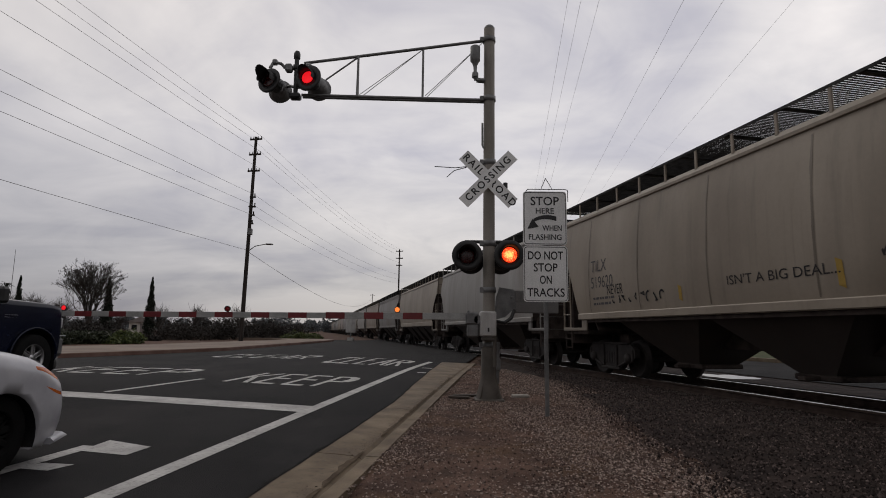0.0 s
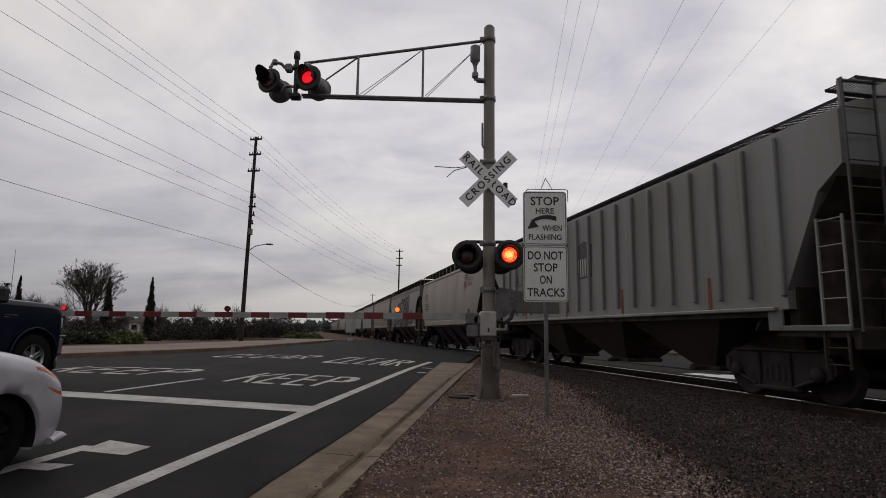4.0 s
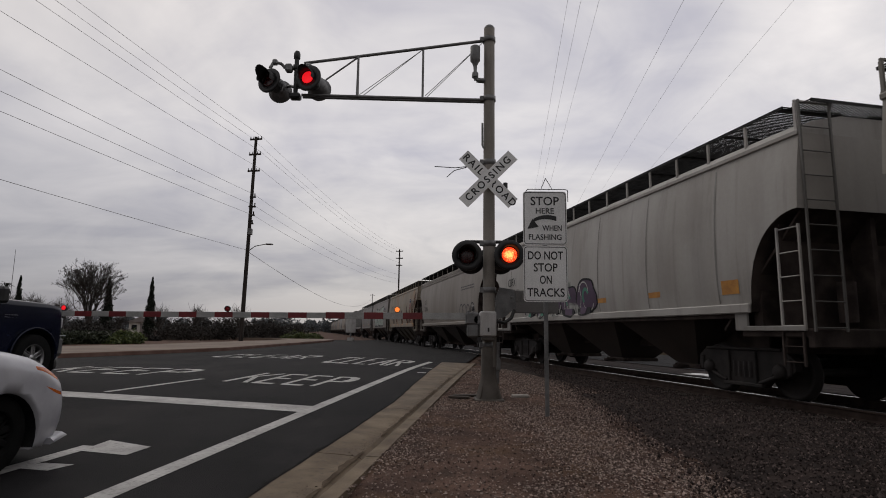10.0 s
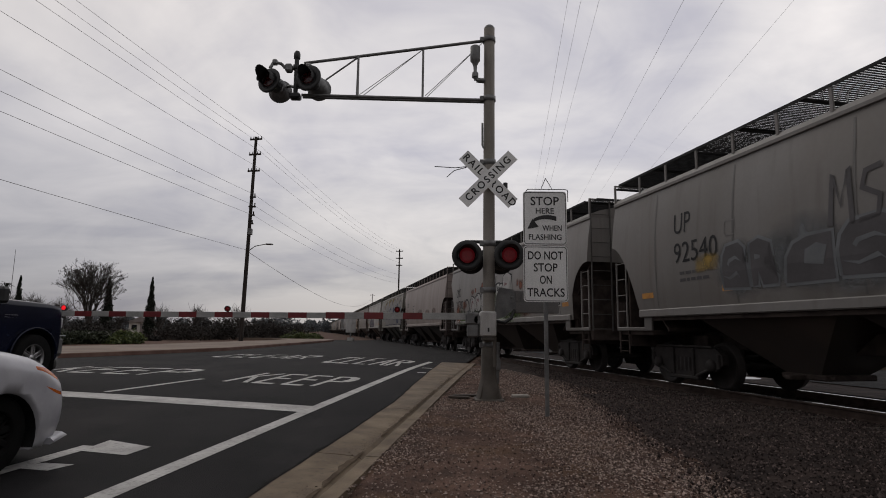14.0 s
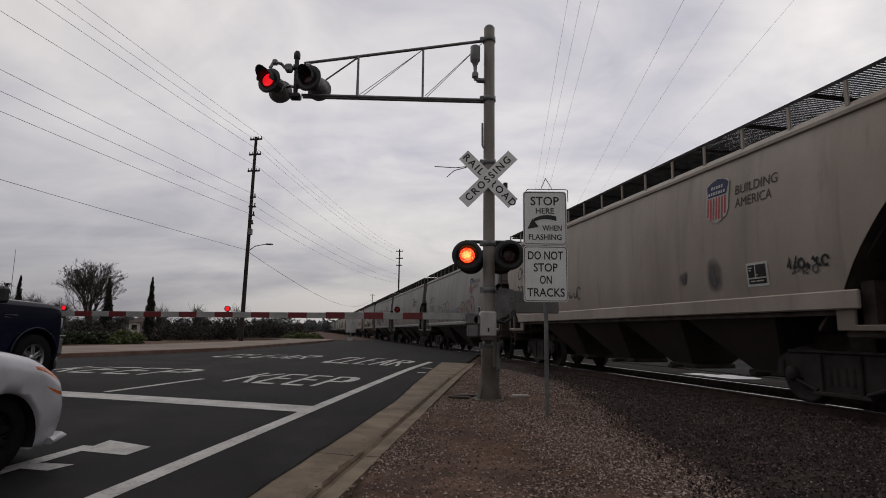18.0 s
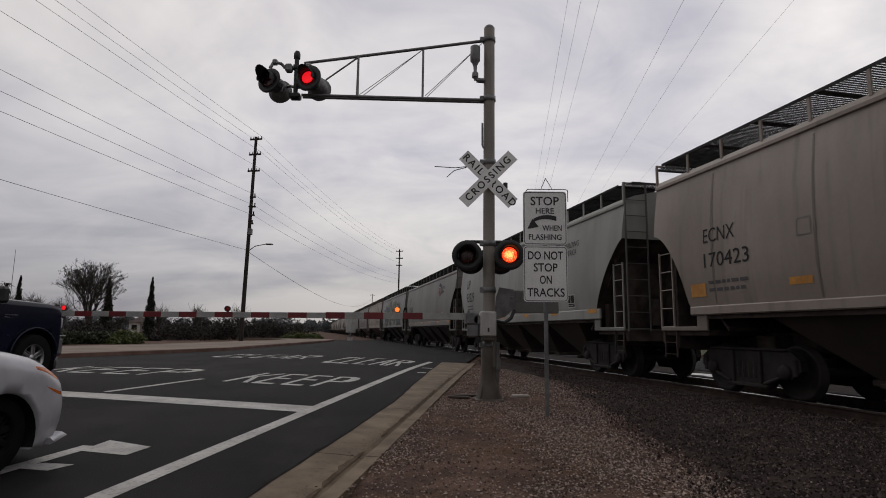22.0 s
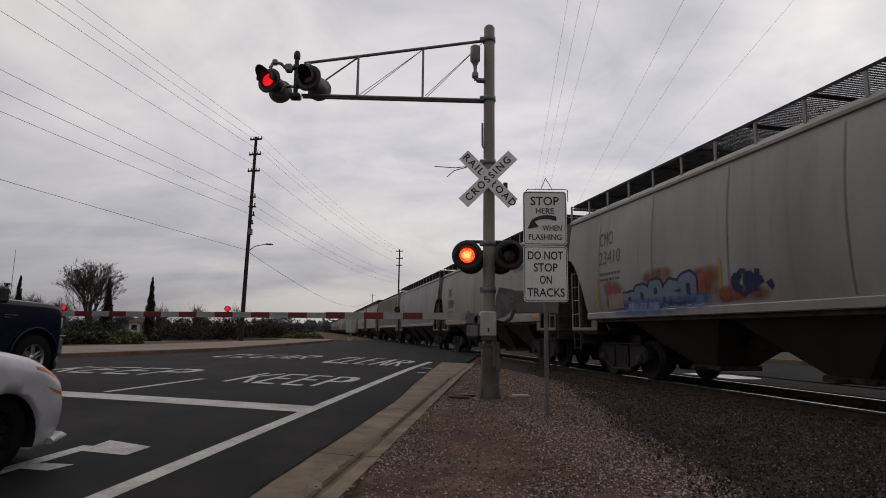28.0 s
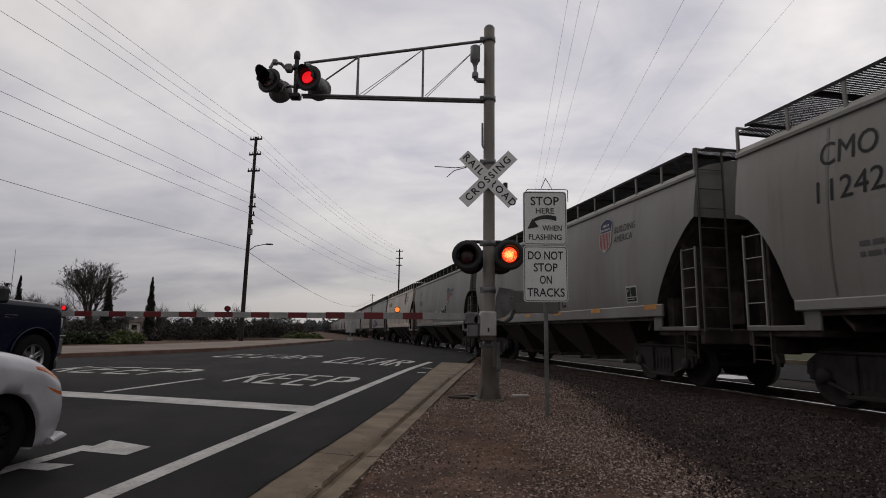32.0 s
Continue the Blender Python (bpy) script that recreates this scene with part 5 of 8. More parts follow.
def plate(car, x, z):
    decal(car, "notice_plate", [[(x + 0.24, z - 0.2), (x - 0.24, z - 0.2), (x - 0.24, z + 0.2), (x + 0.24, z + 0.2)]], M_spray["white"], 0.007, "black notice plate with white border")
    decal(car, "notice_panel", [[(x + a, z + c), (x + b, z + c), (x + b, z + d), (x + a, z + d)] for a, b, c, d in ((0.2, 0.05, -0.05, 0.16), (0.025, -0.2, -0.05, 0.16), (0.2, -0.2, -0.16, -0.075))], M_spray["black"], 0.013)
    decal(car, "small_lettering", [[(x + a, z + c), (x + a - w, z + c), (x + a - w, z + c + 0.022), (x + a, z + c + 0.022)] for a, w, c in ((0.17, 0.07, 0.1), (0.17, 0.05, 0.06), (0.02, 0.04, -0.02), (0.16, 0.11, -0.125), (0.02, 0.16, -0.125))], M_spray["chalk"], 0.0165)


def slogan(car, x, z, mat="soot"):
    i = next(k for k, c in enumerate(CARS) if c[0] is car)
    z += 0.15 if PLAN[i][2] == "flat_end" else -0.14
    mark(car, "BUILDING", x + 0.72, z, 0.17, mat, wide=0.7)
    mark(car, "AMERICA", x + 0.78, z - 0.24, 0.17, mat, wide=0.7)


def id_marks(i, owner, number, x, z, h=0.42, mat="black", wide=0.62, drop=1.45):
    """Owner's letters over the number, both starting at the same place."""
    car = CARS[i][0]
    mark(car, owner, x + h * wide * 0.51 * (len(number) - len(owner) * (1.08 if len(owner) > 2 else 1)), z, h, mat, wide=wide * (1.08 if len(owner) > 2 else 1))
    mark(car, number, x, z - h * drop, h, mat, wide=wide)
    bars(car, x + 0.5, z - h * drop - 0.45, 0.95, 0.06, 1, "charcoal")
    bars(car, x + 0.5, z - h * drop - 0.59, 0.85, 0.06, 1, "charcoal")


# quick sprayed capitals in a unit box
HAND = {
    "H": [[(0.1, 1), (0.02, 0)], [(0.05, 0.45), (0.75, 0.6)], [(0.8, 1.05), (0.7, -0.05)]],
    "Y": [[(0, 0.95), (0.35, 0.5)], [(0.85, 1.05), (0.35, 0.5), (0.25, -0.1)]],
    "P": [[(0.2, -0.1), (0.15, 0.95), (0.8, 0.95), (0.85, 0.6), (0.2, 0.4)]],
    "E": [[(1.0, 1.0), (0.2, 0.9), (0.1, 0.1), (1.0, 0.15)], [(0.15, 0.5), (0.9, 0.6)]],
    "M": [[(0, 0), (0.15, 1), (0.45, 0.35), (0.8, 1.05), (0.9, -0.05)]],
    "S": [[(0.9, 0.95), (0.3, 0.9), (0.15, 0.6), (0.8, 0.4), (0.7, 0.05), (0, 0)]],
    "C": [[(0.9, 0.85), (0.35, 0.95), (0.1, 0.5), (0.35, 0.05), (0.9, 0.1)]],
    "T": [[(0, 0.9), (0.95, 1)], [(0.5, 0.95), (0.45, 0)]],
    "R": [[(0.15, 0), (0.15, 0.95), (0.75, 0.85), (0.7, 0.5), (0.2, 0.45), (0.9, 0)]],
    "A": [[(0, 0), (0.4, 1), (0.85, 0)], [(0.15, 0.35), (0.75, 0.4)]],
}


def hand_word(car, word, xl, xr, z0, z1, mat, w, ribbed=False):
    polys, step = [], (xr - xl) / len(word)
    for k, ch in enumerate(word):
        for pts in HAND[ch]:
            polys += stroke([(xl + step * (k + 0.86 * u), z0 + (z1 - z0) * v) for u, v in pts], w)
    decal(car, "graffiti_tag", polys, M_spray[mat], 0.0115, "quick sprayed word", ribbed)


for k in range(len(PLAN)):
    dress(k, PLAN[k][2] in ("round", "high", "acf"), k in (8, 19, 20, 26))

c = CARS[0][0]
id_marks(0, "TILX", "519620", 5.35, 2.65, 0.3, "charcoal")
mark(c, "NEVER", 4.7, 1.98, 0.24, "black"); mark(c, "ISN'T A BIG DEAL...", -0.45, 1.86, 0.17, "soot", wide=0.7); scrawl(c, -2.25, -3.5, 1.85, 2.12, "soot", 83, 0.035, 6)
scrawl(c, 4.9, 2.6, 1.6, 1.85, "black", 3); scrawl(c, -3.8, -5.6, 1.85, 2.4, "black", 4, 0.06, 9); scrawl(c, -3.9, -5.3, 2.0, 2.35, "black", 84, 0.045, 6); plate(c, -4.6, 1.76)
for x, top in ((2.1, 1.85), (-1.6, 1.95), (-6.6, 2.45)):
    decal(c, "yellow_streak", [[(x + 0.05, 1.6), (x - 0.06, 1.55), (x - 0.05, top), (x + 0.06, top + 0.05)]], M_spray["yellow"], 0.005)

c = CARS[1][0]
decal(c, "white_panel", [[(6.21, 2.16), (5.06, 2.16), (5.14, 3.05), (6.23, 3.05)]], M_spray["white"], 0.005)
mark(c, "CHTT", 5.69, 2.86, 0.28, wide=0.79); mark(c, "720176", 5.62, 2.36, 0.28, wide=0.64)
rng = random.Random(82)
clouds = collections.defaultdict(list)
for k in range(22):
    f = k / 21
    top = 2.45 + 1.0 * min(1, f * 1.7) + 0.2 * abs(math.sin(f * 14.5))
    z = 1.62
    while z < top - 0.2:
        clouds[rng.choice(("soot", "charcoal", "rose", "charcoal", "purple", "purple"))].append((4.75 - 7.9 * f + rng.uniform(-0.12, 0.12), z, rng.uniform(0.36, 0.52), rng.uniform(0.8, 1.2)))
        z += 0.42
    clouds["charcoal" if k % 3 else "purple"].append((4.75 - 7.9 * f, top - 0.22, 0.3, 0.7))
for lift, shade in enumerate(("charcoal", "purple", "rose", "soot")):
    splats(c, clouds[shade], shade, 82 + lift, 0.0055 + 0.0019 * lift)
splats(c, [(4.2, 1.75, 0.22, 0.9), (3.1, 2.3, 0.2, 1.3), (1.95, 2.6, 0.22, 1.2), (0.5, 2.9, 0.26, 1.0), (-1.5, 2.5, 0.26, 1.1), (-2.9, 1.8, 0.25, 0.7), (0.9, 1.7, 0.2, 0.9)], "rose", 6, 0.0125)
curls = []
for k in range(6):
    x, top, r = 4.35 - 1.36 * k, 2.72 + 0.85 * min(1, k / 4), 0.5 + 0.05 * (k % 3)
    for q, w in ((1.0, 0.044), (0.68, 0.03)):
        sway = rng.uniform(-0.16, 0.16)
        curls += stroke(arc(x + sway, top - r, r * q, 215, -25, 16) + [(x - r * q + 0.05, top - r - 0.4), (x - r * q * 0.45 - sway, 2.0), (x - r * q * 0.5, 1.72), (x - r * q * 0.95 - 0.1, 1.5)], w)
        curls += stroke([(x + r * q + sway, top - r - 0.1), (x + r * q * 1.15, top - r - 0.5), (x + r * q * 0.8, 2.0), (x + r * q * 0.6 - sway, 1.75), (x + r * q * 1.1, 1.48)], w)
    curls += stroke([(x + 0.3, 1.5), (x + 0.1, 1.8), (x + 0.16, 2.1), (x + 0.02, 2.4), (x - 0.12, 2.5)], 0.024)
    curls += stroke(arc(x - 0.5, 1.72, 0.24, 160, -90, 9), 0.024) + stroke(arc(x + 0.1, top - r * 0.9, 0.13, 30, 300, 8), 0.026)
    curls += stroke([(x + 0.45, 2.2), (x + 0.1, 2.27), (x - 0.4, 2.22)] if k % 2 else arc(x - 0.1, 1.75, 0.2, 20, 250, 8), 0.024)
for k in range(19):
    x, top = 4.75 - 7.6 * k / 18, 2.5 + 0.95 * min(1, k / 11)
    w, bend = rng.uniform(0.022, 0.036), rng.uniform(-0.3, 0.3)
    curls += stroke([(x + 0.25, 1.48), (x + 0.08, 1.7), (x + 0.02 + bend * 0.5, 2.0), (x - 0.1 + bend, 2.0 + (top - 2.0) * 0.4), (x - 0.16 + bend * 0.6, 2.0 + (top - 2.0) * 0.75), (x - 0.34, top)], w)
curls = [[(x - 0.22 * (z - 2.0), z) for x, z in poly] for poly in curls]
decal(c, "graffiti_detail", curls, M_spray["chalk"], 0.0172)
splats(c, [(-4.6, 1.9, 0.8, 0.7)], "purple", 6); scrawl(c, -4.0, -5.4, 1.7, 2.3, "white", 8, 0.03); plate(c, -5.9, 1.85)

c = CARS[2][0]
id_marks(2, "CMO", "22561", 5.76, 3.12); emblem(c, -4.2, 3.1, 1.0); slogan(c, -5.9, 3.3); plate(c, -5.0, 1.85); bars(c, -4.5, 1.75, 0.7, 0.08, 2, "charcoal")

c = CARS[3][0]
mark(c, "U P", 4.9, 2.75, 0.42, "charcoal", True, 0.8); mark(c, "89 87 1", 4.5, 2.2, 0.42, "charcoal", True, 0.6)
decal(c, "emblem", [[(0.45, 2.4), (-0.45, 2.4), (-0.5, 3.3), (0.0, 3.45), (0.5, 3.3)]], M_spray["charcoal"], 0.006, "dark shield emblem", True)
decal(c, "emblem_stripes", [[(x, 2.45), (x - 0.07, 2.45), (x - 0.07, 2.95), (x, 2.95)] for x in (0.38, 0.24, 0.1, -0.04, -0.18, -0.32)], M_spray["white"], 0.01, "", True)
for x in (6.2, 4.6, 1.2, -2.0, -5.2):
    decal(c, "rust_streak", [[(x + 0.05, 1.35), (x - 0.05, 1.35), (x - 0.04, 1.95), (x + 0.04, 1.95)]], M_spray["orange"], 0.006, "", True)

id_marks(4, "UP", "93117", 5.2, 3.0); emblem(CARS[4][0], -4.3, 3.05, 1.0); slogan(CARS[4][0], -5.9, 3.2); scrawl(CARS[4][0], -2, -5, 1.7, 2.2, "white", 31, 0.04)

c = CARS[5][0]
id_marks(5, "UP", "92852", 5.15, 3.1)
H_SPANS = [(4.05, 2.12), (2.06, 0.74), (0.68, -1.16), (-0.86, -2.1), (-2.08, -4.35)]
decal(c, "graffiti_block", [[(3.05, 3.3), (2.9, 3.58), (2.0, 3.52), (1.95, 3.3)], [(2.2, 2.9), (2.0, 3.5), (1.85, 3.3)], [(0.0, 3.42), (-0.75, 3.1), (-0.8, 2.8), (-0.2, 3.0)], [(-1.6, 3.5), (-2.1, 3.2), (-1.9, 2.7), (-1.5, 2.9)], [(-0.3, 2.2), (-1.2, 1.9), (-0.9, 2.5)]], M_spray["black"], 0.0062)
block_word(c, "HORIZ", H_SPANS, 1.44, 3.34, "mint", "black", "black", 0.2, "teal")
decal(c, "graffiti_detail", stroke([(2.1, 3.4), (1.98, 3.1)], 0.03) + stroke([(-1.72, 3.35), (-1.98, 3.0)], 0.04) + stroke([(-1.7, 2.95), (-1.9, 2.8)], 0.03) + stroke([(-0.5, 2.3), (-1.0, 2.12)], 0.035) + stroke([(1.62, 2.7), (1.5, 2.3)], 0.03), M_spray["white"], 0.0175)
emblem(c, -5.1, 3.05, 1.05); slogan(c, -6.7, 3.35); plate(c, -4.75, 2.1)

c = CARS[6][0]
id_marks(6, "CMO", "20845", 5.15, 3.05); emblem(c, -5.18, 2.74, 1.0); slogan(c, -6.87, 3.03); plate(c, -6.09, 1.97); bars(c, -4.9, 1.85, 0.7, 0.08, 2)
mark(c, "CH-11D-L05", 0.6, 1.87, 0.15, "soot")
splats(c, [(-0.8, 2.25, 0.3, 1.6), (-1.0, 1.75, 0.5, 0.5), (-3.5, 2.4, 0.35, 1.7), (-3.8, 2.0, 0.55, 0.9), (-4.0, 1.65, 0.5, 0.4), (-6.2, 2.5, 0.4, 1.3), (-6.5, 2.1, 0.35, 1.4), (-7.2, 3.3, 0.4, 1.2), (-6.9, 3.0, 0.3, 1.6), (-5.0, 1.9, 0.5, 0.6), (-4.9, 2.6, 0.25, 1.5), (2.5, 2.1, 0.3, 1.8), (4.2, 1.8, 0.5, 0.6)], "brown", 85, 0.005)
decal(c, "rust_patch", [[(2.05, 1.7), (1.75, 1.7), (1.75, 1.98), (2.05, 1.98)]], M_spray["rose"], 0.006)

c = CARS[7][0]
mark(c, "CHTT", 5.75, 2.8, 0.28); mark(c, "720316", 5.62, 2.36, 0.28); bars(c, 5.9, 1.98, 0.9, 0.06, 2, "charcoal"); scrawl(c, 4.5, 3.2, 1.5, 1.72, "soot", 80, 0.04, 6); bars(c, -3.7, 3.1, 2.4, 0.06, 2, "charcoal")
for k, (x, r) in enumerate(((-3.9, 0.42), (-4.5, 0.4), (-5.2, 0.36), (-6.0, 0.42))):
    decal(c, "graffiti_outline", stroke(arc(x, 1.85, r, -10, 200, 10, 0.9) + [(x - r * 0.6, 1.56)], 0.07), M_spray["charcoal"], 0.008)
for x in (-2.2, -2.55, -2.9, -3.25):
    decal(c, "graffiti_tag", stroke([(x, 1.9), (x, 1.52), (x - 0.2, 1.55), (x - 0.2, 1.9)], 0.035) + stroke([(x, 1.72), (x - 0.2, 1.7)], 0.03), M_spray["white"], 0.008)
plate(c, -6.1, 1.92)

c = CARS[8][0]
id_marks(8, "CBFX", "352861", 5.5, 2.75, 0.3)
splats(c, [(4.1, 2.0, 0.5, 0.8), (2.2, 2.25, 0.8, 0.6), (0.9, 2.1, 0.4, 0.6)], "teal", 16)
burner(c, 4.35, -0.9, 1.42, 2.15, "purple", "black", "teal", 5, 21, "white", (-0.1, 0.1, 0.35, 0.05, 0.2))
splats(c, [(4.0, 1.52, 0.3, 0.4), (2.9, 1.5, 0.35, 0.4), (1.7, 1.5, 0.4, 0.3), (0.4, 1.55, 0.45, 0.45)], "white", 17, 0.0145)

c = CARS[9][0]
splats(c, [(3.6, 3.5, 1.0, 0.4), (0.6, 3.6, 1.4, 0.3), (-2.0, 3.7, 1.2, 0.25), (-4.6, 3.5, 0.8, 0.5), (-6.3, 2.9, 0.7, 1.2)], "yellow", 18, 0.006)
block_word(c, "DSQKA", [(3.9, 1.25), (1.1, -1.2), (-1.26, -3.9), (-3.98, -6.0), (-5.75, -7.3)], 1.5, 3.84, "ash", "navy", "navy", 0.1)
decal(c, "graffiti_detail", [[(2.4, 2.1), (2.1, 2.1), (2.1, 2.9), (2.4, 2.85)], [(-2.2, 2.05), (-2.35, 2.05), (-2.38, 2.55), (-2.18, 2.5)], [(-6.35, 2.35), (-6.9, 2.3), (-6.95, 2.6), (-6.4, 2.65)]], M_spray["yellow"], 0.0175)
decal(c, "graffiti_detail", [[(-4.7, 1.6), (-5.6, 1.6), (-5.55, 2.3), (-5.3, 2.1), (-4.75, 2.15)]], M_spray["navy"], 0.0165)
scrawl(c, 5.7, 4.5, 3.2, 3.6, "navy", 41, 0.06, 4); scrawl(c, 5.6, 4.6, 2.75, 3.1, "navy", 42, 0.06, 4)
mark(c, "CMO", 4.9, 2.75, 0.4); mark(c, "2082", 4.95, 2.1, 0.34); scrawl(c, 6.0, 5.4, 2.0, 2.4, "navy", 43, 0.05, 4)

c = CARS[10][0]
id_marks(10, "CMO", "23115", 5.5, 2.9, 0.36, "charcoal"); splats(c, [(0.5, 2.1, 0.9, 0.3), (-2.5, 2.0, 0.8, 0.4), (-4.5, 2.1, 0.6, 0.4)], "pink", 25)
scrawl(c, 1.5, -3.5, 1.65, 2.2, "paleblue", 44, 0.05, 8); bars(c, 3.4, 2.7, 0.5, 0.1, 3, "charcoal")

c = CARS[11][0]
id_marks(11, "CMO", "21780", 6.05, 2.85, 0.42)
splats(c, [(5.6, 1.7, 0.9, 0.35), (3.0, 1.62, 1.6, 0.16), (0.0, 1.64, 1.8, 0.16), (-2.2, 1.62, 1.4, 0.16)], "green", 26, 0.006)
splats(c, [(6.3, 1.75, 0.5, 0.9), (5.0, 2.2, 0.35, 0.6), (3.6, 2.75, 0.2, 0.6), (3.1, 2.8, 0.12, 1.0), (2.0, 2.9, 0.22, 0.7), (1.6, 3.0, 0.12, 1.0), (-2.6, 2.7, 0.14, 1.0), (-3.0, 2.6, 0.22, 0.9), (-2.8, 1.9, 0.4, 0.8), (-3.5, 1.8, 0.6, 0.5), (-4.3, 1.75, 0.5, 0.4), (-5.1, 2.0, 0.2, 0.8), (-3.4, 2.75, 0.1, 1.0)], "orange", 27, 0.0065)
burner(c, 4.0, 0.4, 1.75, 2.6, "chalk", "black", "rose", 4, 29, "soot", (-0.1, 0.0, 0.05, 0.15))
block_word(c, "R", [(-0.95, -2.15)], 2.05, 3.2, "chalk", "black", "rose", 0.12)
splats(c, [(-1.6, 1.85, 0.8, 0.42)], "charcoal", 33, 0.0068)
splats(c, [(-0.2, 2.05, 0.6, 0.8), (-1.4, 1.85, 0.75, 0.42), (0.3, 2.55, 0.25, 0.8)], "olive", 30, 0.0105)
for ex, ez in ((-0.35, 2.55), (-0.75, 2.5)):
    decal(c, "graffiti_outline", [wavy(ex + 0.27, ex - 0.27, ez - 0.36, ez + 0.36, random.Random(7), 12, 0.06)], M_spray["black"], 0.0145)
    decal(c, "graffiti_detail", [wavy(ex + 0.21, ex - 0.21, ez - 0.3, ez + 0.3, random.Random(7), 12, 0.06)], M_spray["white"], 0.0165)
    decal(c, "graffiti_detail", [wavy(ex + 0.1, ex - 0.08, ez - 0.02, ez + 0.2, random.Random(8), 10, 0.06)], M_spray["black"], 0.0185)
decal(c, "graffiti_outline", [wavy(0.1, -0.55, 1.55, 2.1, random.Random(9), 12, 0.1)], M_spray["black"], 0.0145)
for k in range(4):
    tx = 0.0 - 0.13 * k
    decal(c, "graffiti_detail", [[(tx, 2.02 - 0.02 * k), (tx - 0.11, 2.0), (tx - 0.05, 1.78)], [(tx - 0.03, 1.6), (tx - 0.14, 1.6), (tx - 0.08, 1.75)]], M_spray["white"], 0.0175)
for k in range(7):
    hx0 = 1.25 - 0.2 * k
    decal(c, "graffiti_outline", stroke([(hx0, 2.65), (hx0 - 0.08, 2.85), (hx0 + 0.04, 3.0), (hx0 - 0.05, 3.2)], 0.05), M_spray["black"], 0.0145)
decal(c, "graffiti_outline", stroke(arc(-0.2, 2.2, 0.66, 20, 330, 14), 0.07) + stroke(arc(4.6, 1.95, 0.5, -20, 220, 10), 0.07) + stroke([(0.9, 2.9), (0.8, 3.1), (0.95, 3.3)], 0.05) + stroke([(0.4, 2.9), (0.35, 3.2), (0.5, 3.35)], 0.05), M_spray["black"], 0.014)
emblem(c, -3.95, 3.15, 1.0); scrawl(c, -3.4, -5.4, 2.2, 2.75, "black", 45, 0.07, 7); slogan(c, -5.5, 3.35); plate(c, -6.2, 1.9)
decal(c, "painted_sill", [[(6.2, 1.3), (-2.2, 1.3), (-2.2, 1.5), (6.2, 1.5)]], M_spray["green"], 0.007)

c = CARS[12][0]
id_marks(12, "UP", "92540", 4.7, 3.14)
splats(c, [(3.6, 2.05, 0.5, 0.95), (2.9, 2.05, 0.5, 0.95), (2.05, 2.1, 0.6, 0.85), (1.05, 2.05, 0.6, 0.8)], "mist", 81, 0.005)
block_word(c, "SRAS", [(3.92, 3.36), (3.22, 2.66), (2.5, 1.62), (1.5, 0.6)], 1.7, 2.5, "charcoal", "mist", "mist", 0.12)
hand_word(c, "MSCM", 1.62, -0.22, 2.45, 3.2, "charcoal", 0.085)
splats(c, [(-0.6, 2.2, 0.35, 0.8), (-1.3, 2.1, 0.4, 0.9), (-2.0, 2.1, 0.3, 0.7)], "charcoal", 86, 0.006); splats(c, [(4.34, 2.22, 0.3, 0.5)], "yellow", 36)
hand_word(c, "SCRA", -0.4, -2.2, 1.9, 2.35, "charcoal", 0.06)
emblem(c, -4.5, 3.1, 1.0); slogan(c, -6.1, 3.3); plate(c, -5.2, 1.8)

id_marks(13, "UP", "92611", 5.2, 3.0); emblem(CARS[13][0], -4.3, 3.05, 1.0); slogan(CARS[13][0], -5.9, 3.2)

c = CARS[14][0]
id_marks(14, "CHTT", "721262", 5.6, 2.85, 0.36)
burner(c, 4.0, 0.9, 1.5, 2.35, "ash", "charcoal", "rose", 4, 37, None, (0.0, -0.1, 0.1, 0.15))
scrawl(c, 0.5, -0.9, 1.6, 2.1, "blue", 48, 0.09, 7)
burner(c, -0.8, -4.4, 1.5, 2.25, "pink", "charcoal", "charcoal", 4, 38, None, (-0.15, 0.05, 0.1, 0.25))
emblem(c, -3.74, 3.15, 0.95); slogan(c, -5.4, 3.38); plate(c, -5.2, 1.85)

c = CARS[15][0]
id_marks(15, "CMO", "22794", 6.0, 3.0, 0.46); emblem(c, -4.07, 3.1, 1.0); slogan(c, -5.75, 3.3); plate(c, -5.0, 1.9); scrawl(c, 3.0, 1.6, 1.8, 2.2, "charcoal", 49, 0.05, 6); scrawl(c, -5.65, -6.4, 1.86, 2.1, "black", 50, 0.04, 7); scrawl(c, -5.7, -6.35, 1.8, 1.95, "charcoal", 87, 0.03, 5); splats(c, [(-3.95, 1.98, 0.2, 1.3), (-3.0, 1.98, 0.15, 0.9)], "charcoal", 88)

c = CARS[16][0]
mark(c, "CHTT", 5.9, 2.95, 0.36); mark(c, "720901", 5.75, 2.4, 0.36)
splats(c, [(3.9, 2.45, 1.5, 0.72)], "paleblue", 51, 0.006)
splats(c, [(1.0, 2.6, 1.5, 0.75), (-1.7, 2.65, 1.6, 0.72), (-4.4, 2.5, 1.5, 0.7)], "palegreen", 52, 0.0065)
tri = []
for x, z, w, h in ((3.4, 2.0, 0.35, 0.8), (1.9, 2.9, 0.4, 1.5), (0.9, 2.0, 0.4, 0.9), (-0.1, 3.3, 0.3, 0.9), (-0.8, 2.3, 0.5, 0.9), (-1.9, 2.9, 0.35, 0.5), (-2.2, 2.1, 0.45, 0.6), (-3.7, 2.2, 0.55, 1.6), (-5.3, 2.4, 0.4, 1.2)):
    tri.append([(x + w / 2, z - h / 2), (x - w / 2, z - h / 2), (x - w * 0.1, z + h / 2), (x + w * 0.15, z + h * 0.4)])
decal(c, "graffiti_detail", tri, M_spray["charcoal"], 0.0105, "washed-out dark graffiti shapes")
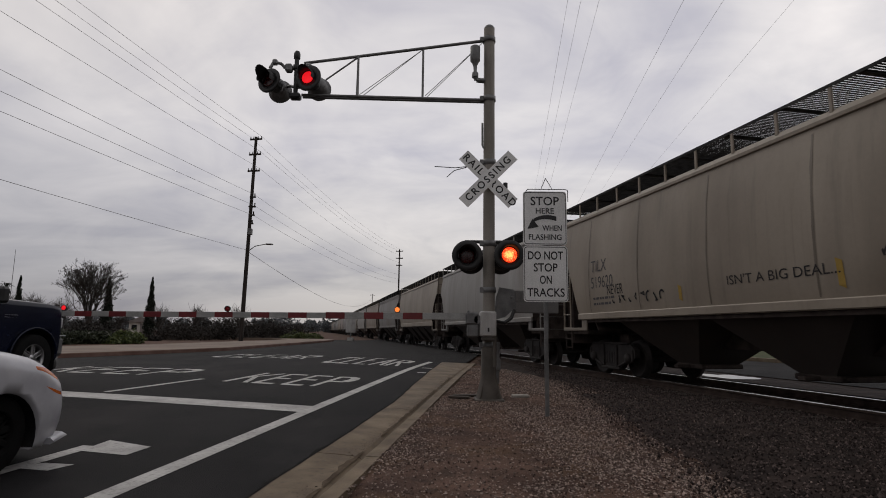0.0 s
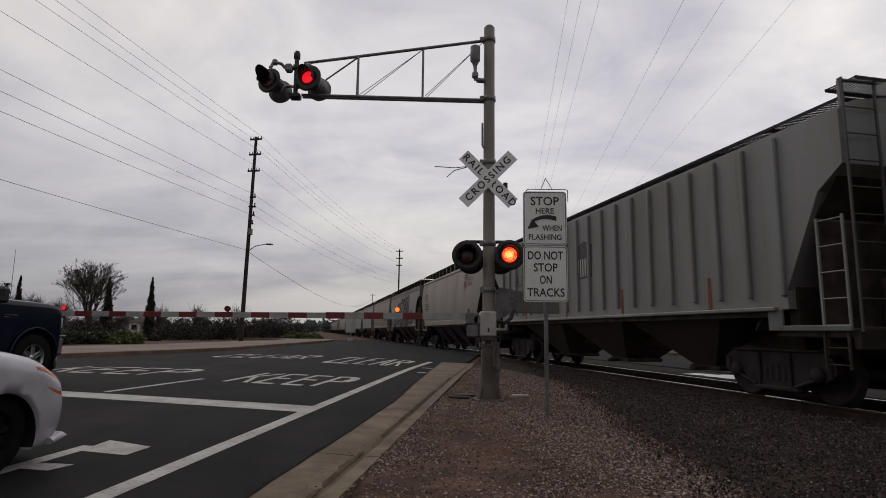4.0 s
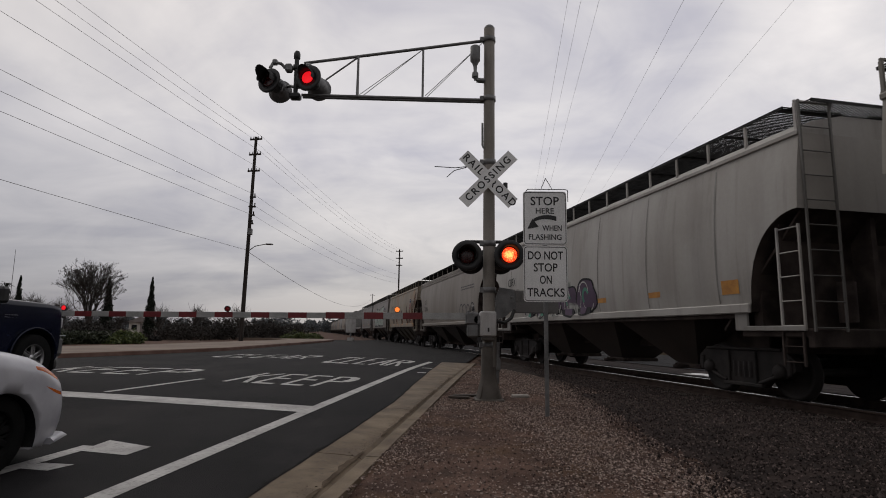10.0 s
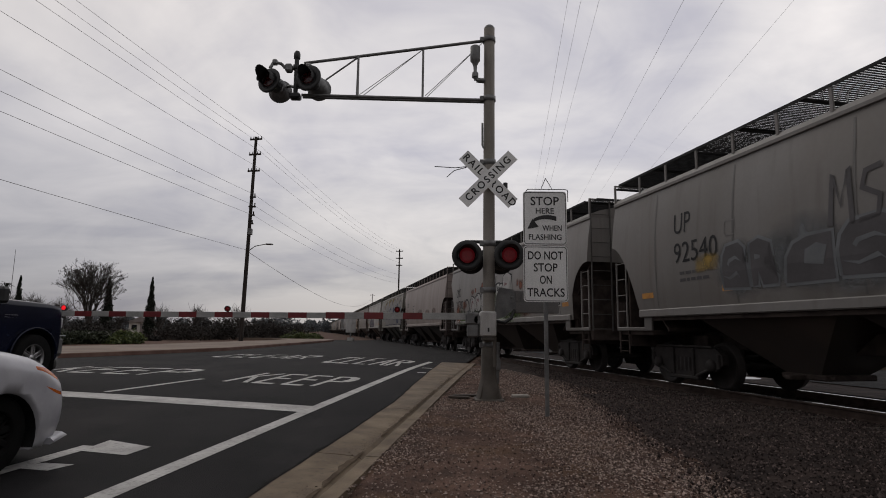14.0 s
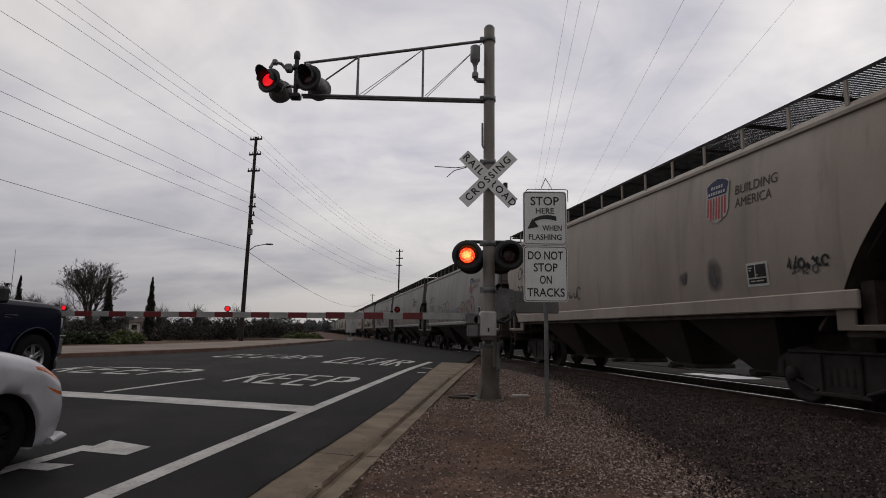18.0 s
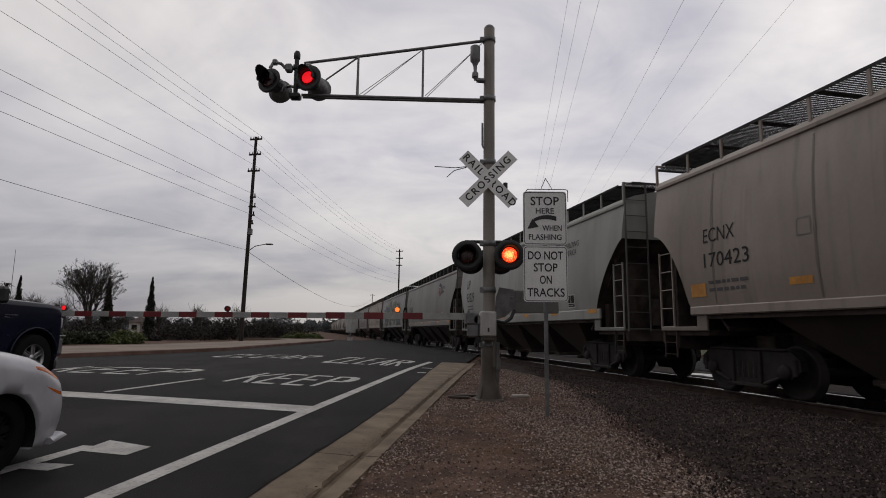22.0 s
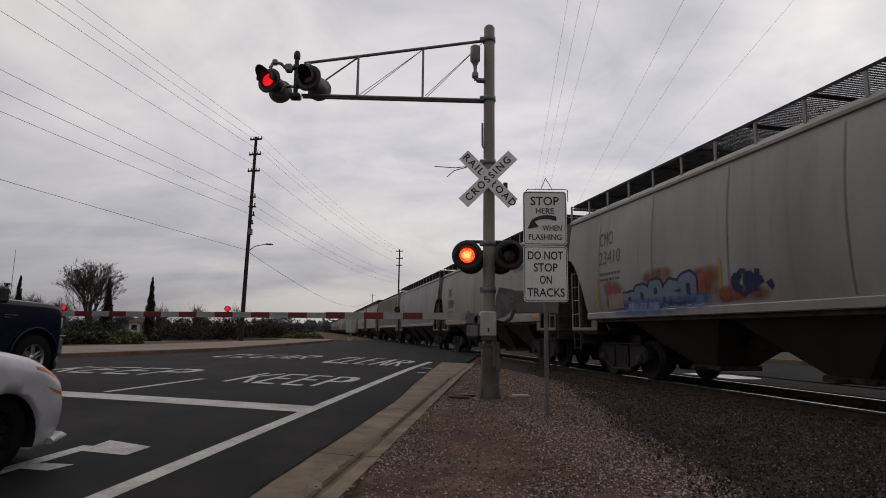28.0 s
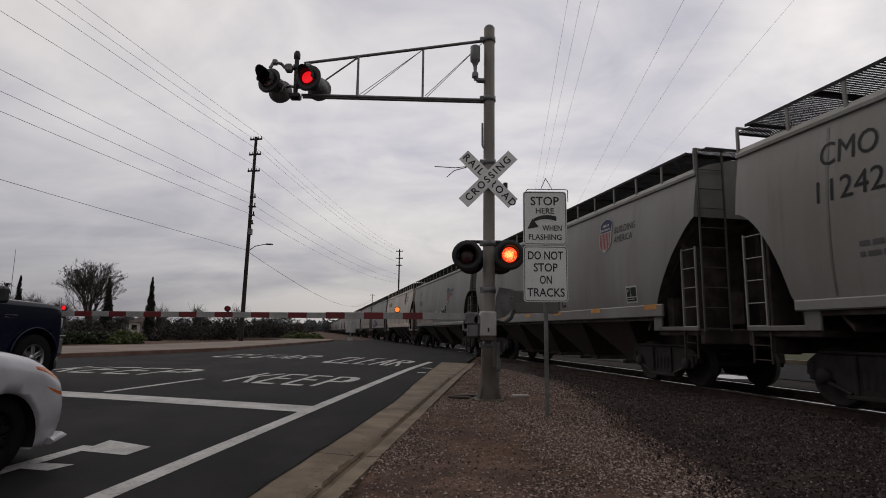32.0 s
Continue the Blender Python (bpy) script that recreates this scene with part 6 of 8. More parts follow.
emblem(c, -3.95, 3.15, 0.95); slogan(c, -5.5, 3.35)
decal(c, "graffiti_outline", stroke(arc(-5.4, 2.4, 0.9, 100, 260, 10), 0.07) + stroke(arc(-6.0, 2.2, 0.7, -20, 170, 10), 0.07), M_spray["blue"], 0.012)

for k, owner, num, x in ((17, "UP", "95680", 6.02), (18, "UP", "93229", 6.02)):
    id_marks(k, owner, num, x, 3.14, 0.43); emblem(CARS[k][0], -4.2, 3.1, 1.0); slogan(CARS[k][0], -5.8, 3.3); plate(CARS[k][0], -5.1, 1.8)
bars(CARS[18][0], 0.6, 2.0, 0.9, 0.07, 3, "rose")

c = CARS[19][0]
id_marks(19, "ECNX", "170423", 5.4, 2.745, 0.27, "black", 0.71, 1.74); scrawl(c, -2.9, -5.5, 1.7, 2.2, "black", 54, 0.055, 14); scrawl(c, -4.7, -6.1, 1.7, 2.1, "charcoal", 89, 0.04, 7)
id_marks(20, "ECNX", "170123", 5.56, 2.585, 0.27, "black", 0.67, 1.5)
for k, x, z in ((19, 3.66, 2.55), (12, 3.71, 2.8)):
    decal(CARS[k][0], "placard_frame", stroke([(x + 0.13, z - 0.13), (x - 0.13, z - 0.13), (x - 0.13, z + 0.13), (x + 0.13, z + 0.13), (x + 0.13, z - 0.13), (x, z - 0.13)], 0.022), M_spray["ash"], 0.006)

c = CARS[21][0]
for ch, x, z in (("M", 6.7, 2.83), ("P", 5.68, 2.83), ("7", 6.8, 2.26), ("4", 5.95, 2.26), ("0", 5.15, 2.26), ("4", 4.36, 2.26), ("1", 3.56, 2.26), ("5", 2.76, 2.26)):
    mark(c, ch, x, z, 0.42, "black", True, 0.72 if ch in "MP" else 0.58, 0.025)
for ch, x, z in (("T", 1.07, 2.06), ("P", 0.36, 2.03), ("R", -0.2, 1.98), ("M", -0.78, 1.95), ("A", -1.5, 1.93)):
    hand_word(c, ch, x + 0.16, x - 0.16, z - 0.15, z + 0.15, "charcoal", 0.05, True)
for x, t in ((-3.2, 20), (-3.6, 30), (-4.15, 25)):
    decal(c, "graffiti_tag", stroke(arc(x, 2.04, 0.15, 0, 300, 8), 0.05), M_spray["black"], 0.006, "", True)
for x in (0.72, -0.53, 3.2):
    decal(c, "rust_streak", [[(x + 0.05, 1.5), (x - 0.06, 1.5), (x - 0.09, 2.6), (x - 0.06, 3.9), (x + 0.05, 3.9), (x + 0.07, 2.9)]], M_spray["brown"], 0.005, "long rust streak", True)
decal(c, "emblem", [[(-1.58, 3.02), (-2.12, 3.02), (-2.16, 3.3), (-1.86, 3.44), (-1.54, 3.3)]], M_spray["navy"], 0.006, "small faded shield emblem", True)
decal(c, "emblem_lower", [[(-1.7, 2.64), (-1.98, 2.64), (-2.1, 2.8), (-2.12, 3.01), (-1.58, 3.01), (-1.6, 2.8)]], M_spray["white"], 0.006, "", True)
decal(c, "graffiti_tag", stroke([(-6.88, 3.82), (-6.9, 3.32), (-7.12, 3.34)], 0.075) + stroke(arc(-7.25, 3.55, 0.17, 0, 350, 12), 0.075) + stroke([(-7.5, 3.86), (-7.52, 3.3)], 0.075) + stroke([(-7.82, 3.84), (-7.56, 3.58), (-7.86, 3.3)], 0.075), M_spray["black"], 0.007, "black sprayed tag", True)
for x in (6.75, 3.0, -3.46, -6.37):
    decal(c, "yellow_patch", [[(x + 0.2, 1.68), (x - 0.2, 1.68), (x - 0.2, 1.88), (x + 0.2, 1.88)]], M_orange, 0.006, "", True)
for x in (-4.94, -5.72):
    decal(c, "notice_plate", [[(x + 0.2, 1.66), (x - 0.2, 1.66), (x - 0.2, 2.0), (x + 0.2, 2.0)]], M_spray["charcoal"], 0.006, "small dark notice plate", True)

c = CARS[22][0]
id_marks(22, "CMO", "23478", 5.5, 2.95, 0.36, "charcoal"); splats(c, [(0.0, 1.9, 0.08, 4.0), (-1.4, 1.9, 0.07, 3.6)], "orange", 55)
c = CARS[23][0]
emblem(c, -4.6, 3.1, 0.8); slogan(c, -6.0, 3.3); id_marks(23, "CMO", "22908", 5.8, 3.0); scrawl(c, -2.2, -3.6, 1.65, 2.0, "orange", 56, 0.05, 6); scrawl(c, -6.2, -7.0, 3.2, 3.5, "black", 57, 0.05, 4)

c = CARS[24][0]
id_marks(24, "CMO", "23410", 5.5, 3.3, 0.34, "charcoal")
splats(c, [(5.3, 1.8, 0.5, 0.7), (3.5, 2.1, 0.5, 0.35), (2.0, 1.85, 0.6, 0.55), (1.0, 1.6, 0.6, 0.25)], "orange", 58)
burner(c, 4.9, 2.1, 1.5, 2.0, "paleblue", "navy", "navy", 5, 59, None, (-0.15, 0.0, 0.05, 0.0, 0.1)); splats(c, [(4.0, 1.5, 1.5, 0.12), (2.3, 1.55, 0.5, 0.3)], "blue", 60, 0.012)
decal(c, "white_panel", [[(5.6, 1.5), (4.9, 1.5), (4.9, 1.86), (5.6, 1.86)]], M_spray["pink"], 0.013)
scrawl(c, 1.1, 0.2, 1.6, 2.0, "navy", 61, 0.1, 6)
for x in (6.2, 1.45):
    decal(c, "rust_streak", [[(x + 0.05, 1.6), (x - 0.05, 1.6), (x - 0.04, 2.3), (x + 0.04, 2.3)]], M_spray["yellow"], 0.006)

c = CARS[25][0]
mark(c, "UP 111688", 5.2, 3.44, 0.42, wide=0.562, bold=0.022); emblem(c, -4.4, 3.3, 1.15); slogan(c, -6.2, 3.45, "navy"); bars(c, 4.4, 1.95, 1.0, 0.06, 2, "ash"); bars(c, 1.9, 2.0, 1.2, 0.06, 3, "ash"); plate(c, -5.6, 1.8)

c = CARS[26][0]
id_marks(26, "UP", "99169", 5.0, 3.4, 0.42)
decal(c, "graffiti_shadow", [[(5.05, 1.38), (1.4, 1.38), (1.35, 2.1), (2.0, 2.3), (3.0, 2.1), (4.9, 2.05)]], M_spray["rose"], 0.006)
shards(c, 4.95, 0.9, 1.4, 2.05, 8, 63, "pink", "ash", (-0.1, 0.05, 0.1, 0.15, 0.2, 0.3, 0.35, 0.35))
scrawl(c, 1.4, 0.1, 1.4, 1.52, "white", 64, 0.03, 6)
burner(c, -1.2, -3.0, 1.5, 2.1, "black", "white", "charcoal", 4, 65, "paleblue", (-0.1, 0.05, 0.1, 0.25)); emblem(c, -3.3, 3.0, 1.0); slogan(c, -4.9, 3.3)
decal(c, "white_panel", [[(0.1, 1.95), (-0.25, 1.95), (-0.25, 2.15), (0.1, 2.15)]], M_spray["white"], 0.007)

c = CARS[27][0]
mark(c, "UP 111039", 5.25, 3.44, 0.42, wide=0.562, bold=0.022); emblem(c, -4.37, 3.12, 1.02); slogan(c, -6.02, 3.3); plate(c, -5.6, 1.8); bars(c, 6.0, 1.95, 0.9, 0.06, 2, "charcoal")
hand_word(c, "HYPE", 2.5, 1.15, 1.62, 2.06, "black", 0.075); hand_word(c, "HYPE", -0.77, -2.0, 1.62, 2.04, "black", 0.075)
splats(c, [(5.0, 1.84, 0.15, 0.8), (0.6, 1.95, 0.5, 0.4)], "charcoal", 67)
mark(CARS[28][0], "CMO", 5.71, 3.54, 0.35, wide=0.86); mark(CARS[28][0], "11242", 5.70, 2.99, 0.33, wide=0.63); bars(CARS[28][0], 5.6, 2.1, 0.95, 0.07, 2, "charcoal")

# ---- crossing signal mast ----
MX, MY = 0.805, 10.07


def lamp(name, parent, m, r_back, r_lens, glow_mat, key, hood=0.30, dark=False):
    """A round flashing lamp facing -y: backing disc, hood, housing, lens and a light disc that comes forward to shine."""
    lp = part(name, Geo().turned([(0.0, 0.02), (r_back * 0.97, 0.02), (r_back, 0.01), (r_back, -0.01), (r_back * 0.97, -0.02), (r_lens, -0.02), (r_lens, 0.0), (0.0, 0.0)], (0, 0, 0), (0, 1, 0), 40), M_black, parent, "black round backing disc", m=m)
    part("housing", Geo().turned([(0, 0.3), (r_lens * 0.7, 0.29), (r_lens * 1.15, 0.2), (r_lens * 1.2, 0.02)], (0, 0, 0), (0, 1, 0), 28), M_black if dark else M_galv, lp, "rounded rear housing")
    part("lens", Geo().turned([(0.0, -0.024), (r_lens * 0.7, -0.022), (r_lens, -0.012), (r_lens, 0.01)], (0, 0, 0), (0, 1, 0), 28), M_lens, lp, "dark red glass lens")
    if hood:
        g = Geo()
        seg = 20
        vs = []
        for rr in (r_lens * 1.12, r_lens * 1.06):
            for dpt in (0, 1):
                for i in range(seg + 1):
                    a = math.pi * (-0.12 + 1.24 * i / seg)
                    ln = hood * max(0.25, math.sin(max(0.0, min(math.pi, a)))) ** 0.5
                    vs.append((rr * math.cos(a), -0.02 - dpt * ln, rr * math.sin(a)))
        k = seg + 1
        fs = [(i, i + 1, k + i + 1, k + i) for i in range(seg)] + [(2 * k + i, 2 * k + i + 1, 3 * k + i + 1, 3 * k + i) for i in range(seg)] + [(k + i, k + i + 1, 3 * k + i + 1, 3 * k + i) for i in range(seg)]
        g.add(vs, fs, True)
        part("hood", g, M_black, lp, "black visor hood")
    disc = part("light_disc", Geo().turned([(0.0, 0.0), (r_lens * 0.6, 0.001), (r_lens * 0.93, 0.004), (r_lens * 0.93, 0.008), (0, 0.008)], (0, 0, 0), (0, 1, 0), 28), glow_mat, lp, "glowing light disc")
    FLASH.append((disc, key))
    if glow_mat is M_glow:
        ember = part("fading_disc", Geo().turned([(0.0, 0.0), (r_lens * 0.6, 0.001), (r_lens * 0.93, 0.004), (r_lens * 0.93, 0.008), (0, 0.008)], (0, 0, 0), (0, 1, 0), 28), M_ember, lp, "dull red disc of the fading lamp")
        FLASH.append((ember, "fading"))
    return lp


FLASH = []
mast = thing("crossing_signal", pose(MX, MY, 0.0), "aluminium railroad crossing signal mast with cantilever arm and flashing red lamps", "crossing signal")
g = Geo()
g.rod((0, 0, 0.45), (0.016, 0, 6.79), 0.106, 0.099, 28)
part("mast_pole", g, M_alu, mast, "weathered aluminium pole")
g = Geo()
g.turned([(0.23, 0.05), (0.215, 0.08), (0.13, 0.42), (0.13, 0.9), (0.11, 0.94)], (0, 0, 0), (0, 0, 1), 20)
for a in range(4):
    c, s = math.cos(a * math.pi / 2 + 0.8), math.sin(a * math.pi / 2 + 0.8)
    g.add([(c * 0.1 - s * 0.015, s * 0.1 + c * 0.015, 0.48), (c * 0.25 - s * 0.015, s * 0.25 + c * 0.015, 0.06), (c * 0.1 - s * 0.015, s * 0.1 + c * 0.015, 0.06), (c * 0.1 + s * 0.015, s * 0.1 - c * 0.015, 0.48), (c * 0.25 + s * 0.015, s * 0.25 - c * 0.015, 0.06), (c * 0.1 + s * 0.015, s * 0.1 - c * 0.015, 0.06)], [(0, 1, 2), (3, 4, 5), (0, 1, 4, 3)])
part("base_casting", g, M_casting, mast, "cast flared mast base")
part("footing", Geo().box((0, 0, 0.02), (0.5, 0.5, 0.08), 0.015), M_casting, mast, "concrete footing")
part("cap", Geo().turned([(0, 0.08), (0.07, 0.07), (0.1, 0.03), (0.1, 0)], (0.016, 0, 6.76), seg=20), M_galv, mast)
for z in (6.55, 5.40, 4.2, 2.72, 1.9, 0.95):
    part("clamp", Geo().turned([(0.1, -0.05), (0.122, -0.045), (0.122, 0.045), (0.1, 0.05)], (0.01, 0, z), seg=20).box((-0.1, -0.02, z), (0.12, 0.08, 0.09), 0.01), M_galv, mast)
part("conduit", Geo().pipe([(-0.09, -0.06, 4.45), (-0.115, -0.06, 4.5), (-0.115, -0.06, 4.92)], 0.018), M_galv, mast, "grey conduit stub")
part("conduit", Geo().pipe([(0.14, 0.05, 0.3), (0.15, 0.05, 1.0)], 0.045, 10).box((0.15, 0.05, 0.62), (0.11, 0.11, 0.2), 0.01), M_galv, mast, "grey cable conduit")
# cantilever truss
LX = -3.42
arm = part("cantilever_arm", Geo().rod((-0.08, 0, 6.54), (LX, 0.05, 6.085), 0.028, seg=10), M_galv, mast, "grey steel truss arm")
for y in (-0.035, 0.065):
    part("lower_chord", Geo().rod((-0.08, y, 5.37), (LX + 0.0, y, 5.43), 0.026, seg=10), M_galv, arm)
for x, z1 in ((-2.41, 6.22), (-1.21, 6.385)):
    for y in (-0.035, 0.065):
        part("strut", Geo().rod((x, y, 5.40), (x, 0.02, z1), 0.02, seg=8), M_galv, arm)
for (x0, z0), (x1, z1) in (((-1.21, 6.37), (-2.36, 5.44)), ((-0.12, 6.5), (-1.16, 5.43))):
    for y in (-0.05, 0.08):
        part("brace_rod", Geo().rod((x0, 0.02, z0), (x1, y, z1), 0.006, seg=6), M_galv, arm)
part("strut", Geo().rod((-2.41, 0.02, 6.2), (-3.0, 0.02, 5.75), 0.016, seg=8), M_galv, arm)
# overhead lamps on a cross bar
PX = LX - 0.13
rack = part("lamp_bracket", Geo().rod((PX, 0.02, 5.36), (PX, 0.02, 6.22), 0.042, seg=12).turned([(0, 0.1), (0.04, 0.08), (0.06, 0.03), (0.06, -0.06), (0.04, -0.08)], (PX, 0.02, 6.22), seg=14)
            .turned([(0.05, -0.05), (0.07, -0.04), (0.07, 0.04), (0.05, 0.05)], (PX, 0.02, 5.98), seg=14).box((PX, 0.02, 5.42), (0.2, 0.18, 0.1), 0.02), M_black, mast, "dark bracket of the overhead lamps")
part("lamp_fitting", Geo().pipe([(PX, 0.0, 5.98), (PX - 0.2, -0.03, 5.95), (PX - 0.26, -0.05, 6.02), (PX - 0.4, -0.06, 6.05), (PX - 0.46, -0.08, 5.92)], 0.03, 8).box((PX - 0.13, -0.02, 5.95), (0.13, 0.13, 0.15), 0.025).box((PX - 0.38, -0.05, 6.05), (0.09, 0.1, 0.1), 0.02), M_galv, mast, "grey pipe fittings of one lamp pair")
part("lamp_fitting", Geo().pipe([(PX, 0.0, 5.92), (PX + 0.16, -0.03, 5.98), (PX + 0.28, -0.05, 5.98), (PX + 0.34, -0.1, 5.86)], 0.03, 8).box((PX + 0.24, -0.04, 5.98), (0.1, 0.1, 0.1), 0.02), M_galv, mast, "grey pipe fittings of one lamp pair")
part("lamp_fitting", Geo().pipe([(PX, 0.05, 5.6), (PX - 0.12, 0.15, 5.68), (PX - 0.3, 0.3, 5.72)], 0.028, 8).pipe([(PX, 0.05, 5.6), (PX + 0.15, 0.15, 5.68), (PX + 0.3, 0.3, 5.72)], 0.028, 8), M_galv, mast, "grey pipe fittings of the rear lamps")
lamp("overhead_lamp", mast, pose(-3.955, -0.26, 5.60, -4, 0, -22), 0.232, 0.13, M_glowred, "overhead left", 0.3, True)
lamp("overhead_lamp", mast, pose(-3.255, -0.26, 5.655, -4, 0, -16), 0.246, 0.122, M_glowred, "overhead right", 0.24, True)
for x, z in ((-3.93, 5.66), (-3.19, 5.71)):
    part("rear_lamp", Geo().turned([(0, -0.3), (0.1, -0.29), (0.165, -0.2), (0.18, 0.0), (0.225, 0.01), (0.225, 0.03), (0, 0.03)], (x, 0.35, z), (0, 1, 0), 28), M_galv, mast, "grey housing of a lamp facing away")
# bell
g = Geo()
g.turned([(0, 0.2), (0.05, 0.2), (0.09, 0.17), (0.09, -0.1), (0.06, -0.14), (0.035, -0.2), (0.03, -0.3), (0.06, -0.34), (0.06, -0.42)], (-0.25, -0.08, 6.2), seg=20)
g.pipe([(-0.25, -0.08, 5.8), (-0.22, -0.06, 5.74), (-0.05, -0.02, 5.74)], 0.045, 10)
part("bell", g, M_galv, mast, "grey electronic bell on an elbow")


def blade(angle, words, dy):
    """A crossbuck blade with its letters."""
    b = part("crossbuck_blade", Geo().box((0, 0, 0), (1.24, 0.006, 0.23), 0.002), M_sign, mast, "white crossbuck blade", m=pose(-0.02, -0.17 - dy, 3.85, 0, angle, 0))
    for text, x in words:
        pts, fs = letters(text, 0.178, 0.0035, 1.34)
        part("lettering", Geo().add([(px + x, -0.0045, py) for px, py, _ in pts], fs), M_ink, b)
    return b


blade(45, [("RAIL", -0.37), ("ROAD", 0.36)], 0.0)
blade(-45, [("CROSSING", 0.0)], 0.012)
part("bracket", Geo().box((-0.02, -0.12, 3.85), (0.2, 0.08, 0.3), 0.01).rod((0.3, -0.02, 3.72), (0.3, -0.02, 3.82), 0.04), M_black, mast)
for pts in ([(-0.35, -0.16, 4.08), (-0.6, -0.16, 4.05), (-0.97, -0.16, 4.07)], [(-0.4, -0.16, 4.06), (-0.62, -0.16, 4.0), (-0.75, -0.16, 3.88)]):
    part("loose_wire", Geo().pipe(pts, 0.008, 5), M_black, mast, "loose end of a black wire")
# roadside pair of flashing lamps
part("lamp_crossarm", Geo().rod((-0.42, 0.0, 2.75), (0.36, 0.0, 2.75), 0.03, seg=10).rod((-0.38, 0, 2.75), (-0.38, -0.05, 2.48), 0.025).rod((0.32, 0, 2.75), (0.32, -0.05, 2.48), 0.025), M_black, mast)
lamp("flashing_lamp", mast, pose(-0.39, -0.27, 2.47), 0.262, 0.142, M_glow, "left")
lamp("flashing_lamp", mast, pose(0.335, -0.27, 2.485), 0.262, 0.142, M_glow, "right")
for x in (-0.3, 0.24):
    part("rear_lamp", Geo().turned([(0, -0.25), (0.13, -0.22), (0.2, -0.1), (0.2, 0.0), (0.26, 0.01), (0.26, 0.03), (0, 0.03)], (x, 0.33, 2.47), (0, 1, 0), 28), M_black, mast, "dark housing of a lamp facing away")

# ---- gate ----
gate = thing("crossing_gate", pose(MX, MY - 0.15, 0), "lowered red and white striped crossing gate arm", "crossing gate")
part("gate_cabinet", Geo().box((-0.03, 0.02, 1.31), (0.27, 0.4, 0.42), 0.02), M_white, gate, "light grey gate mechanism cabinet")
part("cabinet_lock", Geo().box((-0.03, -0.2, 1.21), (0.03, 0.02, 0.07), 0.005), M_black, gate)
part("pivot", Geo().rod((-0.2, -0.15, 1.38), (-0.2, 0.2, 1.38), 0.07, seg=14).box((-0.3, 0, 1.4), (0.22, 0.3, 0.2), 0.02).box((-0.28, 0, 1.2), (0.2, 0.26, 0.24), 0.03).rod((-0.36, -0.05, 1.4), (-0.36, -0.05, 1.53), 0.02), M_galv, gate, "steel gate pivot")
part("mechanism_base", Geo().box((-0.03, 0.0, 1.06), (0.2, 0.3, 0.06), 0.01).rod((0.08, -0.12, 0.6), (0.08, -0.12, 1.1), 0.03, seg=10), M_casting, gate)
part("counterweight_arm", Geo().prism([(0.1, 1.38), (0.3, 1.44), (0.5, 1.62), (0.46, 1.92), (0.2, 1.96), (0.14, 1.78)], Matrix.Translation((0, 0.32, 0)) @ pose(0, 0, 0, 90), 0.04).box((0.42, 0.3, 1.78), (0.05, 0.1, 0.05), 0.01), M_galv, gate, "grey steel counterweight arm")
part("counterweight", Geo().box((0.84, 0.34, 1.71), (0.82, 0.07, 0.4), 0.012).box((0.5, 0.3, 1.79), (0.03, 0.04, 0.16), 0.005).box((0.6, 0.3, 1.79), (0.03, 0.04, 0.16), 0.005), M_weight, gate, "flat grey counterweight plate")
part("cable_hose", Geo().pipe([(0.1, -0.02, 1.36), (0.26, 0.1, 1.33), (0.4, 0.22, 1.42), (0.46, 0.3, 1.56)], 0.03, 8), M_black, gate, "black rubber cable hose")
ARM_DIR = Vector((-7.56, 0.95, 0.0)).normalized()
A0 = Vector((-0.3, 0.0, 1.435))
turn = Vector((-1, 0, 0)).rotation_difference(ARM_DIR).to_matrix().to_4x4()
arm_m = Matrix.Translation(A0) @ turn
pos = 0.06
bands = [(0.42, "w"), (0.37, "w")] + [(0.346, "r" if i % 2 == 0 else "w") for i in range(20)]
arm_ob = part("gate_arm", Geo().box((-3.88, 0.012, 0), (7.7, 0.02, 0.092), 0.003), M_stripe_w, gate, "long flat gate arm", m=arm_m)
for wdt, col in bands:
    if pos + wdt > 7.8:
        wdt = 7.8 - pos
    h = 0.115 if pos < 2.3 else 0.10
    if wdt > 0.05:
        part("stripe", Geo().box((-(pos + wdt / 2), -0.008, 0), (wdt, 0.024, h), 0.003), M_stripe_r if col == "r" else M_stripe_w, arm_ob)
    pos += wdt
for dist, key in ((1.30, "arm right"), (4.42, "arm left"), (7.66, "steady")):
    p = arm_m @ Vector((-dist, 0.0, 0.107))
    lp = part("arm_lamp", Geo().turned([(0, 0.05), (0.044, 0.045), (0.052, 0.0), (0.052, -0.03), (0.045, -0.03), (0.043, 0.0), (0, 0.0)], p, (0, 1, 0), 18).box(p + Vector((0, 0.02, -0.06)), (0.03, 0.03, 0.06)), M_black, gate)
    part("lens", Geo().turned([(0, -0.012), (0.043, -0.006), (0.043, 0.0)], p, (0, 1, 0), 18), M_armlens, lp)
    disc = part("light_disc", Geo().turned([(0, 0.0), (0.043, 0.003), (0.043, 0.006)], p, (0, 1, 0), 18), M_glowarm if key == "arm right" else M_glowred, lp)
    FLASH.append((disc, key))

# ---- regulatory signs on a post ----
SX, SY = 1.462, 8.15
signs = thing("road_sign", pose(SX, SY, 0), "white regulatory signs with black lettering on a steel post", "road sign")
part("post", Geo().box((0.0, 0.03, 1.55), (0.055, 0.045, 3.2), 0.006), M_galv, signs, "galvanised square steel post")


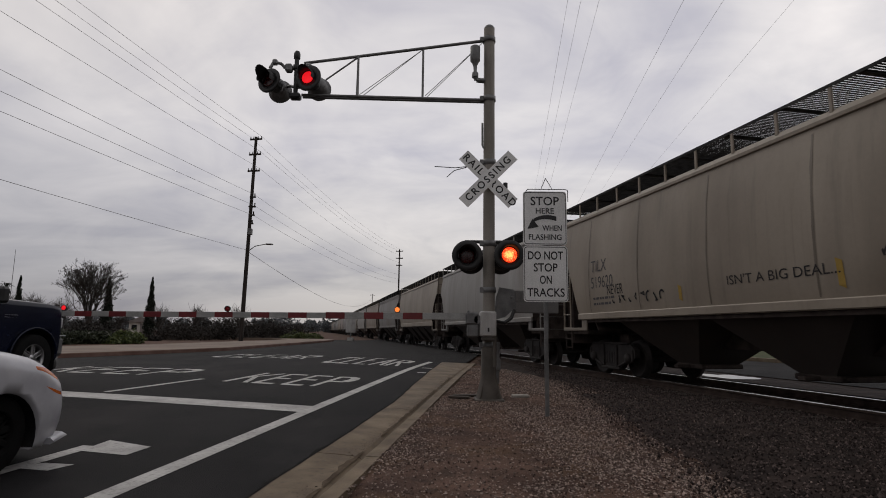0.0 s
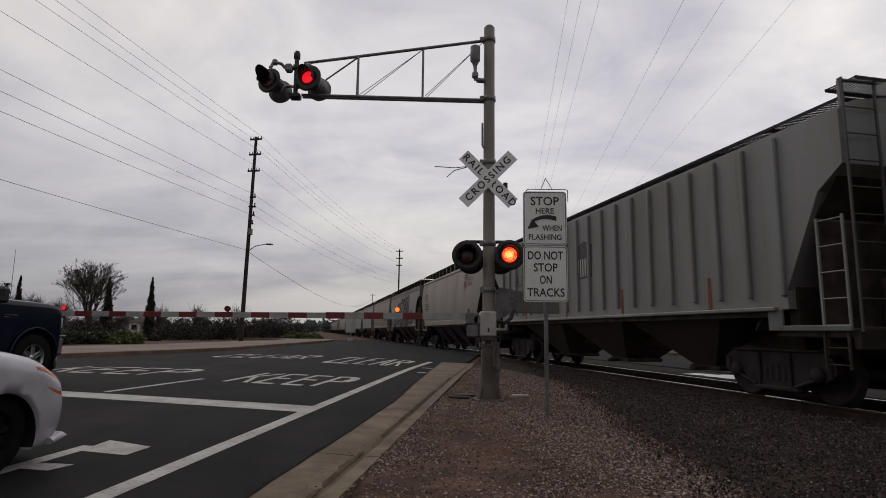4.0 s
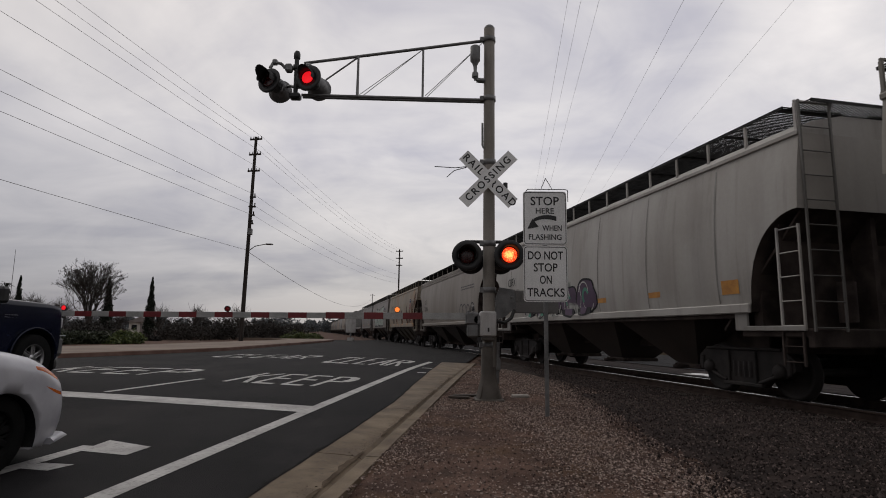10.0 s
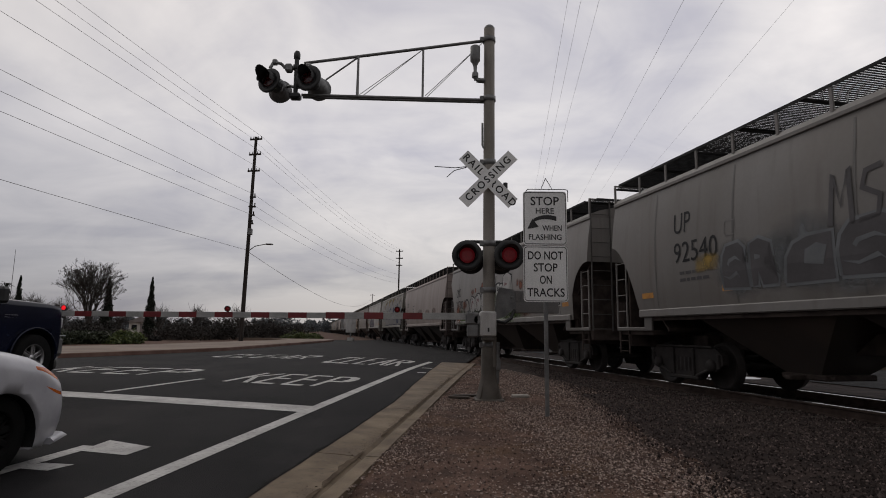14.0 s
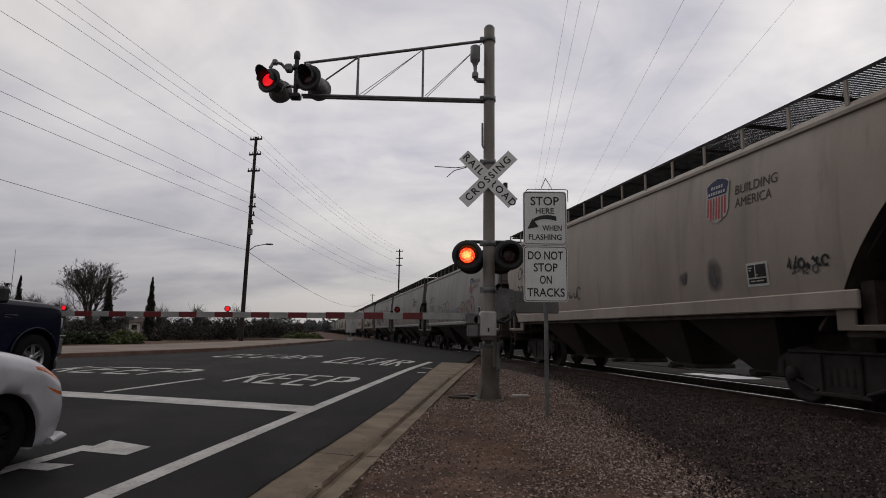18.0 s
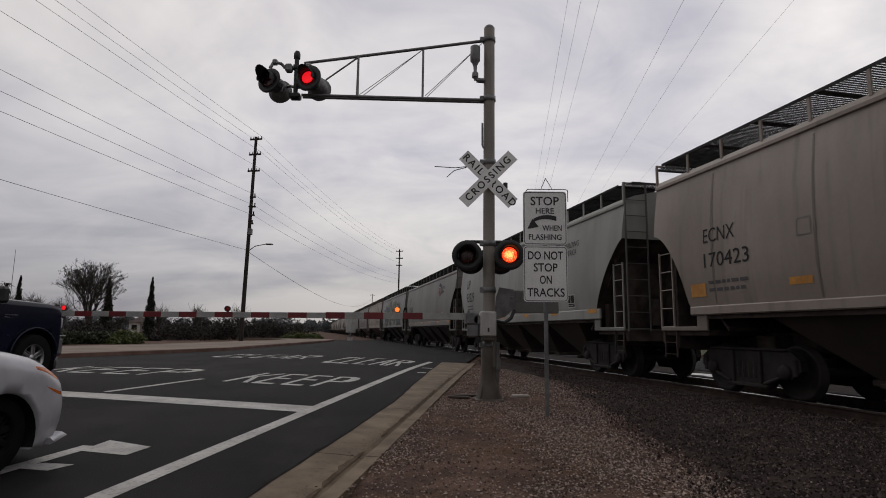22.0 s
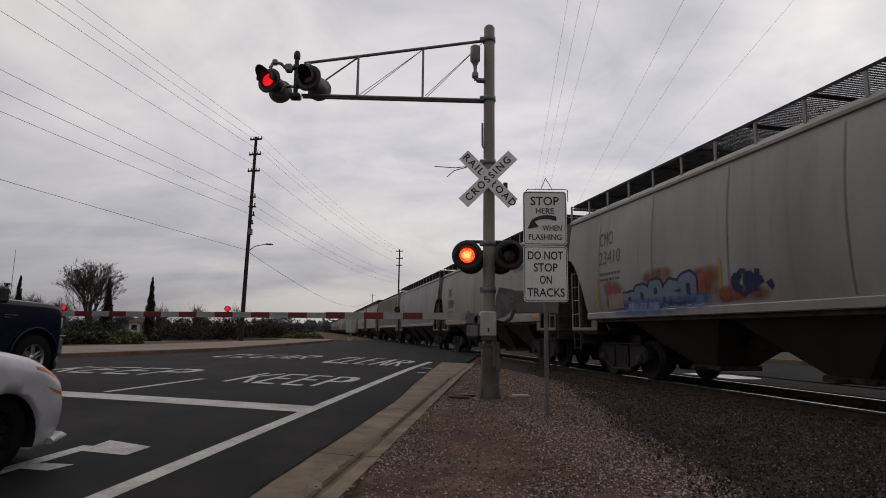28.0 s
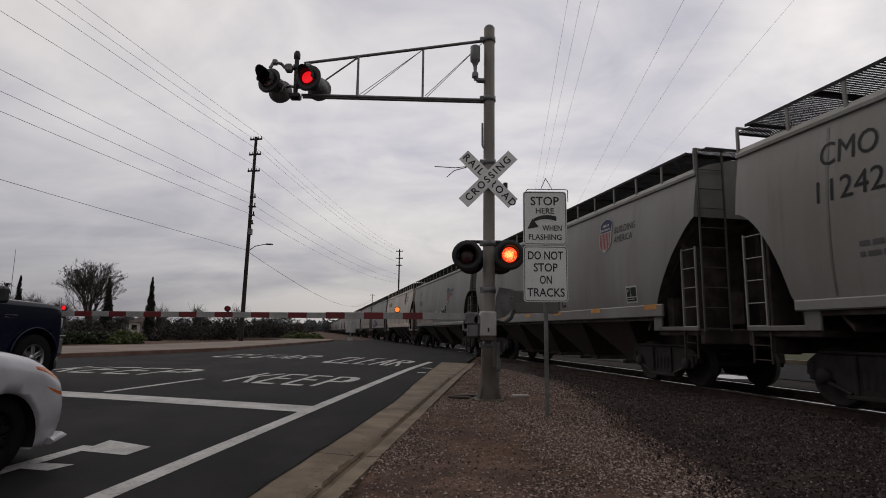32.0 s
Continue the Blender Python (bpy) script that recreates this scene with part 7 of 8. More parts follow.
def rounded(w, h, r, n=5):
    pts = []
    for cx, cy, a0 in ((w / 2 - r, h / 2 - r, 0), (-w / 2 + r, h / 2 - r, 90), (-w / 2 + r, -h / 2 + r, 180), (w / 2 - r, -h / 2 + r, 270)):
        for i in range(n + 1):
            a = radians(a0 + 90 * i / n)
            pts.append((cx + r * math.cos(a), cy + r * math.sin(a)))
    return pts


UP = pose(0, 0, 0, 90)


def sign_plate(zc, lines, h):
    p = part("sign_plate", Geo().prism(rounded(0.63, h, 0.05), Matrix.Translation((0, 0, 0)) @ UP, 0.004), M_sign, signs, "white sign plate", m=pose(0, 0, zc))
    o, i = rounded(0.606, h - 0.024, 0.043), rounded(0.588, h - 0.042, 0.036)
    k = len(o)
    part("border", Geo().add([(x, -0.0065, y) for x, y in o] + [(x, -0.0065, y) for x, y in i], [(j, (j + 1) % k, k + (j + 1) % k, k + j) for j in range(k)]), M_ink, p)
    for text, wide, high, x, z in lines:
        pts, fs = letters(text, 1.0, 0.014)
        us, ws = [q[0] for q in pts], [q[1] for q in pts]
        ku, kw = wide / (max(us) - min(us)), high / (max(ws) - min(ws))
        mu, mw = (max(us) + min(us)) / 2, (max(ws) + min(ws)) / 2
        part("lettering", Geo().add([(x + (u - mu) * ku, -0.007, z + (w - mw) * kw) for u, w, _ in pts], fs), M_ink, p)
    return p


top = sign_plate(2.805, [("STOP", 0.41, 0.128, 0.0, 0.25), ("HERE", 0.262, 0.082, 0.0, 0.105), ("WHEN", 0.28, 0.08, 0.1, -0.145), ("FLASHING", 0.47, 0.082, 0.0, -0.277)], 0.785)
curve_pts = []
for i in range(13):
    t = i / 12
    curve_pts.append((0.165 - 0.33 * t, 0.045 - 0.085 * t * t + 0.06 * math.sin(math.pi * t * 0.55) - 0.055))
g = Geo()
for (x0, z0), (x1, z1), i in zip(curve_pts, curve_pts[1:], range(12)):
    w0, w1 = 0.034 - 0.0008 * i, 0.034 - 0.0008 * (i + 1)
    g.add([(x0, -0.007, z0 - w0), (x1, -0.007, z1 - w1), (x1, -0.007, z1 + w1), (x0, -0.007, z0 + w0)], [(0, 1, 2, 3)])
g.add([(-0.255, -0.0072, -0.16), (-0.09, -0.0072, -0.13), (-0.18, -0.0072, -0.01)], [(0, 1, 2)])
part("arrow", g, M_ink, top)
sign_plate(2.0, [("DO NOT", 0.5, 0.122, 0.0, 0.262), ("STOP", 0.34, 0.122, 0.0, 0.09), ("ON", 0.17, 0.122, 0.0, -0.085), ("TRACKS", 0.53, 0.122, 0.0, -0.265)], 0.8)
part("wire_bracket", Geo().pipe([(-0.27, 0.02, 3.2), (-0.24, 0.02, 3.235), (0.3, 0.02, 3.235), (0.34, 0.02, 3.225), (0.34, 0.02, 3.05)], 0.006, 5).pipe([(-0.05, 0.02, 3.23), (0.02, 0.02, 3.4), (0.12, 0.02, 3.23)], 0.005, 5), M_black, signs, "bent wire on top of the signs")


# ---- vehicles ----
def loft(stations):
    """A closed body skinned over mirrored half sections: (x, [(y, z), ...] from the sill up to the middle)."""
    g = Geo()
    rings = []
    for x, half in stations:
        ring = [(x, -y, z) for y, z in half] + [(x, y, z) for y, z in reversed(half[:-1])]
        rings.append(ring)
    k = len(rings[0])
    vs = [p for r in rings for p in r]
    n = len(rings)
    g.add(vs, [(j * k + i, j * k + (i + 1) % k, (j + 1) * k + (i + 1) % k, (j + 1) * k + i) for j in range(n - 1) for i in range(k)], True)
    g.add(vs, [tuple(range(k)), tuple(range((n - 1) * k, n * k))])
    return g


def rounder(half, n=3):
    """More points along a half section, by Catmull-Rom."""
    out = []
    m = len(half)
    for j in range(m - 1):
        p = [half[max(0, min(m - 1, j + o))] for o in (-1, 0, 1, 2)]
        for s in range(n):
            t = s / n
            w = (-0.5 * t + t * t - 0.5 * t ** 3, 1 - 2.5 * t * t + 1.5 * t ** 3, 0.5 * t + 2 * t * t - 1.5 * t ** 3, -0.5 * t * t + 0.5 * t ** 3)
            out.append((sum(w[q] * p[q][0] for q in range(4)), sum(w[q] * p[q][1] for q in range(4))))
    return out + [half[-1]]


def refined(stations, n=4):
    """Smooth in-between stations by Catmull-Rom."""
    out = []
    m = len(stations)
    for j in range(m - 1):
        p = [stations[max(0, min(m - 1, j + o))] for o in (-1, 0, 1, 2)]
        for s in range(n):
            t = s / n
            w = (-0.5 * t + t * t - 0.5 * t ** 3, 1 - 2.5 * t * t + 1.5 * t ** 3, 0.5 * t + 2 * t * t - 1.5 * t ** 3, -0.5 * t * t + 0.5 * t ** 3)
            x = stations[j][0] + (stations[j + 1][0] - stations[j][0]) * t
            half = [(sum(w[q] * p[q][1][i][0] for q in range(4)), sum(w[q] * p[q][1][i][1] for q in range(4))) for i in range(len(p[0][1]))]
            half[-1] = (0, half[-1][1])
            out.append((x, half))
    out.append(stations[-1])
    return out


def carve(geo, name, mat, axles, r, y0):
    """The body with its wheel openings cut out."""
    ob = bpy.data.objects.new("blank", geo.mesh(name, mat))
    cut = Geo()
    for x in axles:
        for s in (-1, 1):
            cut.rod((x, s * y0, r[1]), (x, s * 1.4, r[1]), r[0], seg=36)
    tool = bpy.data.objects.new("tool", cut.mesh("tool", mat))
    for o in (ob, tool):
        scene.collection.objects.link(o)
    mod = ob.modifiers.new("cut", "BOOLEAN")
    mod.operation, mod.object, mod.solver = "DIFFERENCE", tool, "EXACT"
    me = bpy.data.meshes.new_from_object(ob.evaluated_get(bpy.context.evaluated_depsgraph_get()))
    me.name = name
    for o in (ob, tool):
        bpy.data.objects.remove(o)
    return me


def road_wheel(car, x, y, r, rim, spokes, finish=None):
    s = -1 if y < 0 else 1
    w = part("wheel", Geo().turned([(rim, -0.1), (r * 0.93, -0.11), (r, -0.08), (r, 0.08), (r * 0.93, 0.11), (rim, 0.1)], (0, 0, 0), (0, s, 0), 40), M_tyre, car, "black rubber tyre", m=pose(x, y, r))
    g = Geo()
    g.turned([(rim, 0.1), (rim * 0.94, 0.1), (rim * 0.9, 0.03), (rim * 0.9, -0.1)], (0, 0, 0), (0, s, 0), 36)
    g.turned([(0.0, 0.085), (0.06, 0.08), (0.075, 0.03)], (0, 0, 0), (0, s, 0), 16)
    for i in range(spokes):
        m = pose(0, 0, 0, 0, 360 * i / spokes, 0)
        g.box((0, s * 0.06, rim * 0.5), (0.055, 0.03, rim * 0.9), 0.01, m)
        g.box((0.05, s * 0.06, rim * 0.55), (0.02, 0.02, rim * 0.8), 0.005, m)
    part("rim", g, finish or M_rim, w, "dark steel rim" if finish else "bright alloy rim")
    part("brake_disc", Geo().turned([(0, 0.0), (rim * 0.85, 0.0), (rim * 0.85, -0.04)], (0, 0, 0), (0, s, 0), 24), M_black, w)


def wheel_wells(car, axles, r, y0, y1):
    for x in axles:
        for s in (-1, 1):
            g = Geo()
            seg = 18
            vs = []
            for y in (s * y0, s * y1):
                vs += [(x + (r[0] - 0.006) * math.cos(math.pi * (-0.1 + 1.2 * i / seg)), y, r[1] + (r[0] - 0.006) * math.sin(math.pi * (-0.1 + 1.2 * i / seg))) for i in range(seg + 1)]
            k = seg + 1
            g.add(vs, [(i, i + 1, k + i + 1, k + i) for i in range(seg)] + [tuple(range(k))], True)
            part("wheel_well", g, M_black, car)


def on_lane(q, a, dz=0.0):
    x, y = road_xy(q, a)
    return pose(x, y, road_z(x, y) + dz, 0, 0, math.degrees(math.atan2(RD.y, RD.x)))


def skin_patch(stations, s, x0, x1, lo, hi, lift=0.005, nu=8, nx=14):
    """A panel lying on a lofted body: from x0 to x1, between section places lo(f) and hi(f)."""
    def at(x, u):
        for (xa, ha), (xb, hb) in zip(stations, stations[1:]):
            if xb <= x <= xa:
                t = (xa - x) / (xa - xb)
                k = min(int(u), len(ha) - 2)
                v = u - k
                y = (ha[k][0] * (1 - v) + ha[k + 1][0] * v) * (1 - t) + (hb[k][0] * (1 - v) + hb[k + 1][0] * v) * t
                z = (ha[k][1] * (1 - v) + ha[k + 1][1] * v) * (1 - t) + (hb[k][1] * (1 - v) + hb[k + 1][1] * v) * t
                return Vector((x, s * y, z))
    vs = []
    for i in range(nx + 1):
        f = i / nx
        x = x0 + (x1 - x0) * f
        for r in range(nu + 1):
            u = lo(f) + (hi(f) - lo(f)) * r / nu
            p = at(x, u)
            e1, e2 = at(x - 0.01, u) - at(x + 0.01, u), at(x, min(u + 0.05, 4.95)) - at(x, u - 0.05)
            nrm = e1.cross(e2).normalized()
            if nrm.y * s < 0:
                nrm = -nrm
            edge = min(f, 1 - f, r / nu, 1 - r / nu)
            vs.append(p + nrm * (lift if edge > 0.01 else -0.004))
    k = nu + 1
    return Geo().add(vs, [(i * k + r, (i + 1) * k + r, (i + 1) * k + r + 1, i * k + r + 1) for i in range(nx) for r in range(nu)], True)


SEDAN = [
    (0.82, [(0.38, 0.24), (0.48, 0.33), (0.50, 0.46), (0.44, 0.57), (0.28, 0.635), (0, 0.655)]),
    (0.76, [(0.60, 0.19), (0.68, 0.31), (0.695, 0.47), (0.62, 0.605), (0.42, 0.685), (0, 0.71)]),
    (0.62, [(0.76, 0.155), (0.82, 0.31), (0.828, 0.50), (0.765, 0.665), (0.52, 0.765), (0, 0.795)]),
    (0.36, [(0.84, 0.145), (0.885, 0.33), (0.89, 0.56), (0.845, 0.765), (0.6, 0.86), (0, 0.89)]),
    (0.00, [(0.87, 0.145), (0.90, 0.36), (0.905, 0.60), (0.875, 0.83), (0.62, 0.92), (0, 0.955)]),
    (-0.60, [(0.87, 0.145), (0.90, 0.36), (0.905, 0.62), (0.885, 0.88), (0.66, 0.975), (0, 1.01)]),
    (-1.40, [(0.87, 0.145), (0.90, 0.36), (0.905, 0.62), (0.89, 0.91), (0.7, 0.99), (0, 1.0)]),
    (-2.60, [(0.87, 0.145), (0.90, 0.36), (0.905, 0.62), (0.89, 0.93), (0.7, 1.0), (0, 1.01)]),
    (-3.25, [(0.86, 0.20), (0.89, 0.38), (0.895, 0.64), (0.87, 0.94), (0.68, 1.02), (0, 1.04)]),
    (-3.65, [(0.78, 0.28), (0.81, 0.42), (0.82, 0.64), (0.79, 0.90), (0.6, 0.99), (0, 1.01)]),
]
sedan = thing("sedan", on_lane(3.25, 3.905), "white sedan waiting at the stop line", "car")
W1 = (0.338, 0.265)
part("body", carve(loft([(x, rounder(h)) for x, h in refined(SEDAN, 5)]), "body", M_carwhite, (0, -2.65), W1, 0.55), M_carwhite, sedan, "white painted body")
wheel_wells(sedan, (0, -2.65), W1, 0.56, 0.87)
CABIN = [
    (-0.75, [(0.72, 0.96), (0.66, 0.98), (0.5, 1.0), (0, 1.01)]),
    (-1.55, [(0.80, 0.92), (0.70, 1.15), (0.56, 1.34), (0, 1.37)]),
    (-2.40, [(0.80, 0.92), (0.71, 1.17), (0.57, 1.36), (0, 1.39)]),
    (-3.25, [(0.74, 0.94), (0.64, 1.0), (0.5, 1.05), (0, 1.07)]),
]
part("cabin_glass", loft(refined(CABIN, 3)), M_glass, sedan, "dark tinted windows")
part("roof_panel", loft([(-1.42, [(0.57, 1.34), (0.5, 1.385), (0, 1.41)]), (-1.7, [(0.59, 1.35), (0.5, 1.415), (0, 1.445)]), (-2.45, [(0.6, 1.36), (0.5, 1.43), (0, 1.46)]), (-2.75, [(0.58, 1.30), (0.5, 1.36), (0, 1.395)])]), M_carwhite, sedan)
for s in (-1, 1):
    part("pillar", Geo().box((-2.0, s * 0.71, 1.17), (0.09, 0.05, 0.5), 0.01, None), M_carwhite, sedan)
    hood = refined(SEDAN)
    part("headlight", skin_patch(hood, s, 0.74, 0.24, lambda f: 1.95 + 0.4 * f - 0.12 * math.sin(f * 3.1), lambda f: 3.12 - 0.05 * f + 0.12 * math.sin(f * 3.1)), M_lampglass, sedan, "clear wrap-around headlight")
    part("turn_lamp", skin_patch(hood, s, 0.62, 0.26, lambda f: 2.05 + 0.3 * f - 0.1 * math.sin(f * 3.1), lambda f: 3.04 + 0.06 * math.sin(f * 3.1), 0.010), M_amber, sedan, "amber turn lamp in the headlight")
    part("mirror", Geo().box((-0.85, s * 0.98, 1.0), (0.14, 0.2, 0.13), 0.04), M_carwhite, sedan)
    part("door_seam", Geo().box((-0.82, s * 0.899, 0.6), (0.008, 0.012, 0.55)), M_black, sedan)
for x in (0, -2.65):
    for s in (-1, 1):
        road_wheel(sedan, x, s * 0.72, 0.295, 0.19, 9, M_tyre)
part("lip_spoiler", loft([(0.88, [(0.3, 0.17), (0.34, 0.185), (0.3, 0.2), (0, 0.2)]), (0.79, [(0.72, 0.155), (0.77, 0.175), (0.72, 0.2), (0, 0.2)]), (0.5, [(0.86, 0.15), (0.9, 0.17), (0.86, 0.2), (0, 0.2)])]), M_carwhite, sedan, "white front lip")
part("grille", Geo().box((0.79, 0, 0.4), (0.08, 0.9, 0.16), 0.02), M_black, sedan)

TRUCK = [
    (0.70, [(0.90, 0.36), (0.95, 0.5), (0.96, 0.88), (0.94, 1.13), (0.82, 1.20), (0, 1.22)]),
    (0.64, [(0.95, 0.34), (0.99, 0.50), (1.0, 0.90), (0.985, 1.21), (0.86, 1.285), (0, 1.31)]),
    (0.42, [(0.96, 0.34), (1.0, 0.56), (1.01, 0.92), (1.0, 1.25), (0.88, 1.335), (0, 1.36)]),
    (0.0, [(0.96, 0.36), (1.0, 0.60), (1.015, 0.92), (1.005, 1.26), (0.89, 1.36), (0, 1.39)]),
    (-0.9, [(0.96, 0.42), (1.0, 0.60), (1.015, 0.92), (1.005, 1.28), (0.89, 1.39), (0, 1.42)]),
    (-2.9, [(0.96, 0.42), (1.0, 0.60), (1.015, 0.92), (1.005, 1.25), (0.9, 1.34), (0, 1.36)]),
    (-4.75, [(0.96, 0.5), (1.0, 0.62), (1.01, 0.92), (1.0, 1.25), (0.9, 1.32), (0, 1.32)]),
]
truck = thing("pickup_truck", on_lane(7.8, 9.02), "dark navy blue pickup truck stopped at the lowered gate", "pickup truck")
W2 = (0.48, 0.42)
part("body", carve(loft([(x, rounder(h, 2)) for x, h in refined(TRUCK)]), "body", M_carblue, (0.1, -3.6), W2, 0.62), M_carblue, truck, "dark navy painted body")
wheel_wells(truck, (0.1, -3.6), W2, 0.63, 0.98)
TCAB = [
    (-0.85, [(0.85, 1.28), (0.8, 1.31), (0.7, 1.34), (0, 1.36)]),
    (-1.45, [(0.90, 1.22), (0.82, 1.55), (0.7, 1.84), (0, 1.9)]),
    (-2.7, [(0.90, 1.22), (0.82, 1.55), (0.7, 1.86), (0, 1.92)]),
    (-3.0, [(0.88, 1.22), (0.82, 1.5), (0.7, 1.72), (0, 1.76)]),
]
part("cabin_glass", loft(refined(TCAB, 3)), M_glass, truck, "dark tinted windows")
part("roof_panel", loft([(-1.35, [(0.71, 1.82), (0.6, 1.885), (0, 1.92)]), (-2.75, [(0.72, 1.85), (0.6, 1.91), (0, 1.945)])]), M_carblue, truck)
for s in (-1, 1):
    for x in (-2.05, -2.95):
        part("pillar", Geo().box((x, s * 0.83, 1.55), (0.12, 0.06, 0.7), 0.01), M_carblue, truck)
    part("mirror", Geo().box((-0.85, s * 1.16, 1.42), (0.16, 0.24, 0.26), 0.04), M_black, truck, "black door mirror")
    part("headlight", Geo().box((0.64, s * 0.88, 1.0), (0.16, 0.22, 0.2), 0.03), M_lampglass, truck)
    part("badge", Geo().box((-0.45, s * 1.012, 1.1), (0.26, 0.012, 0.05), 0.004), M_rim, truck, "chrome fender badge")
    g = Geo()
    for i in range(15):
        a0, a1 = math.pi * (0.02 + 0.96 * i / 15), math.pi * (0.02 + 0.96 * (i + 1) / 15)
        g.rod((0.1 + 0.49 * math.cos(a0), s * 1.008, 0.42 + 0.49 * math.sin(a0)), (0.1 + 0.49 * math.cos(a1), s * 1.008, 0.42 + 0.49 * math.sin(a1)), 0.018, seg=6)
    part("arch_flare", g, M_carblue, truck)
part("front_bumper", Geo().box((0.68, 0, 0.58), (0.2, 1.98, 0.34), 0.05), M_galv, truck, "grey front bumper")
part("bumper_strip", Geo().box((0.68, 0, 0.775), (0.22, 2.0, 0.02), 0.006), M_rim, truck, "bright trim strip")
part("front_valance", loft([(0.74, [(0.84, 0.16), (0.9, 0.2), (0.92, 0.44), (0, 0.44)]), (0.62, [(0.9, 0.14), (0.95, 0.2), (0.97, 0.44), (0, 0.44)])]), M_black, truck, "black plastic valance")
part("running_board", Geo().box((-1.85, -0.98, 0.42), (2.0, 0.16, 0.06), 0.02), M_black, truck)
part("running_board", Geo().box((-1.85, 0.98, 0.42), (2.0, 0.16, 0.06), 0.02), M_black, truck)
for x in (0.1, -3.6):
    for s in (-1, 1):
        road_wheel(truck, x, s * 0.9, 0.40, 0.235, 6)

# ---- utility poles and wires ----


def pole(name, x, y, h, lean=0.0, arms=(), label="tall dark wooden utility pole with crossarms", r=0.16):
    p = thing(name, pose(x, y, 0.1, 0, lean, 0), label, "utility pole", "utility poles")
    part("pole_shaft", Geo().rod((0, 0, 0), (0, 0, h), r * 1.15, r * 0.75, 12), M_wood, p)
    for z, w, ang in arms:
        m = pose(0, 0, z, 0, 0, ang)
        g = Geo().box((0, 0, 0), (w, 0.1, 0.13), 0.01, m)
        a = part("crossarm", g, M_wood, p)
        for k in (-0.45, -0.2, 0.2, 0.45):
            part("insulator", Geo().rod(m @ Vector((w * k, 0, 0.06)), m @ Vector((w * k, 0, 0.24)), 0.05, 0.03, 8), M_galv, a)
    return p


P1 = Vector((-15.87, 46.0, 0))
main = pole("utility_pole", P1.x, P1.y, 16.9, 1.0, ((16.7, 1.1, -14), (15.4, 1.1, -14), (14.0, 1.1, -14)), r=0.155)
for z, w in ((11.8, 0.5), (11.0, 0.6), (10.3, 0.5), (9.6, 0.4)):
    part("bracket", Geo().box((0.1, 0, z), (w, 0.12, 0.12), 0.02).rod((w / 2, 0, z), (w / 2, 0, z + 0.3), 0.05), M_wood, main)
part("junction_box", Geo().box((0.15, -0.15, 8.9), (0.3, 0.3, 0.5), 0.03), M_galv, main)
part("lamp_arm", Geo().pipe([(0, 0, 7.3), (0.6, -0.05, 7.75), (1.5, -0.1, 7.95)], 0.035, 8), M_galv, main, "curved street lamp arm")
part("lamp_head", Geo().box((1.75, -0.1, 7.93), (0.6, 0.22, 0.12), 0.05), M_galv, main, "street lamp head")
pole("utility_pole", -8.6, 112.0, 17.0, 0.3, ((16.6, 1.4, -10), (15.2, 1.4, -10), (13.8, 1.2, -10)), "slender distant wooden utility pole")
pole("utility_pole", -29.5, 243.0, 16.5, 0.0, ((16, 2.0, 0),), "small distant wooden utility pole")
pole("utility_pole", -24.0, -24.0, 16.9, 0, ((16.7, 1.1, -14), (15.4, 1.1, -14), (14.0, 1.1, -14)))


def wire(p, q, sag, r=0.012, label="thin black overhead wire"):
    p, q = Vector(p), Vector(q)
    g = Geo()
    n = 24
    pts = []
    for i in range(n + 1):
        t = i / n
        v = p.lerp(q, t)
        v.z -= sag * 4 * t * (1 - t)
        pts.append(v)
    vs = [a + Vector((r * math.cos(k * math.pi / 2), 0, r * math.sin(k * math.pi / 2))) for a in pts for k in range(4)]
    g.add(vs, [(j * 4 + k, j * 4 + (k + 1) % 4, j * 4 + 4 + (k + 1) % 4, j * 4 + 4 + k) for j in range(n) for k in range(4)], True)
    return tagged(part("overhead_wire", g, M_cable), label, "wire", "overhead wires")


for z, dx in ((16.9, 0.5), (15.6, 0.5), (14.2, 0.5), (16.9, -0.5), (12.0, 0.2), (11.1, 0.25), (10.3, 0.2)):
    far = Vector((-8.6, 112, 0.1))
    wire((P1.x + dx + z * 0.0174, P1.y, z + 0.1), (far.x + dx, far.y, min(z, 16.9) + 0.1), 1.0, 0.011)
    wire((P1.x + dx + z * 0.0174, P1.y, z + 0.1), (-24.0 + dx, -24, z + 0.1), 0.5, 0.0115)
wire((P1.x + 0.15, P1.y, 7.5), (-24, -24, 7.5), 0.3, 0.012)
wire((P1.x + 0.15, P1.y, 7.4), (-29.5, 243, 15.0), 4.0, 0.022)
# lines high over the verge, carried by poles behind the camera and beyond the train
for k, h in ((0.86, 10.5), (0.65, 10.5), (0.53, 10.5), (0.275, 12.0), (0.22, 12.0), (0.18, 12.0)):
    lat = k * (h - 1.17)
    base = RD * 230 + Vector((lat, 0, 0))
    back = RD * -40 + Vector((lat, 0, 0))
    wire((back.x, back.y, h), (base.x, base.y, h), 0.0, 0.0042, "thin overhead wire high above the verge")
for lat, h in ((6.4, 10.5), (2.5, 12.0)):
    for s in (230, -40):
        b = RD * s
        pole("utility_pole", b.x + lat, b.y, h + 0.1, 0, ((h - 0.15, 4.2 if lat > 5 else 1.6, 0),), "distant wooden utility pole beyond the train")


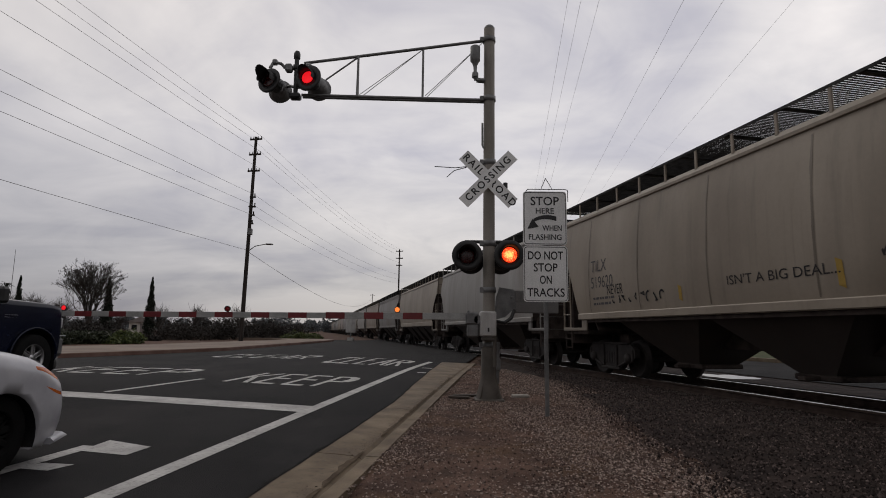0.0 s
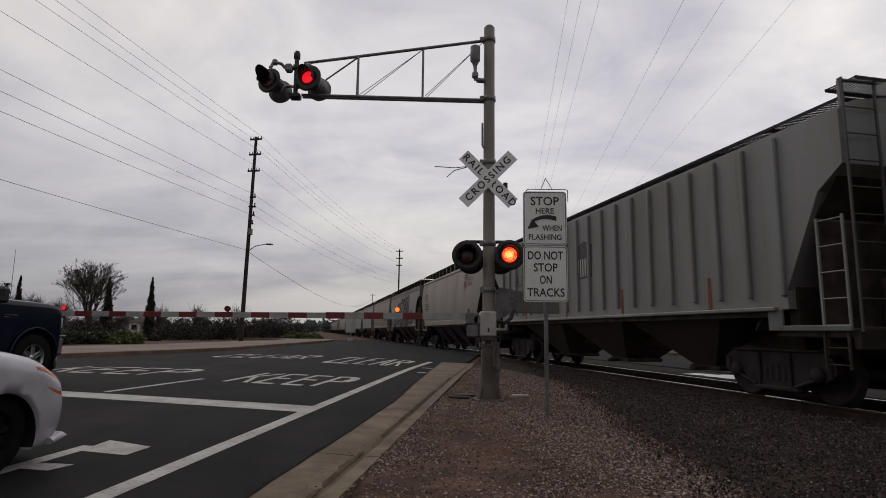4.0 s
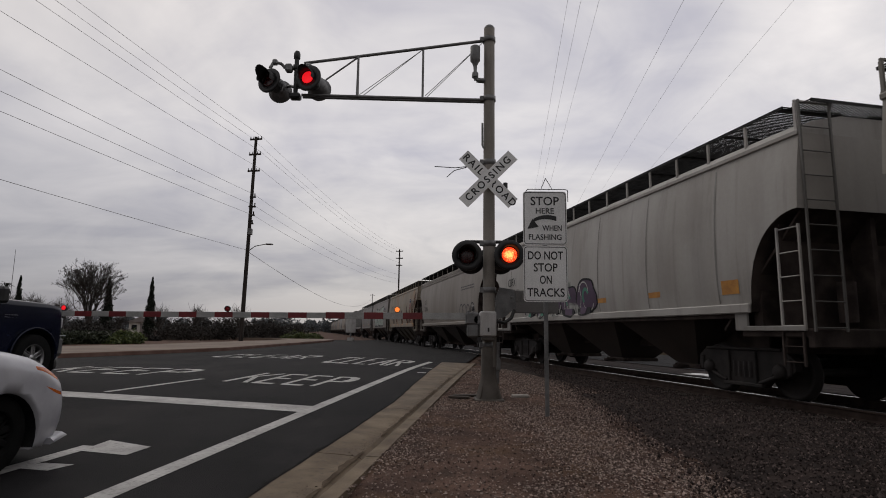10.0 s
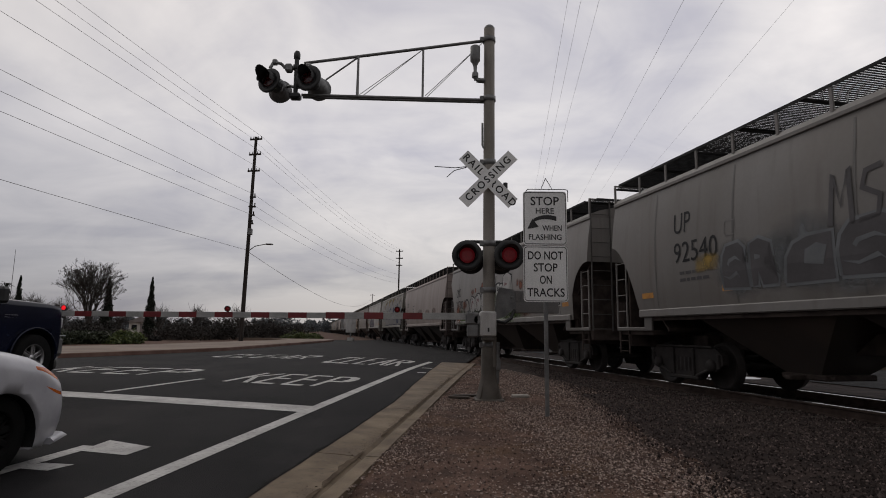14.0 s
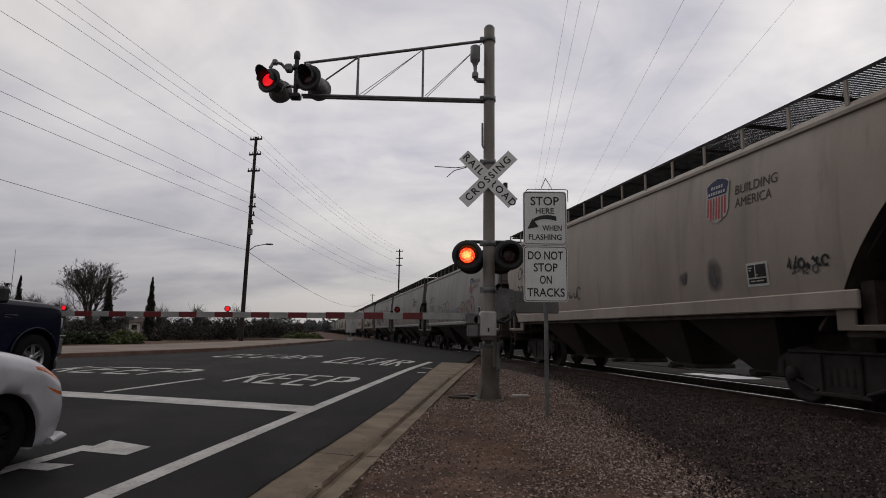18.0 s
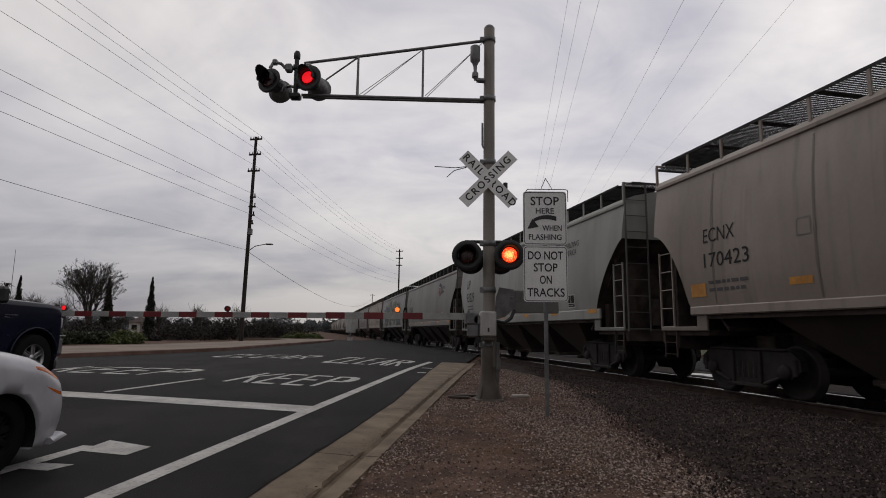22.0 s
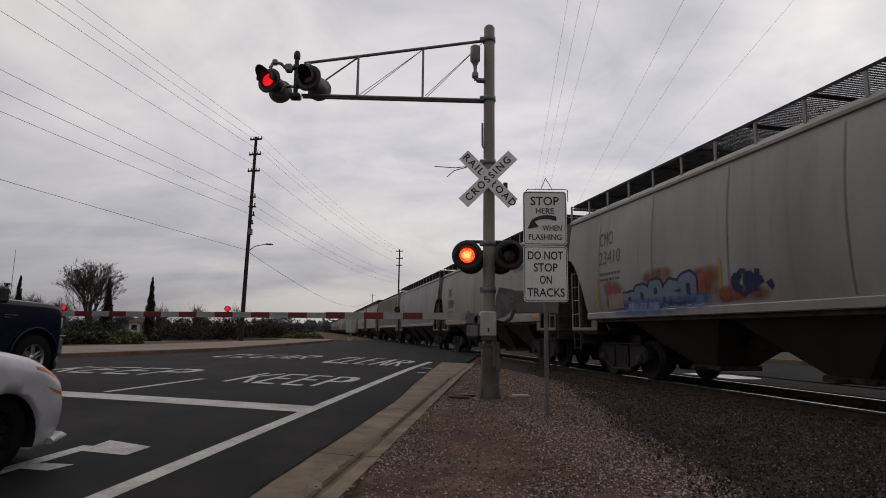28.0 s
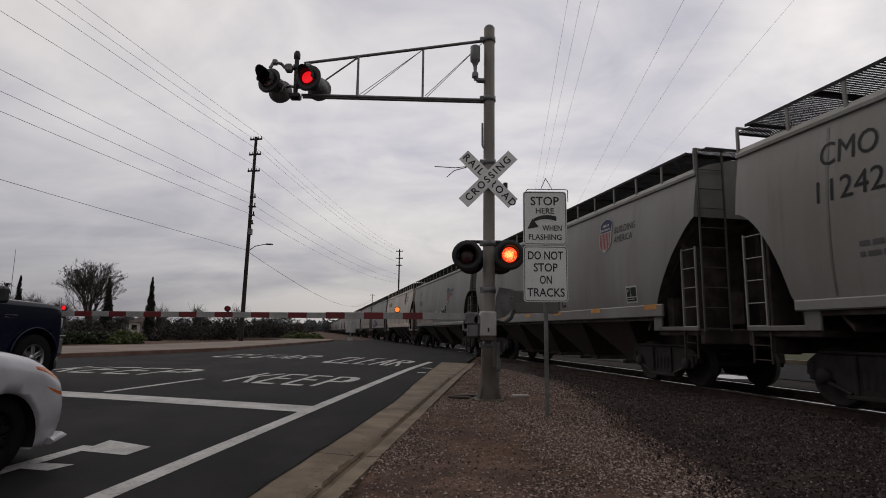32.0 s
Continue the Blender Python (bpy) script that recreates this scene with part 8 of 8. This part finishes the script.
# ---- planting ----
def leaves(g, centre, radius, n, size, rng, squash=1.0):
    """Loose leaf blades scattered through a clump."""
    for _ in range(n):
        d = Vector((rng.gauss(0, 1), rng.gauss(0, 1), rng.gauss(0, 1)))
        d = d.normalized() * radius * rng.uniform(0.35, 1.05) ** 0.6
        p = centre + Vector((d.x, d.y, d.z * squash))
        a = Vector((rng.uniform(-1, 1), rng.uniform(-1, 1), rng.uniform(-1, 1))).normalized() * size * rng.uniform(0.6, 1.3)
        b = Vector((rng.uniform(-1, 1), rng.uniform(-1, 1), rng.uniform(-1, 1))).normalized() * size * rng.uniform(0.3, 0.8)
        g.add([p - a, p + b, p + a, p - b], [(0, 1, 2, 3)])


def shrub(x, y, w, h, seed, mat, label):
    rng = random.Random(seed)
    s = thing("shrub", pose(x, y, 0.15), label, "shrub", "shrubs behind the pavement")
    g = Geo()
    for k in range(5):
        a = rng.uniform(0, 6.28)
        g.rod((0, 0, 0), (math.cos(a) * w * 0.3, math.sin(a) * w * 0.3, h * 0.7), 0.03, 0.01, 5)
    part("stem", g, M_twig, s)
    g = Geo()
    for k in range(13):
        c = Vector((rng.uniform(-0.5, 0.5) * w, rng.uniform(-0.4, 0.4) * w, rng.uniform(0.15, 0.85) * h))
        leaves(g, c, w * rng.uniform(0.14, 0.28), 55, 0.1, rng, 0.8)
    part("crown", g, mat, s)


def cypress(x, y, h, w, seed):
    rng = random.Random(seed)
    t = thing("cypress_tree", pose(x, y, 0.1), "slim dark green columnar cypress tree", "tree", "cypress trees")
    part("trunk", Geo().rod((0, 0, 0), (0, 0, h * 0.9), 0.12, 0.02, 8), M_twig, t)
    g = Geo()
    n = 46
    for k in range(n):
        f = k / n
        r = w * 0.5 * (0.9 + 0.1 * math.sin(f * 17)) * (1 - f) ** 0.8 * min(1, 0.5 + f * 4)
        for q in range(3):
            a = rng.uniform(0, 6.28)
            leaves(g, Vector((math.cos(a) * r * 0.5, math.sin(a) * r * 0.5, h * (0.05 + 0.95 * f))), r * 0.62 + 0.02, 70, 0.06 + 0.07 * (1 - f), rng, 1.6)
    part("crown", g, M_cypress, t)


def bare_tree(x, y, h, spread, seed, label="leafless winter tree with fine branches", depth=6, tufts=0.0):
    rng = random.Random(seed)
    t = thing("bare_tree", pose(x, y, 0.1), label, "tree", "bare trees")
    trunk, limbs, seeds = Geo(), Geo(), Geo()

    def grow_branch(p, d, length, r, level):
        mid = p + d * length * 0.5 + Vector((rng.gauss(0, 0.05), rng.gauss(0, 0.05), 0)) * length
        q = mid + (d + Vector((0, 0, 0.1))).normalized() * length * 0.5
        for a, b, ra, rb in ((p, mid, r, r * 0.86), (mid, q, r * 0.86, r * 0.7)):
            limbs.rod(a, b, ra, rb, 6 if level < 2 else 3, caps=False)
        if level >= depth:
            if rng.random() < tufts:
                leaves(seeds, q, 0.13, 6, 0.07, rng)
            return
        for k in range(3 if level < depth - 1 else 2):
            nd = (d + Vector((rng.gauss(0, 0.5), rng.gauss(0, 0.5), rng.gauss(0.08, 0.3))) * spread).normalized()
            grow_branch((p, q, q)[k].lerp(q, 0.55), nd, length * rng.uniform(0.6, 0.82), max(r * 0.6, 0.012), level + 1)

    trunk.rod((0, 0, 0), (0.02 * h, 0, h * 0.17), h * 0.022, h * 0.018, 8)
    for k in range(12):
        a = k * 2.4 + rng.uniform(-0.3, 0.3)
        tilt = 0.03 + 0.034 * k + rng.uniform(-0.08, 0.08)
        grow_branch(Vector((0.02 * h, 0, h * rng.uniform(0.1, 0.17))), Vector((math.cos(a) * math.sin(tilt), math.sin(a) * math.sin(tilt), math.cos(tilt))), h * 0.27, h * 0.011, 1)
    part("trunk", trunk, M_twig, t)
    part("crown", limbs, M_twig, t, "fine bare branches")
    if tufts:
        part("seed_clusters", seeds, M_twig, t, "dark dry clusters on the twigs")


rng = random.Random(77)
# a dark brushy hedge line, then low green growth before it
for i in range(56):
    f = i / 55
    px = 95 + 430 * f + rng.uniform(-6, 6)
    dep = 36 + 27 * f + rng.uniform(-2, 4)
    x = (px - 784) / 1020 * dep
    gap = abs(px - 252) < 42
    shrub(x, dep, rng.uniform(0.7, 1.0) if gap else rng.uniform(1.8, 3.4), 0.35 if gap else rng.uniform(0.6, 1.35) * (1.0 + 0.75 * f), 100 + i, M_hedge if rng.random() < 0.6 else M_dry, "dense dark brushy shrub behind the pavement")
for i in range(26):
    px = 98 + 198 * i / 25 + rng.uniform(-4, 4) if i < 20 else 520 + 40 * (i - 20) / 5
    dep = (34 + 0.03 * (px - 100) if i < 20 else 55) + rng.uniform(-0.6, 0.6)
    shrub((px - 784) / 1020 * dep, dep, rng.uniform(1.1, 1.9), rng.uniform(0.4, 0.85), 200 + i, M_leaf if px > 196 else M_deepleaf, "low green shrub behind the pavement" if px > 196 else "low dark green shrub behind the pavement")
for px, dep, h, w, sd in ((194, 60, 6.5, 1.6, 1), (270, 62, 6.7, 1.45, 2), (36, 62, 6.7, 1.4, 3)):
    cypress((px - 784) / 1020 * dep, dep, h, w, sd)
bare_tree((160 - 784) / 1020 * 58, 58, 8.0, 0.78, 21, "winter tree with fine branches and a few dry clusters", 6, 0.3)
for px, dep, h, sd in ((112, 66, 5.4, 6), (52, 70, 6.6, 7), (70, 60, 5.2, 12), (215, 66, 3.6, 8), (285, 60, 4.3, 9), (350, 62, 4.4, 10), (425, 64, 4.6, 13), (15, 64, 6.0, 14)):
    bare_tree((px - 784) / 1020 * dep, dep, h, 1.0, sd, "small leafless tree behind the shrubs", 4)
for i in range(18):
    px = 70 + 26 * i + rng.uniform(-10, 10)
    dep = rng.uniform(66, 82)
    if abs(px - 250) > 24:
        shrub((px - 784) / 1020 * dep, dep, rng.uniform(4, 6.5), rng.uniform(2.0, 3.0) * (1.1 if px < 150 else 1.0), 300 + i, M_dry, "tall brownish brush behind the shrubs")
palm = thing("palm_tree", pose((12 - 784) / 1020 * 75, 75, 0.1), "distant palm tree with a round head", "tree")
part("trunk", Geo().rod((0, 0, 0), (0, 0, 6.0), 0.2, 0.15, 8), M_twig, palm)
g = Geo()
for i in range(26):
    a, e = rng.uniform(0, 6.28), rng.uniform(-0.5, 1.3)
    d = Vector((math.cos(a) * math.cos(e), math.sin(a) * math.cos(e), math.sin(e)))
    p0, p1 = Vector((0, 0, 6)), Vector((0, 0, 6)) + d * 0.9
    p2 = p1 + Vector((d.x, d.y, d.z - 0.9)).normalized() * 0.6
    sd = d.cross(Vector((0, 0, 1))).normalized() * 0.12
    g.add([p0, p1 - sd, p2, p1 + sd], [(0, 1, 2, 3)])
part("fronds", g, M_cypress, palm)
mast2 = thing("antenna_mast", pose((21 - 784) / 1020 * 90, 90, 0.1), "thin distant antenna mast", "antenna")
part("antenna_shaft", Geo().rod((0, 0, 0), (0, 0, 13.2), 0.07, 0.03, 6), M_galv, mast2)

shed = thing("small_house", pose((258 - 784) / 1020 * 98, 98, 0.0, 0, 0, 20), "small pale stucco house with a gabled roof behind the shrubs", "house")
part("wall", Geo().box((0, 0, 1.1), (3.4, 4, 2.2), 0.02), M_stucco, shed)
part("roof", Geo().prism([(-2.1, 0), (2.1, 0), (0, 1.0)], Matrix.Translation((0, 2.3, 2.2)) @ pose(0, 0, 0, 90), 4.6), M_roof, shed)
part("door", Geo().box((0.4, -2.02, 1.0), (0.9, 0.06, 2.0), 0.01), M_roof, shed)
part("window", Geo().box((-0.9, -2.02, 1.4), (0.8, 0.06, 0.8), 0.01), M_glass, shed)

far_wood = Geo()
for i in range(230):
    px = rng.uniform(-200, 640)
    dep = rng.uniform(260, 420)
    x = (px - 784) / 1020 * dep
    h = rng.uniform(3, 7) * (1.2 if px < 560 else 0.9)
    for k in range(4):
        leaves(far_wood, Vector((x + rng.uniform(-2, 2), dep, rng.uniform(0.2, 1) * h)), rng.uniform(1.2, 2.4), 22, 0.9, rng, 0.8)
for i in range(200):
    px = rng.uniform(640, 2600)
    dep = rng.uniform(200, 320)
    x = (px - 784) / 1020 * dep
    for k in range(3):
        leaves(far_wood, Vector((x + rng.uniform(-2, 2), dep, rng.uniform(0.2, 1) * 4)), rng.uniform(1.2, 2.4), 18, 0.9, rng, 0.8)
tagged(part("far_trees", far_wood, M_haze), "line of distant trees, haze put into their grey-green colour", "trees", kind="stuff")

# sign on the far side of the crossing
fs = thing("road_sign", pose(-8.95, 57.0, 0.2), "pale sign panel on a post beyond the crossing", "road sign")
part("post", Geo().rod((0, 0, 0), (0, 0, 2.4), 0.07, seg=8), M_galv, fs)
part("sign_plate", Geo().box((0, -0.06, 1.55), (0.95, 0.05, 1.5), 0.01), M_white, fs, "pale flat panel")
part("base", Geo().box((0, 0, 0.15), (0.6, 0.5, 0.3), 0.03), M_white, fs)


# ---- ground beyond the track ----
def strip(name, d0, d1, z, mat, label, cat, s0=-60, s1=140, h=0.0):
    g = Geo()
    ss2 = steps((s0, s1, 20))
    for a, b in zip(ss2, ss2[1:]):
        p = [on_track(a, d0, z), on_track(b, d0, z), on_track(b, d1, z), on_track(a, d1, z)]
        g.add(p, [(0, 1, 2, 3)])
        if h:
            g.add([on_track(a, d0, z), on_track(b, d0, z), on_track(b, d0, z - h), on_track(a, d0, z - h)], [(0, 1, 2, 3)])
    return tagged(part(name, g, mat), label, cat, kind="structure")


strip("road_beyond", 12.0, 18.6, 0.05, M_asphalt, "grey asphalt service road beyond the track", "road")
strip("kerb_beyond", 18.6, 18.9, 0.2, M_concrete, "tan concrete kerb beyond the track", "kerb", h=0.16)
strip("verge_beyond", 18.9, 30, 0.19, M_grass, "rough green grass beyond the track", "ground")
g = Geo()
rng = random.Random(5)
pts = wavy(0.9, -0.9, -0.5, 0.5, rng, 16, 0.42)
c0 = on_track(14.2, 11.0, 0.0)
part_pts = [(c0.x + TD.x * u + TN.x * w, c0.y + TD.y * u + TN.y * w, 0.037) for u, w in pts]
g.add(part_pts, [tuple(range(len(part_pts)))])
tagged(part("puddle", g, M_water), "shallow puddle mirroring the pale sky", "puddle")
strip("trackside_path", 10.3, 12.0, 0.03, M_rock, "dark gravel beside the far rail", "ground")


# ---- loose stones ----
def stones(name, count, place, size, mat, label, cat, seed, squash=0.7):
    """Many small angular stones in one mesh."""
    r = np.random.default_rng(seed)
    octa = np.array([(1, 0, 0), (-1, 0, 0), (0, 1, 0), (0, -1, 0), (0, 0, 1), (0, 0, -1)], float)
    tri = np.array([(0, 2, 4), (2, 1, 4), (1, 3, 4), (3, 0, 4), (2, 0, 5), (1, 2, 5), (3, 1, 5), (0, 3, 5)])
    vs, fs = [], []
    rp = random.Random(seed)
    i = 0
    while i < count:
        p = place(rp)
        if p is None:
            continue
        s = rp.uniform(*size) * (1.7 if rp.random() < 0.06 else 1)
        a = rp.uniform(0, 6.28)
        k = octa * (s * r.uniform(0.6, 1.25, (6, 3))) + r.normal(0, 0.16 * s, (6, 3))
        k[:, 2] *= squash
        c, d = math.cos(a), math.sin(a)
        k = np.stack([k[:, 0] * c - k[:, 1] * d, k[:, 0] * d + k[:, 1] * c, k[:, 2]], 1) + np.array(p)
        vs.append(k); fs.append(tri + 6 * i)
        i += 1
    me = bpy.data.meshes.new(name)
    me.from_pydata(np.concatenate(vs).tolist(), [], np.concatenate(fs).tolist())
    me.materials.append(mat)
    return tagged(part(name, me, mat), label, cat, kind="stuff")


def bed_z(local_y):
    for (y0, z0), (y1, z1) in zip(prof_bed, prof_bed[1:]):
        if y0 <= local_y <= y1:
            return z0 + (z1 - z0) * (local_y - y0) / (y1 - y0)
    return -0.1


def spill_x(y):
    """Where the dark ballast spilled over the earth begins."""
    return 1.9 + 0.064 * y + 0.16 * noise.noise(Vector((y * 0.8, 2, 0))) + 0.09 * noise.noise(Vector((y * 3.1, 6, 0))) + 0.09 * noise.noise(Vector((y * 9.0, 3, 0)))


g = Geo()
sy = [-8 + 0.07 * i for i in range(273)]
vs = []
for y in sy:
    xa, xb = spill_x(y), (5.5 - y * TN.y) / TN.x
    xb = max(xb, xa + 0.05)
    for k in range(15):
        x = xa + (xb - xa) * k / 14
        vs.append((x, y, max(verge_z(x, y), bed_z(TRACK_D - x * TN.x - y * TN.y)) + (0.016 if k else -0.02)))
g.add(vs, [(j * 15 + k, j * 15 + k + 1, (j + 1) * 15 + k + 1, (j + 1) * 15 + k) for j in range(len(sy) - 1) for k in range(14)], True)
tagged(part("ballast_spill", g, M_rock), "dark fine ballast spilled over the earth", "ballast", kind="structure")


def pebble_place(r):
    depth = (2.4 + 16 * r.random() ** 1.9 - abs(r.gauss(0, 0.6))) if r.random() < 0.87 else r.uniform(-4, 2.8)
    x = r.uniform(-0.9, 6.5)
    q = (x - K0.x) * RL.x + (depth - K0.y) * RL.y
    dist = x * TN.x + depth * TN.y
    if q > -0.08 or dist > 5.6 or (x > spill_x(depth) + abs(r.gauss(0, 0.34)) and r.random() < 0.96):
        return None
    # bare patches between drifts of gravel
    if noise.noise(Vector((x * 1.0, depth * 0.7, 1))) + 0.26 * (dist - 2.6) / 2 + r.uniform(-0.25, 0.25) < -0.03 and r.random() < 0.82:
        return None
    return (x, depth, max(verge_z(x, depth), bed_z(TRACK_D - dist)) + 0.004)


def rock_place(r):
    s = -3 + 30 * r.random() ** 1.9 - abs(r.gauss(0, 0.9))
    dist = r.uniform(1.8, 7.95)
    p = on_track(s, dist)
    if p.x < spill_x(p.y) - abs(r.gauss(0, 0.22)):
        return None
    if (p.x - K0.x) * RL.x + (p.y - K0.y) * RL.y > -0.2:
        return None
    return (p.x, p.y, max(bed_z(TRACK_D - dist), verge_z(p.x, p.y) if dist < 5.5 else -1) + (0.026 if dist < 5.5 else 0.012))


stones("verge_gravel", 90000, pebble_place, (0.0025, 0.013), M_pebble, "scattered pale gravel on brown earth", "gravel", 11)
stones("ballast_stones", 80000, rock_place, (0.005, 0.0155), M_stone, "dark angular ballast stones beside the rails", "ballast", 12, 0.95)
stones("pale_flecks", 1500, rock_place, (0.004, 0.011), M_pebble, "pale flecks of gravel among the dark ballast", "gravel", 14, 0.9)
M_litter = surf("litter", (0.3, 0.28, 0.25), (0.45, 0.42, 0.38), 6.0, 0.8)
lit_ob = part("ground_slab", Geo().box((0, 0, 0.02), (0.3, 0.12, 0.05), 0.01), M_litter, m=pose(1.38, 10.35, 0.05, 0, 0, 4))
tagged(lit_ob, "small pale concrete slab lying on the gravel", "slab")


def litter_place(r):
    a = r.uniform(1.5, 15)
    if noise.noise(Vector((a * 0.9, 4, 0))) + r.uniform(-0.4, 0.4) < -0.05:
        return None
    x, y = road_xy(0.12 + abs(r.gauss(0, 0.07)), a)
    return (x, y, road_z(x, y) + 0.018)


stones("gutter_litter", 1100, litter_place, (0.002, 0.008), M_dirt, "dark clods and leaf litter in the gutter", "litter", 13, 0.4)
for bx, by, rot, ln in ((0.45, 10.35, 8, 0.5), (0.3, 10.1, -14, 0.35)):
    brd = part("fallen_board", Geo().box((0, 0, 0.025), (ln, 0.11, 0.035), 0.006), M_tie, m=pose(bx, by, 0.045, 0, 0, rot))
    tagged(brd, "weathered brown board lying beside the mast foot", "board")


# ---- what moves ----
def flash_rows(key, home, out):
    """Rows of a light disc: out where the lamp shines, in where it is dark."""
    if key == "steady":
        return [(0, out), (32, out)]
    spans = []
    ends = {"left": [(0.0, 0.385)], "overhead left": [(0.0, 0.393)], "arm left": [(0.0, 0.42)], "right": [(0.50, 1.30)], "overhead right": [(0.50, 1.34)], "arm right": [(0.50, 1.405)], "fading": [(0.42, 0.475), (1.335, 1.405)]}[key]
    for n in range(-1, 24):
        spans += [(0.57 + 1.44 * n + a, 0.57 + 1.44 * n + b) for a, b in ends]
    rows = []
    for a, b in spans:
        if b <= 0 or a >= 32:
            continue
        if a > 0.05:
            if not rows:
                rows.append((0, home))
            rows += [(a - 0.034, home), (a, out)]
        else:
            rows.append((0, out))
        if b < 31.95:
            rows += [(b, out), (b + 0.034, home)]
        else:
            rows.append((32, out))
    if rows[-1][0] < 32:
        rows.append((32, home))
    return rows


def motions():
    for disc, key in FLASH:
        home, out = pose(0, 0.02, 0), pose(0, -0.034, 0)
        if disc.parent.name.startswith("arm_lamp"):
            home, out = pose(0, 0.015, 0), pose(0, -0.022, 0)
        walk(disc, flash_rows(key, home, out))
    for i, (car, s0, L) in enumerate(CARS):
        walk(car, [(t, pose(*on_track(s0 + travel(t), TRACK_D, BODY_Z), 0, 0, TA)) for t in (0, 4, 8, 12, 16, 20, 24, 28, 32)])
        # wheels turn while the car rolls past
        frames = [k for k in range(0, 961) if -13 < s0 + travel(k / 30) < 24]
        if not frames:
            continue
        for truck in car.children:
            if not truck.name.startswith("truck"):
                continue
            for ws in truck.children:
                if ws.name.startswith("wheelset"):
                    x = ws.matrix_basis.translation.x
                    base = travel(frames[0] / 30)
                    spin = [(k / 30, math.degrees((travel(k / 30) - base) / 0.457)) for k in frames]
                    rows = [(t, pose(x, 0, 0.457, 0, a, 0)) for t, a in spin]
                    if rows[0][0] > 0:
                        rows.insert(0, (0, rows[0][1]))
                    if rows[-1][0] < 32:
                        rows.append((32, rows[-1][1]))
                    walk(ws, rows)


motions()
